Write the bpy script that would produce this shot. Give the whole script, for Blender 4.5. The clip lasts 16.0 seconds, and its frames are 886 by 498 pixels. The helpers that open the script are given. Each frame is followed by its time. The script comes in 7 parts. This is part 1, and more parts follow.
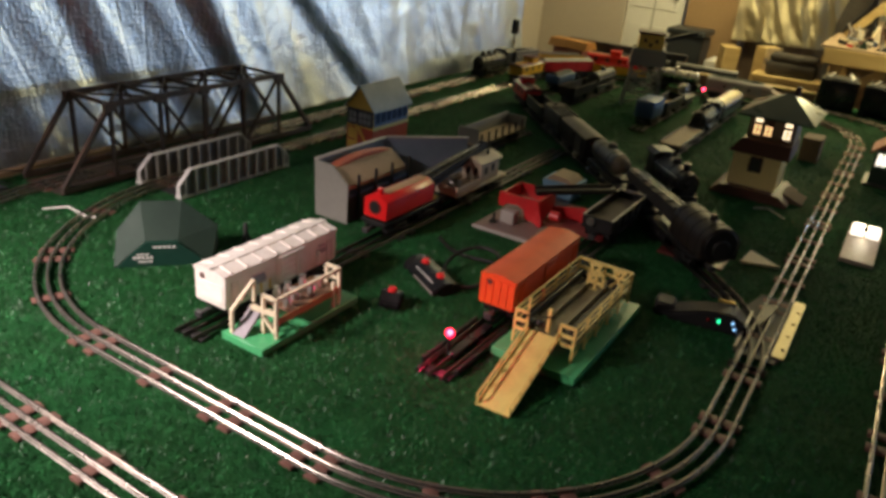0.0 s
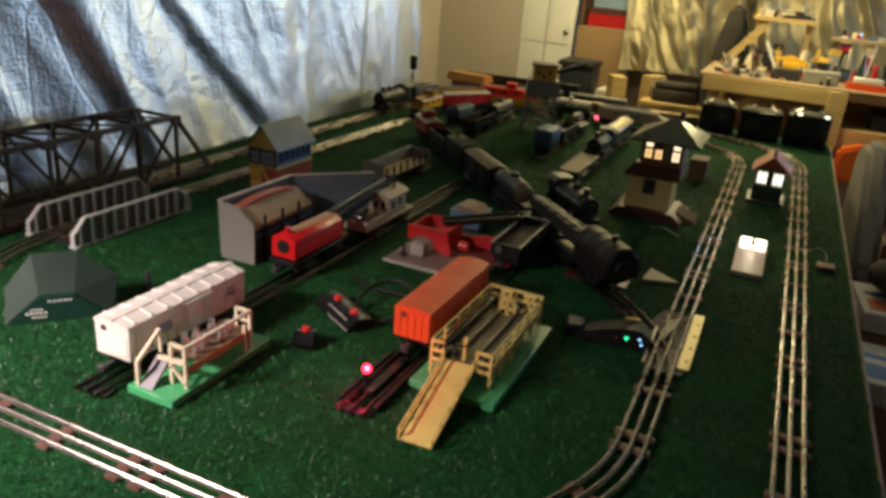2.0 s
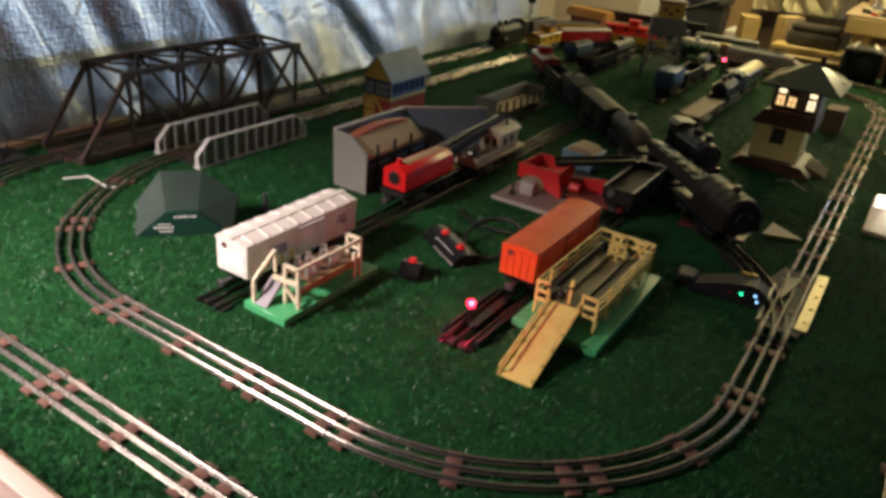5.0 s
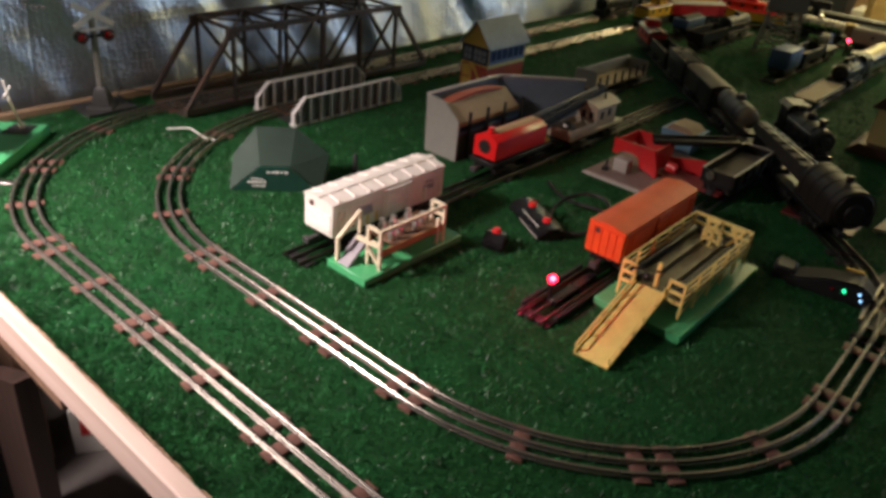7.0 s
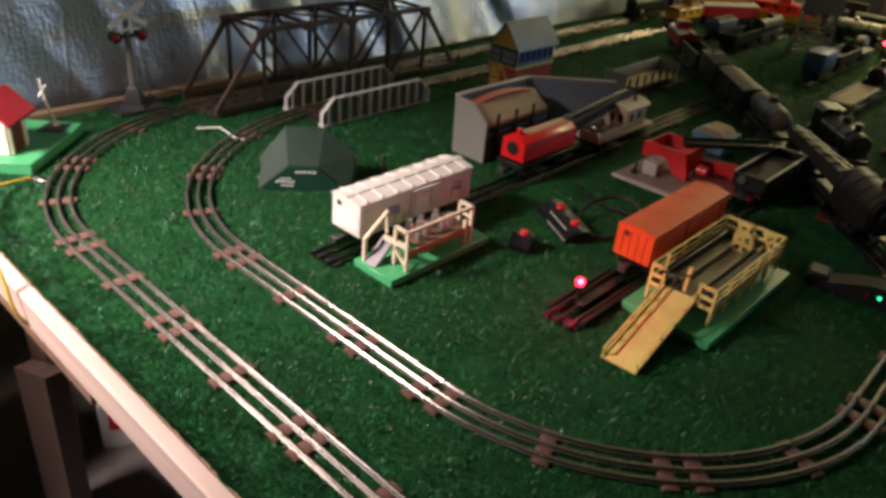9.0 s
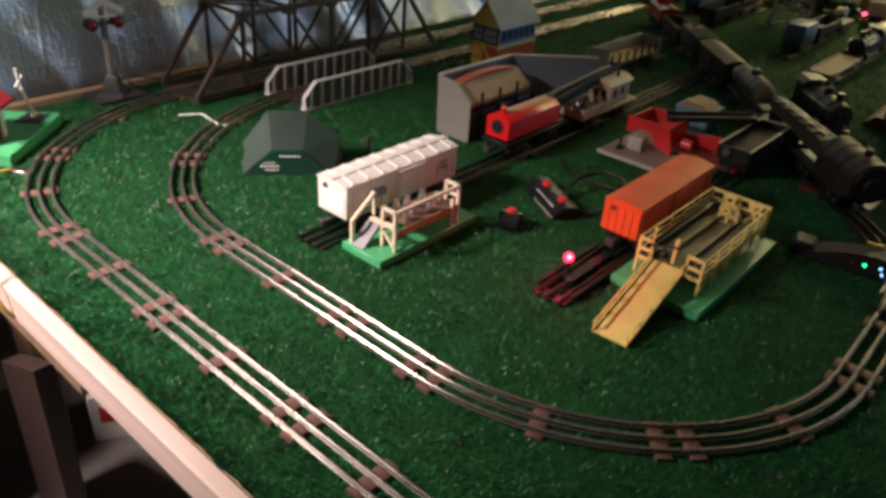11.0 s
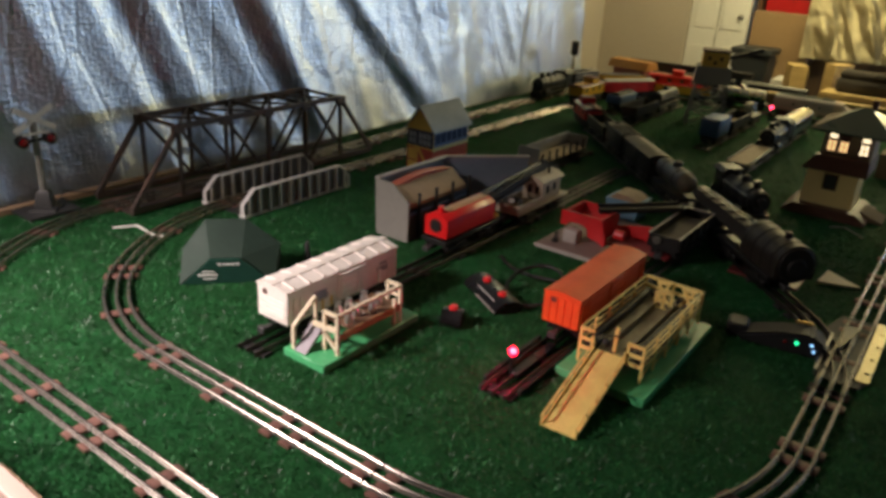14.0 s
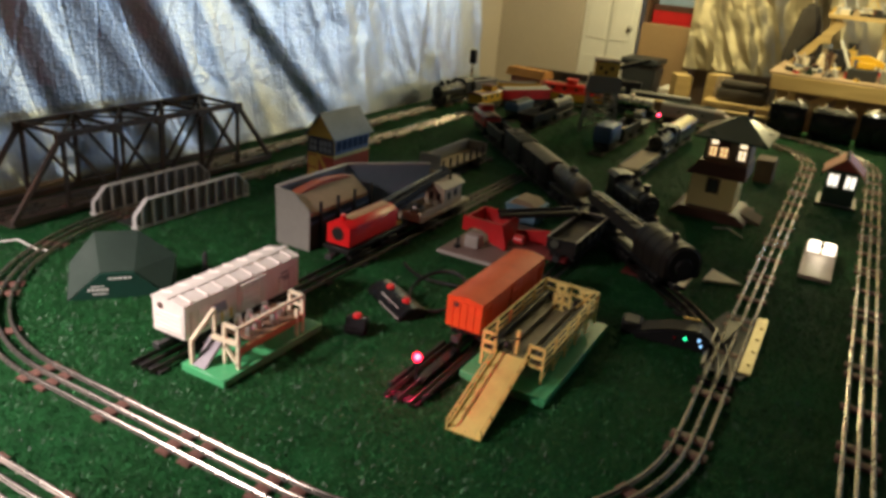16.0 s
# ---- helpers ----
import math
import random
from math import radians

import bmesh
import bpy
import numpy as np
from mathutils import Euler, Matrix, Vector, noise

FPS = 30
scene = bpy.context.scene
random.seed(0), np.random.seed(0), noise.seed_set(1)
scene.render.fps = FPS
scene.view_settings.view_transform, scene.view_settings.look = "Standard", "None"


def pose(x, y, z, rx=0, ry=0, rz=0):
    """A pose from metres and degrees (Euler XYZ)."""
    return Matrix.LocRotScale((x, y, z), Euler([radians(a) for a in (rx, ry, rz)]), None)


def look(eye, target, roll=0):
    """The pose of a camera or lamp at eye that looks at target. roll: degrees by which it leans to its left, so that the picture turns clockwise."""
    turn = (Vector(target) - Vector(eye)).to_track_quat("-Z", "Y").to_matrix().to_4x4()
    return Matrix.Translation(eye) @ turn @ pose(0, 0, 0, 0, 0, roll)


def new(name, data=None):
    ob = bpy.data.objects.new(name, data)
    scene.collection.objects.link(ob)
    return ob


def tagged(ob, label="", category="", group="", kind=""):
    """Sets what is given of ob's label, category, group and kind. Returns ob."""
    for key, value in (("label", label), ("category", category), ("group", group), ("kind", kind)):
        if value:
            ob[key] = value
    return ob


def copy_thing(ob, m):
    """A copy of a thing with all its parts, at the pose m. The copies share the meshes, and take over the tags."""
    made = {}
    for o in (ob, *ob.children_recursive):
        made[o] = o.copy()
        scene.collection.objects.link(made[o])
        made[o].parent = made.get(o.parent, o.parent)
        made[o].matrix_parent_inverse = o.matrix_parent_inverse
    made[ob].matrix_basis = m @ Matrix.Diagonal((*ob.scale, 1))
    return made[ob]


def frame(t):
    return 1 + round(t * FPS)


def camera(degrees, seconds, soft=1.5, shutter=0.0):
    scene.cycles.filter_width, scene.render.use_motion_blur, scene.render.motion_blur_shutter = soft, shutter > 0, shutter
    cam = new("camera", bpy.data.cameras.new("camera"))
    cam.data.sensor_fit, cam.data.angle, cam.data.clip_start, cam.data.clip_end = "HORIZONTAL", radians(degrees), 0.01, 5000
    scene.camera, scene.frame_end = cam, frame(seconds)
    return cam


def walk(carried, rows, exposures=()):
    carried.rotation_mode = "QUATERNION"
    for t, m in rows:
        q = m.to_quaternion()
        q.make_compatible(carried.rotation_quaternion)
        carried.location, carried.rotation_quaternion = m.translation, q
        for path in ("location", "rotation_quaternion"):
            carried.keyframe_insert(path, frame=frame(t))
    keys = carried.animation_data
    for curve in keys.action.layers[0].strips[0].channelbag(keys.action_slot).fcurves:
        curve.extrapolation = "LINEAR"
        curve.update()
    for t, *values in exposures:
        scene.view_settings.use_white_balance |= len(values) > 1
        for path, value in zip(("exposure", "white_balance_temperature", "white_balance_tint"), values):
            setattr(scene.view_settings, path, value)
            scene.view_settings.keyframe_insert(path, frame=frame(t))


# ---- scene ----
cam = camera(61.6, 16.0, 3.5, 0.5)
PATH = [
    (0, (0.408, 0.375, 0.572), (-0.513, 1.947, -0.254), 5.4),
    (0.5, (0.406, 0.374, 0.574), (-0.507, 1.971, -0.21), 4.9),
    (1, (0.404, 0.373, 0.572), (-0.487, 1.999, -0.178), 4.3),
    (1.5, (0.408, 0.372, 0.573), (-0.4, 2.049, -0.158), 4.4),
    (2, (0.408, 0.37, 0.573), (-0.324, 2.085, -0.15), 4.9),
    (2.5, (0.405, 0.369, 0.571), (-0.328, 2.08, -0.161), 5.1),
    (3, (0.406, 0.37, 0.57), (-0.342, 2.064, -0.186), 5.2),
    (3.5, (0.407, 0.37, 0.57), (-0.328, 2.065, -0.196), 5.2),
    (4, (0.404, 0.369, 0.568), (-0.35, 2.047, -0.217), 5.2),
    (4.5, (0.399, 0.37, 0.565), (-0.461, 1.964, -0.284), 5.1),
    (5, (0.395, 0.37, 0.566), (-0.53, 1.901, -0.328), 5.3),
    (7.5, (0.396, 0.384, 0.557), (-0.709, 1.725, -0.434), 5.9),
    (8, (0.393, 0.383, 0.556), (-0.726, 1.712, -0.436), 5.8),
    (8.5, (0.392, 0.383, 0.557), (-0.749, 1.698, -0.427), 5.6),
    (11, (0.392, 0.38, 0.549), (-0.702, 1.709, -0.468), 4.5),
    (11.5, (0.39, 0.381, 0.548), (-0.709, 1.687, -0.493), 4.2),
    (12, (0.391, 0.38, 0.548), (-0.735, 1.653, -0.506), 3.6),
    (12.5, (0.393, 0.386, 0.554), (-0.729, 1.653, -0.512), 3.8),
    (13, (0.39, 0.388, 0.555), (-0.745, 1.705, -0.434), 3.6),
    (13.5, (0.395, 0.382, 0.554), (-0.737, 1.831, -0.234), 3.0),
    (14, (0.397, 0.38, 0.552), (-0.669, 1.886, -0.221), 3.5),
    (14.5, (0.398, 0.381, 0.554), (-0.611, 1.924, -0.221), 4.4),
    (15, (0.399, 0.381, 0.555), (-0.553, 1.967, -0.206), 4.9),
    (15.5, (0.401, 0.379, 0.557), (-0.505, 1.997, -0.191), 4.8),
    (16, (0.402, 0.379, 0.555), (-0.455, 2.028, -0.184), 5.2),
]
EXPOSURE = ((0.0, 0.1), (1.0, 0.1), (4.5, 0.2), (7.5, 0.12), (12.5, 0.18), (13.5, 0.0), (15.0, 0.04), (16.0, 0.08))
walk(cam, [(t, look(eye, target, roll)) for t, eye, target, roll in PATH], EXPOSURE)

# ---- light ----
world = bpy.data.worlds.new("world")
scene.world = world
world.use_nodes = True
wnt = world.node_tree
sky = wnt.nodes.new("ShaderNodeTexSky")
sky.sky_type = "NISHITA"
sky.sun_disc = False
sky.sun_elevation, sky.sun_rotation = radians(25), radians(90)
wnt.links.new(sky.outputs[0], wnt.nodes["Background"].inputs[0])
wnt.nodes["Background"].inputs[1].default_value = 0.06


def lamp(name, kind, place, target, watts, colour, size=0.1, size_y=None):
    data = bpy.data.lights.new(name, kind)
    data.energy, data.color = watts, colour
    if kind == "AREA":
        data.shape, data.size, data.size_y = "RECTANGLE", size, size_y or size
    else:
        data.shadow_soft_size = size
    ob = new(name, data)
    ob.matrix_world = look(place, target)
    return ob


# daylight in the openings of the windows in the far wall and the side wall
lamp("window_light", "AREA", (1.75, 5.86, 0.45), (-1.15, 4.9, 0.4), 52, (0.34, 0.6, 1.0), 0.9, 0.5)
# bare bulbs hung before the workbench and over the table end; shaded clamp lamp over the front left corner
lamp("side_window_light", "AREA", (2.86, 3.45, 0.55), (-1.1, 1.6, 0.45), 4.5, (0.37, 0.62, 1.0), 1.0, 0.5)
lamp("bench_bulb", "POINT", (0.42, 3.95, 0.65), (0, 0, 0), 14, (1.0, 0.86, 0.42), 0.04)
lamp("ceiling_bulb", "POINT", (-0.4, 4.45, 1.0), (0, 0, 0), 31, (1.0, 0.86, 0.43), 0.06)
clamp = lamp("clamp_lamp", "SPOT", (-0.86, 0.1, 0.84), (-0.57, 0.61, 0.0), 172, (1.0, 0.83, 0.79), 0.12)
clamp.data.spot_size, clamp.data.spot_blend = radians(76), 1.0

# ---- materials ----
def M(name, base, rough=0.55, metal=0.0, var=0.25, scale=120.0, bump=0.15, coarse=9.0, stain=None, coat=0.0, islands=False):
    """Noise-varied surface: fine grain, coarse stains, fine relief."""
    mat = bpy.data.materials.new(name)
    mat.use_nodes = True
    nt = mat.node_tree
    b = nt.nodes["Principled BSDF"]
    b.inputs["Metallic"].default_value = metal
    b.inputs["Coat Weight"].default_value = coat
    b.inputs["Coat Roughness"].default_value = 0.15
    tc = nt.nodes.new("ShaderNodeTexCoord")
    info = nt.nodes.new("ShaderNodeObjectInfo")
    add = nt.nodes.new("ShaderNodeVectorMath")
    add.operation = "ADD"
    nt.links.new(tc.outputs["Object"], add.inputs[0])
    nt.links.new(info.outputs["Random"], add.inputs[1])
    n1 = nt.nodes.new("ShaderNodeTexNoise")
    n1.inputs["Scale"].default_value, n1.inputs["Detail"].default_value = scale, 4
    n2 = nt.nodes.new("ShaderNodeTexNoise")
    n2.inputs["Scale"].default_value, n2.inputs["Detail"].default_value = coarse, 3
    for n in (n1, n2):
        nt.links.new(add.outputs[0], n.inputs["Vector"])
    dark = tuple(c * (1 - var) for c in base)
    light = tuple(min(1.0, c * (1 + var)) for c in base)
    mix = nt.nodes.new("ShaderNodeMix")
    mix.data_type = "RGBA"
    mix.inputs["A"].default_value, mix.inputs["B"].default_value = (*dark, 1), (*light, 1)
    nt.links.new(n1.outputs["Fac"], mix.inputs["Factor"])
    mix2 = nt.nodes.new("ShaderNodeMix")
    mix2.data_type = "RGBA"
    ramp = nt.nodes.new("ShaderNodeMapRange")
    ramp.inputs["From Min"].default_value, ramp.inputs["From Max"].default_value = 0.5, 0.72
    ramp.inputs["To Max"].default_value = 0.6
    nt.links.new(n2.outputs["Fac"], ramp.inputs["Value"])
    nt.links.new(ramp.outputs[0], mix2.inputs["Factor"])
    nt.links.new(mix.outputs["Result"], mix2.inputs["A"])
    st = stain or tuple(c * (1 - 1.2 * var) for c in base)
    mix2.inputs["B"].default_value = (*st, 1)
    nt.links.new(mix2.outputs["Result"], b.inputs["Base Color"])
    rr = nt.nodes.new("ShaderNodeMapRange")
    rr.inputs["To Min"].default_value, rr.inputs["To Max"].default_value = max(0.03, rough - 0.12), min(1.0, rough + 0.12)
    nt.links.new(n2.outputs["Fac"], rr.inputs["Value"])
    nt.links.new(rr.outputs[0], b.inputs["Roughness"])
    if bump:
        bp = nt.nodes.new("ShaderNodeBump")
        bp.inputs["Strength"].default_value, bp.inputs["Distance"].default_value = bump, 0.002
        nt.links.new(n1.outputs["Fac"], bp.inputs["Height"])
        nt.links.new(bp.outputs[0], b.inputs["Normal"])
    return mat


def wood(name, light, dark, scale=14.0, rough=0.6, stretch=(1, 14, 14)):
    mat = bpy.data.materials.new(name)
    mat.use_nodes = True
    nt = mat.node_tree
    b = nt.nodes["Principled BSDF"]
    tc = nt.nodes.new("ShaderNodeTexCoord")
    mp = nt.nodes.new("ShaderNodeMapping")
    mp.inputs["Scale"].default_value = stretch
    n = nt.nodes.new("ShaderNodeTexNoise")
    n.inputs["Scale"].default_value, n.inputs["Detail"].default_value, n.inputs["Distortion"].default_value = scale / 6, 6, 0.6
    k = nt.nodes.new("ShaderNodeTexVoronoi")
    k.inputs["Scale"].default_value = 3.0
    mp2 = nt.nodes.new("ShaderNodeMapping")
    mp2.inputs["Scale"].default_value = tuple(1 + s / 8 for s in stretch)
    nt.links.new(tc.outputs["Object"], mp.inputs[0])
    nt.links.new(tc.outputs["Object"], mp2.inputs[0])
    nt.links.new(mp.outputs[0], n.inputs["Vector"])
    nt.links.new(mp2.outputs[0], k.inputs["Vector"])
    r = nt.nodes.new("ShaderNodeValToRGB")
    r.color_ramp.elements[0].position, r.color_ramp.elements[0].color = 0.3, (*dark, 1)
    r.color_ramp.elements[1].position, r.color_ramp.elements[1].color = 0.65, (*light, 1)
    nt.links.new(n.outputs["Fac"], r.inputs[0])
    knot = nt.nodes.new("ShaderNodeMapRange")
    knot.inputs["From Min"].default_value, knot.inputs["From Max"].default_value = 0.05, 0.0
    nt.links.new(k.outputs["Distance"], knot.inputs["Value"])
    mx = nt.nodes.new("ShaderNodeMix")
    mx.data_type = "RGBA"
    nt.links.new(knot.outputs[0], mx.inputs["Factor"])
    nt.links.new(r.outputs[0], mx.inputs["A"])
    mx.inputs["B"].default_value = (*(c * 0.35 for c in dark), 1)
    nt.links.new(mx.outputs["Result"], b.inputs["Base Color"])
    b.inputs["Roughness"].default_value = rough
    bp = nt.nodes.new("ShaderNodeBump")
    bp.inputs["Strength"].default_value, bp.inputs["Distance"].default_value = 0.2, 0.002
    nt.links.new(n.outputs["Fac"], bp.inputs["Height"])
    nt.links.new(bp.outputs[0], b.inputs["Normal"])
    return mat


def glow(name, colour, strength):
    mat = bpy.data.materials.new(name)
    mat.use_nodes = True
    b = mat.node_tree.nodes["Principled BSDF"]
    b.inputs["Base Color"].default_value = (*colour, 1)
    b.inputs["Emission Color"].default_value = (*colour, 1)
    b.inputs["Emission Strength"].default_value = strength
    return mat


GRASS = M("grass_mat_green", (0.011, 0.062, 0.017), 0.8, 0, 0.5, 800, 0.5, 5.0, (0.009, 0.095, 0.027))


def fibre_material():
    """Each fibre has its own green; patches of longer and shorter pile vary it."""
    mat = bpy.data.materials.new("grass_fibre_green")
    mat.use_nodes = True
    nt = mat.node_tree
    b = nt.nodes["Principled BSDF"]
    geo = nt.nodes.new("ShaderNodeNewGeometry")
    tc = nt.nodes.new("ShaderNodeTexCoord")
    n = nt.nodes.new("ShaderNodeTexNoise")
    n.inputs["Scale"].default_value, n.inputs["Detail"].default_value = 34, 5
    nt.links.new(tc.outputs["Object"], n.inputs["Vector"])
    r = nt.nodes.new("ShaderNodeValToRGB")
    r.color_ramp.elements[0].color = (0.009, 0.048, 0.016, 1)
    r.color_ramp.elements[1].color = (0.046, 0.24, 0.074, 1)
    e = r.color_ramp.elements.new(0.6)
    e.color = (0.019, 0.11, 0.034, 1)
    nt.links.new(geo.outputs["Random Per Island"], r.inputs[0])
    m = nt.nodes.new("ShaderNodeMapRange")
    m.inputs["From Min"].default_value, m.inputs["From Max"].default_value = 0.4, 0.6
    m.inputs["To Min"].default_value, m.inputs["To Max"].default_value = 0.55, 1.3
    nt.links.new(n.outputs["Fac"], m.inputs["Value"])
    x = nt.nodes.new("ShaderNodeMix")
    x.data_type, x.blend_type = "RGBA", "MULTIPLY"
    x.inputs["Factor"].default_value = 1.0
    nt.links.new(r.outputs[0], x.inputs["A"])
    nt.links.new(m.outputs[0], x.inputs["B"])
    nt.links.new(x.outputs["Result"], b.inputs["Base Color"])
    b.inputs["Roughness"].default_value = 0.38
    b.inputs["Specular IOR Level"].default_value = 0.22
    return mat


BLADE = fibre_material()
GRASS.node_tree.nodes["Principled BSDF"].inputs["Specular IOR Level"].default_value = 0.1
SPECK = M("pale_flake", (0.88, 0.88, 0.8), 0.4, 0, 0.2, 90, 0.1)
FLAKE = M("dull_pale_flake", (0.62, 0.62, 0.5), 0.3, 0, 0.3, 90, 0.1)
RAIL = M("tinplate_rail", (0.3, 0.275, 0.245), 0.27, 0.85, 0.25, 160, 0.05, 14, (0.34, 0.29, 0.24))
RAILDARK = M("dull_dark_rail", (0.12, 0.11, 0.1), 0.4, 1.0, 0.3, 160, 0.05, 14)
TIE = M("brown_steel_tie", (0.16, 0.078, 0.06), 0.62, 0.0, 0.3, 200, 0.1, 20, (0.09, 0.04, 0.03))
TIEBLACK = M("black_steel_tie", (0.022, 0.02, 0.02), 0.6, 0.0, 0.3, 200, 0.1)
PINE = wood("pine_board", (0.64, 0.5, 0.44), (0.52, 0.38, 0.32), 14, 0.6, (1, 16, 16))
# pine darkened in colour for the shade under the table
SHADEPINE = wood("pine_board_in_shade", (0.045, 0.022, 0.016), (0.02, 0.011, 0.008), 14, 0.6, (16, 16, 1))
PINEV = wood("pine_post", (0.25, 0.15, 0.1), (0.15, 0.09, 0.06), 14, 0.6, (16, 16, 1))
BENCHWOOD = wood("bench_pine", (0.64, 0.47, 0.2), (0.48, 0.32, 0.12), 12, 0.55, (1, 14, 14))
PLY = wood("table_ply", (0.45, 0.32, 0.2), (0.33, 0.22, 0.13), 10, 0.7, (1, 8, 8))
WALLPAINT = M("beige_wall_paint", (0.55, 0.49, 0.42), 0.8, 0, 0.06, 60, 0.08, 2)
DOORWHITE = M("white_door_paint", (0.86, 0.85, 0.82), 0.45, 0, 0.05, 60, 0.05, 3)
CONCRETE = M("concrete_floor", (0.15, 0.135, 0.125), 0.85, 0, 0.25, 40, 0.3, 2.5)
# invented tones for unseen walls and ceiling, set by the bounced light wanted
FILLERWOOD = wood("dark_filler_wood", (0.28, 0.2, 0.13), (0.19, 0.125, 0.08), 10, 0.5, (9, 9, 1))
CEIL = M("ceiling_board", (0.6, 0.55, 0.47), 0.9, 0, 0.1, 30, 0.1, 2)
CARDB = M("cardboard", (0.36, 0.23, 0.12), 0.85, 0, 0.12, 60, 0.1, 6)
KRAFT = M("tan_backing_board", (0.34, 0.23, 0.14), 0.75, 0, 0.12, 50, 0.1, 5, (0.4, 0.27, 0.19))
MILKWHITE = M("cream_white_plastic", (0.84, 0.78, 0.72), 0.42, 0, 0.1, 150, 0.06, 18, (0.6, 0.52, 0.45))
CREAM = M("cream_enamel", (0.8, 0.69, 0.5), 0.4, 0, 0.1, 160, 0.05, 18)
BASEGREEN = M("light_green_enamel", (0.08, 0.42, 0.17), 0.4, 0, 0.18, 120, 0.06, 16, (0.05, 0.27, 0.11))
YELLOWMETAL = M("yellow_ochre_enamel", (0.86, 0.68, 0.22), 0.4, 0, 0.12, 140, 0.06, 18, (0.6, 0.39, 0.11))
ORANGE = M("orange_plastic", (0.78, 0.1, 0.016), 0.52, 0, 0.12, 120, 0.06, 16, (0.6, 0.07, 0.012))
RED = M("red_plastic", (0.62, 0.022, 0.025), 0.35, 0, 0.15, 120, 0.05, 16, (0.42, 0.015, 0.018))
BRIGHTRED = M("bright_red_plastic", (0.68, 0.012, 0.014), 0.36, 0, 0.1, 120, 0.03, 16)
MAROON = M("maroon_enamel", (0.13, 0.025, 0.022), 0.4, 0, 0.2, 120, 0.05, 16)
BROWNROOF = M("brown_roof_enamel", (0.1, 0.042, 0.03), 0.5, 0, 0.2, 140, 0.1, 14)
BLACK = M("black_enamel", (0.009, 0.0085, 0.008), 0.5, 0, 0.3, 150, 0.05, 16)
DUSTBLACK = M("dusty_black_enamel", (0.01, 0.009, 0.0075), 0.65, 0, 0.4, 150, 0.1, 14, (0.022, 0.019, 0.014))
BLACKSAT = M("black_bakelite", (0.009, 0.009, 0.01), 0.26, 0, 0.2, 150, 0.03, 16)
MATTBLACK = M("matt_black_enamel", (0.007, 0.007, 0.008), 0.6, 0, 0.2, 150, 0.05, 14)
DARKGREY = M("dark_grey_plastic", (0.035, 0.035, 0.035), 0.45, 0, 0.25, 150, 0.06, 14)
GREY = M("grey_enamel", (0.25, 0.245, 0.215), 0.5, 0, 0.12, 140, 0.06, 12, (0.18, 0.18, 0.175))
LIGHTGREY = M("light_grey_plastic", (0.4, 0.37, 0.33), 0.45, 0, 0.12, 140, 0.06, 14, (0.36, 0.34, 0.31))
WORKTAN = M("pale_tan_grey_plastic", (0.52, 0.44, 0.32), 0.5, 0, 0.14, 140, 0.06, 14)
GIRDER = M("silver_grey_girder_paint", (0.66, 0.64, 0.61), 0.45, 0.05, 0.15, 150, 0.06, 14, (0.42, 0.4, 0.38))
TRUSS = M("rusty_brown_truss_paint", (0.062, 0.044, 0.036), 0.55, 0.1, 0.35, 120, 0.12, 12, (0.16, 0.08, 0.05))
BLUEGREY = M("blue_grey_enamel", (0.2, 0.25, 0.31), 0.5, 0, 0.14, 140, 0.06, 12)
DULLBLUE = M("dull_blue_enamel", (0.07, 0.12, 0.24), 0.5, 0, 0.2, 140, 0.06, 12)
SKYBLUE = M("pale_blue_plastic", (0.14, 0.3, 0.42), 0.5, 0, 0.15, 140, 0.06, 12)
SAND = M("sand_coloured_wood", (0.4, 0.3, 0.19), 0.75, 0, 0.2, 120, 0.2, 16)
DKGREEN = M("dark_green_enamel", (0.013, 0.034, 0.022), 0.75, 0, 0.3, 120, 0.06, 12, (0.008, 0.022, 0.015))
DKGREENWALL = M("deep_green_enamel", (0.012, 0.05, 0.036), 0.4, 0, 0.2, 120, 0.06, 12)
ROOFGREEN = M("green_roof_enamel", (0.035, 0.075, 0.05), 0.3, 0, 0.2, 140, 0.06, 12)
YELLOW = M("yellow_litho", (0.72, 0.48, 0.1), 0.45, 0, 0.12, 140, 0.05, 14)
CABYELLOW = M("yellow_plastic", (0.75, 0.42, 0.03), 0.32, 0, 0.1, 140, 0.04, 14, coat=0.2)
WALLCREAM = M("cream_wall_plastic", (0.86, 0.7, 0.32), 0.5, 0, 0.1, 140, 0.06, 14)
PINKTAN = M("pinkish_tan_enamel", (0.5, 0.38, 0.3), 0.45, 0, 0.14, 120, 0.05, 14)
ROOFPINK = M("salmon_red_roof", (0.78, 0.32, 0.22), 0.65, 0, 0.15, 140, 0.06, 14)
WHITE = M("white_enamel", (0.78, 0.76, 0.72), 0.4, 0, 0.08, 140, 0.04, 14)
SILVER = M("silver_paint", (0.68, 0.66, 0.62), 0.25, 1.0, 0.1, 140, 0.04, 14)
STEEL = M("worn_steel", (0.42, 0.4, 0.37), 0.35, 1.0, 0.2, 140, 0.06, 14)
BRASSY = M("bright_switch_plate", (0.5, 0.43, 0.26), 0.36, 1.0, 0.2, 140, 0.06, 14)
GOLD = M("gold_glint", (0.7, 0.5, 0.15), 0.3, 0.6, 0.1, 140, 0.04, 14)
COAL = M("coal_black", (0.012, 0.012, 0.012), 0.7, 0, 0.4, 300, 0.8, 40)
CABLE = M("yellow_wire", (0.7, 0.5, 0.06), 0.4, 0, 0.1, 100, 0.0)
BROWNWOOD = wood("brown_walnut_deck", (0.2, 0.11, 0.06), (0.12, 0.06, 0.035), 40, 0.5, (20, 1, 20))
DARKCLOTH = M("dark_cloth", (0.05, 0.042, 0.035), 0.9, 0, 0.3, 60, 0.4, 6)
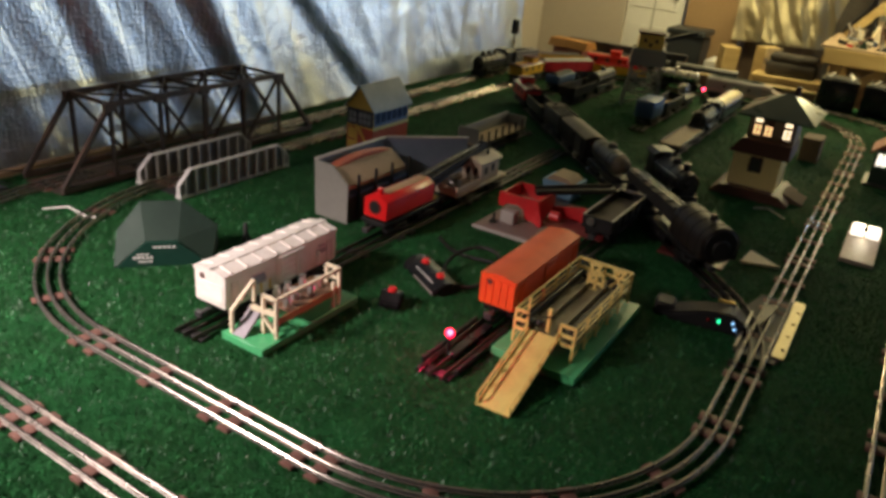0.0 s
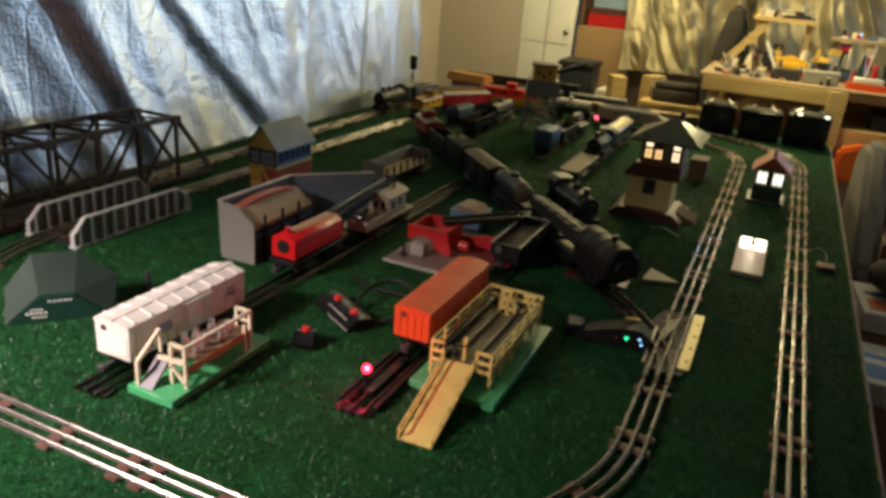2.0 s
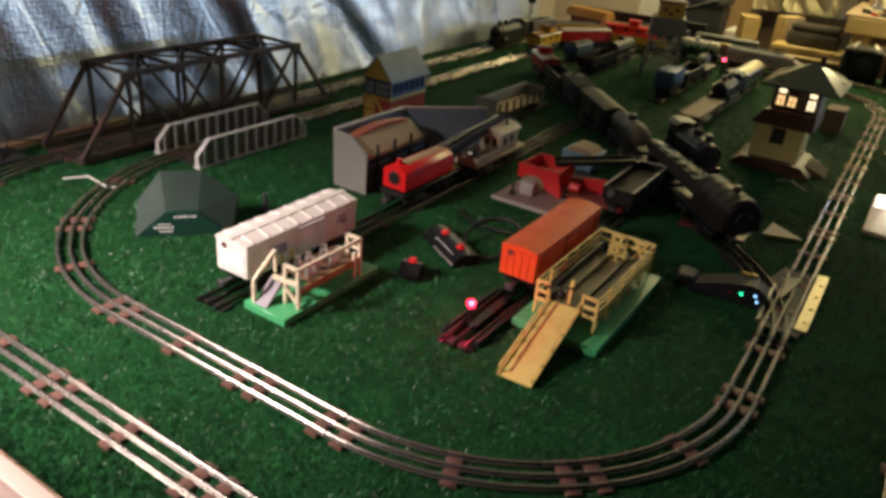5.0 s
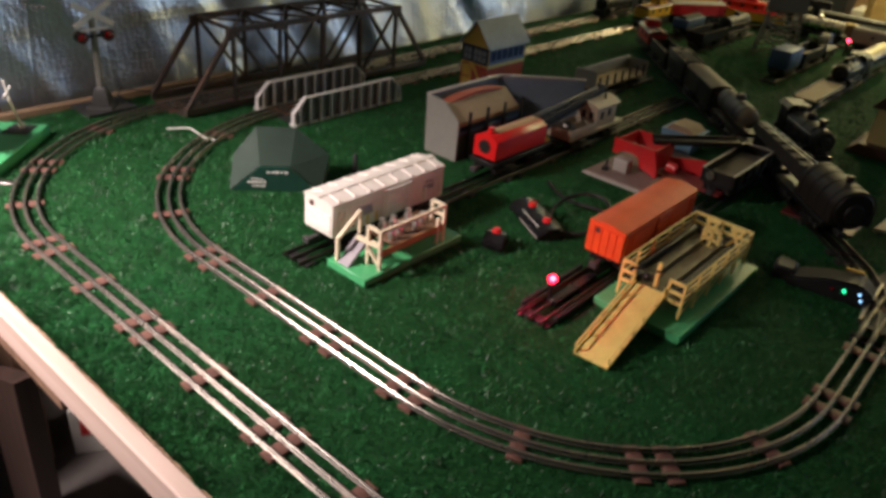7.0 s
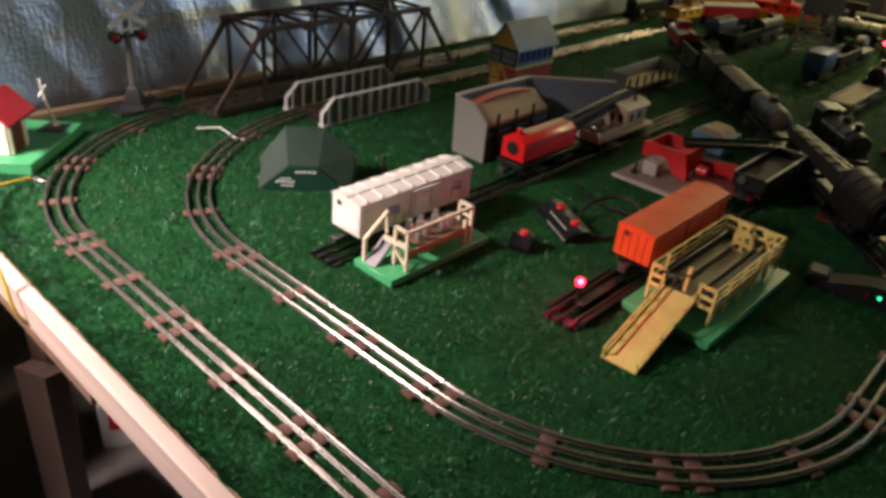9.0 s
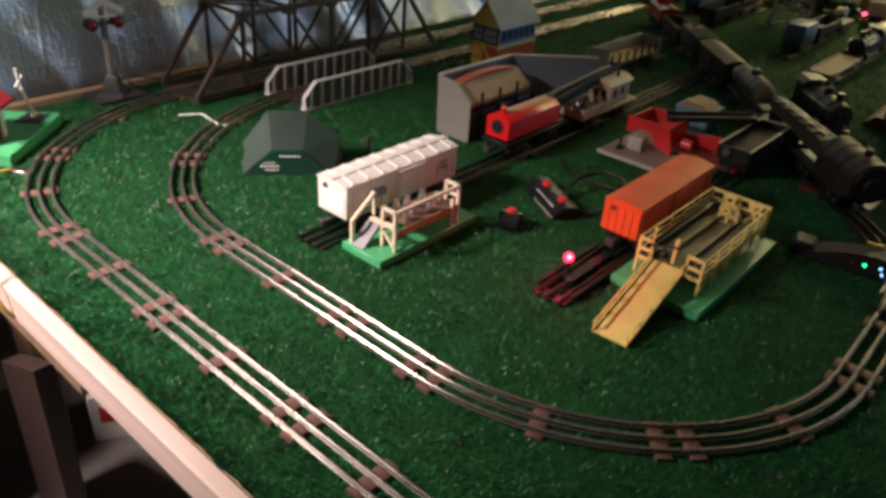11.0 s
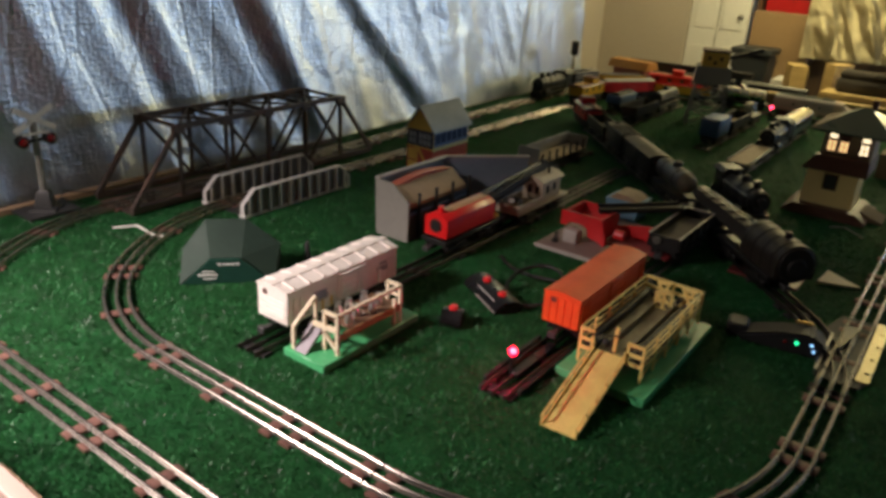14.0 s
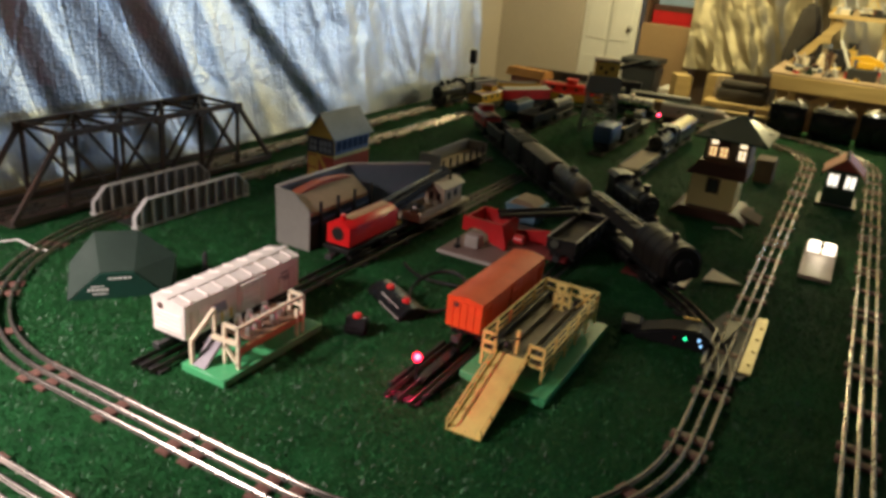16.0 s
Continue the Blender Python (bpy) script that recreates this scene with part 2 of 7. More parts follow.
BINBLACK = M("dark_bin_plastic", (0.03, 0.035, 0.04), 0.45, 0, 0.2, 60, 0.1, 6)
MILKCAN = M("can_silver", (0.62, 0.6, 0.57), 0.3, 0.9, 0.15, 200, 0.04, 30)
REDLENS = M("dark_red_lens", (0.16, 0.004, 0.006), 0.12, 0, 0.1, 200, 0, coat=0.5)
REDLED = glow("red_led_lit", (1.0, 0.01, 0.05), 5)
LEDCORE = glow("white_hot_led", (1.0, 0.16, 0.22), 4)
GREENLED = glow("green_led_lit", (0.03, 1.0, 0.4), 1.6)
BLUELED = glow("blue_white_led_lit", (0.3, 0.6, 1.0), 1.6)
WINLIT = glow("lit_window_paper", (1.0, 0.62, 0.26), 1.1)
WINBRIGHT = glow("bright_lit_window_paper", (1.0, 0.8, 0.5), 1.4)
WHITELIT = glow("lit_white_lens", (1.0, 0.93, 0.78), 1.6)


def foil_material(name, dull, bright):
    """Thin reflective sheet: fine crinkle and short creases over the folds."""
    mat = bpy.data.materials.new(name)
    mat.use_nodes = True
    nt = mat.node_tree
    b = nt.nodes["Principled BSDF"]
    b.inputs["Metallic"].default_value = 1.0
    tc = nt.nodes.new("ShaderNodeTexCoord")
    v = nt.nodes.new("ShaderNodeTexVoronoi")
    v.feature, v.distance = "F1", "MANHATTAN"
    v.inputs["Scale"].default_value = 22
    n = nt.nodes.new("ShaderNodeTexNoise")
    n.inputs["Scale"].default_value, n.inputs["Detail"].default_value = 5, 5
    f = nt.nodes.new("ShaderNodeTexNoise")
    f.inputs["Scale"].default_value, f.inputs["Detail"].default_value = 65, 3
    for x in (v, n, f):
        nt.links.new(tc.outputs["Object"], x.inputs["Vector"])
    a = nt.nodes.new("ShaderNodeMath")
    a.operation = "MULTIPLY_ADD"
    a.inputs[1].default_value = 0.1
    nt.links.new(v.outputs["Distance"], a.inputs[0])
    soft_ = nt.nodes.new("ShaderNodeMath")
    soft_.operation = "MULTIPLY"
    soft_.inputs[1].default_value = 0.4
    nt.links.new(n.outputs["Fac"], soft_.inputs[0])
    ed = nt.nodes.new("ShaderNodeTexVoronoi")
    ed.feature = "DISTANCE_TO_EDGE"
    ed.inputs["Scale"].default_value = 7
    mp = nt.nodes.new("ShaderNodeMapping")
    mp.inputs["Rotation"].default_value, mp.inputs["Scale"].default_value = (0.5, 0, 0), (1, 1.3, 0.5)
    nt.links.new(tc.outputs["Object"], mp.inputs[0])
    nt.links.new(mp.outputs[0], ed.inputs["Vector"])
    lim = nt.nodes.new("ShaderNodeMath")
    lim.operation = "MINIMUM"
    lim.inputs[1].default_value = 0.06
    nt.links.new(ed.outputs["Distance"], lim.inputs[0])
    cr = nt.nodes.new("ShaderNodeMath")
    cr.operation = "MULTIPLY_ADD"
    cr.inputs[1].default_value = 1.6
    nt.links.new(lim.outputs[0], cr.inputs[0])
    nt.links.new(soft_.outputs[0], cr.inputs[2])
    nt.links.new(cr.outputs[0], a.inputs[2])
    a2 = nt.nodes.new("ShaderNodeMath")
    a2.operation = "MULTIPLY_ADD"
    a2.inputs[1].default_value = 0.13
    nt.links.new(f.outputs["Fac"], a2.inputs[0])
    nt.links.new(a.outputs[0], a2.inputs[2])
    bp = nt.nodes.new("ShaderNodeBump")
    bp.inputs["Strength"].default_value, bp.inputs["Distance"].default_value = 0.5, 0.022
    fine = nt.nodes.new("ShaderNodeTexVoronoi")
    fine.inputs["Scale"].default_value = 85
    nt.links.new(tc.outputs["Object"], fine.inputs["Vector"])
    a3 = nt.nodes.new("ShaderNodeMath")
    a3.operation = "MULTIPLY_ADD"
    a3.inputs[1].default_value = 0.09
    nt.links.new(fine.outputs["Distance"], a3.inputs[0])
    nt.links.new(a2.outputs[0], a3.inputs[2])
    height = a3.outputs[0]
    for axis in ("Y", "Z"):
        thread = nt.nodes.new("ShaderNodeTexWave")
        thread.bands_direction = axis
        thread.inputs["Scale"].default_value, thread.inputs["Distortion"].default_value, thread.inputs["Detail"].default_value = 29, 1.2, 1
        nt.links.new(tc.outputs["Object"], thread.inputs["Vector"])
        weave = nt.nodes.new("ShaderNodeMath")
        weave.operation = "MULTIPLY_ADD"
        weave.inputs[1].default_value = 0.016
        nt.links.new(thread.outputs["Fac"], weave.inputs[0])
        nt.links.new(height, weave.inputs[2])
        height = weave.outputs[0]
    nt.links.new(height, bp.inputs["Height"])
    nt.links.new(bp.outputs[0], b.inputs["Normal"])
    r = nt.nodes.new("ShaderNodeMapRange")
    r.inputs["To Min"].default_value, r.inputs["To Max"].default_value = 0.37, 0.5
    nt.links.new(n.outputs["Fac"], r.inputs["Value"])
    nt.links.new(r.outputs[0], b.inputs["Roughness"])
    c = nt.nodes.new("ShaderNodeValToRGB")
    c.color_ramp.elements[0].color, c.color_ramp.elements[1].color = (*dull, 1), (*bright, 1)
    nt.links.new(n.outputs["Fac"], c.inputs[0])
    nt.links.new(c.outputs[0], b.inputs["Base Color"])
    return mat


FOIL = foil_material("crumpled_foil", (0.56, 0.63, 0.73), (0.77, 0.83, 0.92))
# same crinkled sheet as FOIL with a yellow tint
GOLDFOIL = foil_material("gold_tinted_foil", (0.5, 0.43, 0.27), (0.74, 0.66, 0.44))

# ---- mesh helpers ----
def box(bm, x0, x1, y0, y1, z0, z1, bev=0.0, seg=1, m=None):
    vs = [bm.verts.new((x, y, z)) for x in (x0, x1) for y in (y0, y1) for z in (z0, z1)]
    fs = [bm.faces.new([vs[i] for i in f]) for f in ((0, 1, 3, 2), (4, 6, 7, 5), (0, 4, 5, 1), (2, 3, 7, 6), (0, 2, 6, 4), (1, 5, 7, 3))]
    if m is not None:
        for v in vs:
            v.co = m @ v.co
    if bev:
        es = list({e for f in fs for e in f.edges})
        bmesh.ops.bevel(bm, geom=es, offset=bev, segments=seg, affect="EDGES", profile=0.5)
    return bm


def tube(bm, p0, p1, r0, r1=None, n=10, caps=True):
    p0, p1 = Vector(p0), Vector(p1)
    r1 = r0 if r1 is None else r1
    d = (p1 - p0).normalized()
    a = d.orthogonal().normalized()
    c = d.cross(a)
    ra = [bm.verts.new(p0 + r0 * (a * math.cos(6.28319 * i / n) + c * math.sin(6.28319 * i / n))) for i in range(n)]
    rb = [bm.verts.new(p1 + r1 * (a * math.cos(6.28319 * i / n) + c * math.sin(6.28319 * i / n))) for i in range(n)]
    for i in range(n):
        bm.faces.new((ra[i], ra[(i + 1) % n], rb[(i + 1) % n], rb[i]))
    if caps:
        bm.faces.new(ra[::-1])
        bm.faces.new(rb)
    return bm


def bar(bm, p0, p1, w, h=None):
    """Square bar from p0 to p1."""
    h = h or w
    p0, p1 = Vector(p0), Vector(p1)
    d = (p1 - p0).normalized()
    up = Vector((0, 0, 1)) if abs(d.z) < 0.9 else Vector((0, 1, 0))
    s = d.cross(up).normalized() * (w / 2)
    u = s.normalized().cross(d) * (h / 2)
    q = [[bm.verts.new(p + i * s + j * u) for i, j in ((-1, -1), (1, -1), (1, 1), (-1, 1))] for p in (p0, p1)]
    for i in range(4):
        bm.faces.new((q[0][i], q[0][(i + 1) % 4], q[1][(i + 1) % 4], q[1][i]))
    bm.faces.new(q[0][::-1])
    bm.faces.new(q[1])
    return bm


def prism(bm, pts, a, b, axis="y"):
    """Extrude a 2D outline between a and b along an axis. Outline (x, z) for y, (y, z) for x, (x, y) for z."""
    def at(p, k):
        return {"y": (p[0], k, p[1]), "x": (k, p[0], p[1]), "z": (p[0], p[1], k)}[axis]
    A = [bm.verts.new(at(p, a)) for p in pts]
    B = [bm.verts.new(at(p, b)) for p in pts]
    n = len(pts)
    for i in range(n):
        bm.faces.new((A[i], A[(i + 1) % n], B[(i + 1) % n], B[i]))
    bm.faces.new(A[::-1])
    bm.faces.new(B)
    return bm


def ball(bm, c, r, n=10, sz=1.0):
    m = Matrix.Translation(c) @ Matrix.Diagonal((r, r, r * sz, 1))
    bmesh.ops.create_uvsphere(bm, u_segments=n, v_segments=max(5, n // 2 + 1), radius=1, matrix=m)
    return bm


def lathe(bm, profile, c=(0, 0, 0), n=14):
    rings = []
    for r, z in profile:
        rings.append([bm.verts.new((c[0] + r * math.cos(6.28319 * i / n), c[1] + r * math.sin(6.28319 * i / n), c[2] + z)) for i in range(n)])
    for a, b in zip(rings, rings[1:]):
        for i in range(n):
            bm.faces.new((a[i], a[(i + 1) % n], b[(i + 1) % n], b[i]))
    bm.faces.new(rings[0][::-1])
    bm.faces.new(rings[-1])
    return bm


def B():
    return bmesh.new()


def mesh_of(name, bm, mat, smooth=40):
    bmesh.ops.recalc_face_normals(bm, faces=bm.faces)
    me = bpy.data.meshes.new(name)
    bm.to_mesh(me)
    bm.free()
    me.materials.append(mat)
    me.shade_smooth()
    me.set_sharp_from_angle(angle=radians(smooth))
    return me


def part(name, bm, mat, parent=None, label=""):
    ob = new(name, mesh_of(name, bm, mat))
    ob.parent = parent
    if label:
        ob["label"] = label
    return ob


def share(name, me, parent, place, rz=0, label=""):
    """A part on mesh data that is shared with its like."""
    ob = new(name, me)
    ob.parent = parent
    ob.location = place
    ob.rotation_euler = (0, 0, radians(rz))
    if label:
        ob["label"] = label
    return ob


def thing(name, m, label, category, group="", kind=""):
    ob = new(name)
    ob.empty_display_size = 0.02
    ob.matrix_world = m
    return tagged(ob, label, category, group, kind)


def setting(name, bm, mat, label, category):
    return tagged(part(name, bm, mat), label, category, kind="structure")

# ---- room ----
FLOOR_Z = -0.76
X0, X1, Y0, Y1, ZC = -1.75, 2.9, -1.6, 5.9, 1.5   # room
TX0, TX1, TY0, TY1 = -1.09, 0.633, 0.63, 3.74     # layout table

setting("floor", box(B(), X0 - 0.1, X1 + 0.1, Y0 - 0.1, Y1 + 0.1, FLOOR_Z - 0.1, FLOOR_Z), CONCRETE, "bare grey concrete basement floor in shade", "floor")
# ceiling, south and east walls stay out of view and steer bounced light
setting("ceiling", box(B(), X0 - 0.1, X1 + 0.1, Y0 - 0.1, Y1 + 0.1, ZC, ZC + 0.1), CEIL, "unseen basement ceiling, toned for bounced light", "ceiling")
bm = B()
box(bm, X0, 1.28, Y1, Y1 + 0.1, FLOOR_Z, ZC)
box(bm, 2.22, X1, Y1, Y1 + 0.1, FLOOR_Z, ZC)
box(bm, 1.28, 2.22, Y1, Y1 + 0.1, FLOOR_Z, 0.18)
box(bm, 1.28, 2.22, Y1, Y1 + 0.1, 0.72, ZC)
setting("wall_north", bm, WALLPAINT, "plain beige painted wall with a basement window", "wall")
setting("wall_south", box(B(), X0, X1, Y0 - 0.1, Y0, FLOOR_Z, ZC), FILLERWOOD, "unseen filler wall, toned for bounced light", "wall")
setting("wall_west", box(B(), X0 - 0.1, X0, Y0, Y1, FLOOR_Z, ZC), WALLPAINT, "plain beige wall behind the foil sheet", "wall")
bm = B()
box(bm, X1, X1 + 0.1, Y0, 2.92, FLOOR_Z, ZC)
box(bm, X1, X1 + 0.1, 3.98, Y1, FLOOR_Z, ZC)
box(bm, X1, X1 + 0.1, 2.92, 3.98, FLOOR_Z, 0.28)
box(bm, X1, X1 + 0.1, 2.92, 3.98, 0.82, ZC)
setting("wall_east", bm, FILLERWOOD, "unseen filler wall with a basement window", "wall")
bm = B()
for y in (2.92, 3.435, 3.95):
    box(bm, X1 + 0.02, X1 + 0.06, y, y + 0.03, 0.28, 0.82)
for z in (0.28, 0.79):
    box(bm, X1 + 0.062, X1 + 0.09, 2.92, 3.98, z, z + 0.03)
setting("window_2", bm, DOORWHITE, "white framed basement window in the side wall", "window")
bm = B()
for x in (1.28, 1.735, 2.19):
    box(bm, x, x + 0.03, Y1 + 0.02, Y1 + 0.06, 0.18, 0.72)
for z in (0.18, 0.69):
    box(bm, 1.28, 2.22, Y1 + 0.062, Y1 + 0.09, z, z + 0.03)
setting("window_1", bm, DOORWHITE, "white framed basement window letting daylight in", "window")


def curtain(name, p0, p1, z0, z1, folds, depth, label, seed, lean=0.0, crumple=1.0, kick=0.0, mat=FOIL, creases=()):
    """Hanging foil sheet with irregular folds and crumples."""
    rnd = random.Random(seed)
    nu, nv = 420, 150
    p0, p1 = Vector(p0), Vector(p1)
    d = p1 - p0
    nrm = Vector((d.y, -d.x)).normalized()
    ph = [rnd.uniform(0, 6.28) for _ in range(8)]
    verts, faces = [], []
    for j in range(nv + 1):
        v = j / nv
        for i in range(nu + 1):
            u = i / nu
            s = u * d.length
            w = sum(math.sin(6.283 * folds * f * u + ph[k] + 1.6 * (v - 0.3) * math.sin(ph[k] * 3)) / (1 + 0.8 * k) for k, f in enumerate((0.5, 1, 1.7, 2.9)))
            off = 0.5 * depth * (0.55 + 0.45 * v) * w
            q = Vector((s * 1.6 + 0.9 * v, v * 0.9 - 0.15 * s, seed))
            off += depth * 1.1 * noise.noise(q * 1.6)
            off -= crumple * depth * 0.55 * abs(noise.noise(Vector((q.x * 4.2, q.y * 1.3, 3 + seed))))
            off += crumple * depth * 0.16 * abs(noise.noise(q * 7.0 + Vector((1, 5, 0))))
            off += crumple * depth * 0.03 * noise.noise(q * 17.0)
            z = z0 + (z1 - z0) * v
            for ya, za, yb, zb, wide, deep in creases:
                ey, ez = yb - ya, zb - za
                ln = math.hypot(ey, ez)
                py, pz = p0.y + d.y * u - ya, z - za
                t = (py * ey + pz * ez) / ln ** 2
                e = (py * ez - pz * ey) / ln / wide
                if -0.4 < t < 1.6 and abs(e) < 3:
                    off += deep * (math.tanh(2.2 * e) * math.exp(-0.35 * e * e)) * min(1.0, (t + 0.4) * 3, (1.6 - t) * 3)
            off += lean * v + kick * max(0.0, 1 - v / 0.42) ** 2
            p = p0 + d * u + nrm * off
            verts.append((p.x, p.y, z0 + (z1 - z0) * v))
    for j in range(nv):
        for i in range(nu):
            a = j * (nu + 1) + i
            faces.append((a, a + 1, a + nu + 2, a + nu + 1))
    me = bpy.data.meshes.new(name)
    me.from_pydata(verts, [], faces)
    me.materials.append(mat)
    me.shade_smooth()
    ob = new(name, me)
    sol = ob.modifiers.new("thick", "SOLIDIFY")
    sol.thickness = 0.002
    return tagged(ob, label, "foil curtain", kind="structure")


curtain("foil_sheet", (-1.2, 0.1), (-1.13, 3.52), -0.02, 1.3, 3.2, 0.028, "crumpled silver foil sheet hung along the wall", 3, kick=0.04,
        creases=((1.62, 0.45, 1.8, 0.12, 0.055, -0.013), (1.95, 0.45, 2.27, 0.12, 0.055, -0.012), (2.62, 0.5, 2.58, 0.1, 0.045, -0.006), (3.02, 0.5, 2.97, 0.05, 0.04, 0.007), (1.3, 0.5, 1.46, 0.1, 0.05, -0.009)))
curtain("foil_drape", (-0.52, 5.0), (0.1, 5.2), 0.04, 1.35, 1.4, 0.05, "crumpled dull gold foil drape hanging in folds", 11, crumple=2.6, mat=GOLDFOIL)
curtain("foil_drape_behind_bench", (0.1, 5.25), (1.25, 5.3), -0.1, 1.35, 1.6, 0.05, "crumpled dull gold foil hung behind the workbench", 17, crumple=2.6, mat=GOLDFOIL)
setting("backing_board", box(B(), -1.112, -1.092, 0.55, 1.4, -0.1, 0.01, 0.002), KRAFT, "tan wooden board along the table edge", "board")

# layout table
tbl = thing("layout_table", pose(0, 0, 0), "large pine and plywood train table covered in grass mat", "table")
part("tabletop", box(B(), TX0, TX1, TY0 + 0.008, TY1, -0.022, -0.003), PLY, tbl)
part("front_board", box(B(), TX0, TX1, TY0 - 0.013, TY0 + 0.007, -0.047, -0.0015, 0.002), PINE, tbl, "pinkish pine edge board")
part("side_board", box(B(), TX1 - 0.03, TX1 + 0.005, TY0 + 0.03, TY1, -0.095, -0.006, 0.003), PINE, tbl)
part("rear_board", box(B(), TX0, TX1 - 0.035, TY1 - 0.03, TY1 + 0.005, -0.095, -0.006, 0.003), PINE, tbl)
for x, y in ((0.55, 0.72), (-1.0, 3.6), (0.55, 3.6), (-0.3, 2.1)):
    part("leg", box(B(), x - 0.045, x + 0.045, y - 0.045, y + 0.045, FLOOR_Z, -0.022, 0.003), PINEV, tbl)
# brace whose dark colour holds the table's shade
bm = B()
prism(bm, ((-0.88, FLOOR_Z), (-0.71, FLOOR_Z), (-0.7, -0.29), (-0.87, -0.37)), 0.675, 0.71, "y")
part("brace", bm, SHADEPINE, tbl, "pine brace board coloured dark as shade")
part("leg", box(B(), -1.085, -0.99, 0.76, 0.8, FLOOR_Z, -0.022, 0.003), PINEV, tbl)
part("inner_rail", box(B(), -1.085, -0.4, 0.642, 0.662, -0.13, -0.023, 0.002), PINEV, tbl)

# grass mat with uneven edge
bm = B()
nx, ny = 90, 160
grid = [[bm.verts.new((TX0 + 0.004 + (TX1 - TX0 - 0.008) * i / nx + (0.004 * noise.noise((0, j * 0.9, 4)) if i in (0, nx) else 0),
                       TY0 + 0.009 + (TY1 - TY0 - 0.013) * j / ny + (0.007 * noise.noise((i * 0.8, 0, 2)) if j == 0 else 0),
                       0.0012 * noise.noise((i * 0.35, j * 0.35, 1)) - 0.0004)) for i in range(nx + 1)] for j in range(ny + 1)]
for j in range(ny):
    for i in range(nx):
        bm.faces.new((grid[j][i], grid[j][i + 1], grid[j + 1][i + 1], grid[j + 1][i]))
low = [bm.verts.new((v.co.x, v.co.y, -0.003)) for v in grid[0]]
for i in range(nx):
    bm.faces.new((low[i], low[i + 1], grid[0][i + 1], grid[0][i]))
setting("ground", bm, GRASS, "green artificial grass mat spread over the table", "grass mat")


def scatter(name, mat, count, seed, blade, label, category, reach=2.4):
    """Tiny fibres or flakes lying on the mat, denser toward the front of the table."""
    r = np.random.RandomState(seed)
    x = r.uniform(TX0 + 0.01, TX1 - 0.01, count)
    y = TY0 + 0.009 + (TY1 - TY0 - 0.075) * r.uniform(0, 1, count) ** reach
    a = r.uniform(0, 6.283, count)
    k = r.uniform(0.6, 1.5, count)
    vs = np.zeros((count, 3, 3))
    if blade:
        w, h = 0.00062 * k, 0.0046 * k
        vs[:, 0] = np.stack([x - w * np.cos(a), y - w * np.sin(a), np.full(count, -0.0012)], 1)
        vs[:, 1] = np.stack([x + w * np.cos(a), y + w * np.sin(a), np.full(count, -0.0012)], 1)
        b = r.uniform(0, 6.283, count)
        vs[:, 2] = np.stack([x + h * 0.9 * np.cos(b), y + h * 0.9 * np.sin(b), h * r.uniform(0.35, 1.0, count)], 1)
    else:
        s = 0.00068 * k * np.where(r.uniform(0, 1, count) > 0.95, 1.7, 1.0)
        for j in range(3):
            vs[:, j] = np.stack([x + s * np.cos(a + 2.1 * j), y + s * np.sin(a + 2.1 * j), 0.0022 + 0.0012 * r.uniform(0, 1, count)], 1)
    me = bpy.data.meshes.new(name)
    me.from_pydata(vs.reshape(-1, 3).tolist(), [], np.arange(count * 3).reshape(-1, 3).tolist())
    me.materials.append(mat)
    return tagged(new(name, me), label, category, kind="stuff")


scatter("grass_fibres", BLADE, 480000, 5, True, "short green fibres of the grass mat", "grass", 1.9)
scatter("flakes", FLAKE, 1200, 8, False, "small pale flakes scattered on the grass mat", "debris", 1.25)

# ---- track ----
GAUGE = 0.0178
RP = ((-0.0026, 0.0042), (0.0026, 0.0042), (0.0026, 0.0048), (0.0009, 0.0056), (0.0009, 0.0072), (0.0019, 0.008), (0.0018, 0.0096), (0.0009, 0.0104),
      (-0.0009, 0.0104), (-0.0018, 0.0096), (-0.0019, 0.008), (-0.0009, 0.0072), (-0.0009, 0.0056), (-0.0026, 0.0048))


def along(s, length, radius):
    """Pose on the centre line at s; radius > 0 turns left."""
    if not radius:
        return pose(0, s, 0)
    a = s / radius
    return pose(-radius * (1 - math.cos(a)), radius * math.sin(a), 0, 0, 0, math.degrees(a))


def rail_mesh(length, radius, off, mat):
    bm = B()
    steps = 1 if not radius else 14
    rings = []
    for i in range(steps + 1):
        m = along(0.0006 + (length - 0.0012) * i / steps, length, radius)
        rings.append([bm.verts.new(m @ Vector((off + x, 0, z))) for x, z in RP])
    n = len(RP)
    for a, b in zip(rings, rings[1:]):
        for i in range(n):
            bm.faces.new((a[i], a[(i + 1) % n], b[(i + 1) % n], b[i]))
    bm.faces.new(rings[0][::-1])
    bm.faces.new(rings[-1])
    return mesh_of("rail", bm, mat)


def tie_mesh(mat):
    bm = B()
    prism(bm, ((-0.0092, 0.0008), (-0.0088, 0.0038), (-0.0074, 0.0046), (0.0074, 0.0046), (0.0088, 0.0038), (0.0092, 0.0008)), -0.0262, 0.0262, "y")
    bmesh.ops.rotate(bm, verts=bm.verts, matrix=Matrix.Rotation(radians(90), 3, "Z"))
    for x in (-GAUGE, 0, GAUGE):
        for s in (-1, 1):
            box(bm, x + s * 0.003 - 0.0009, x + s * 0.003 + 0.0009, -0.004, 0.004, 0.004, 0.0056)
    return mesh_of("tie", bm, mat)


TIE_ME = {"bright": tie_mesh(TIE), "dark": tie_mesh(TIEBLACK)}
SECTIONS = {}


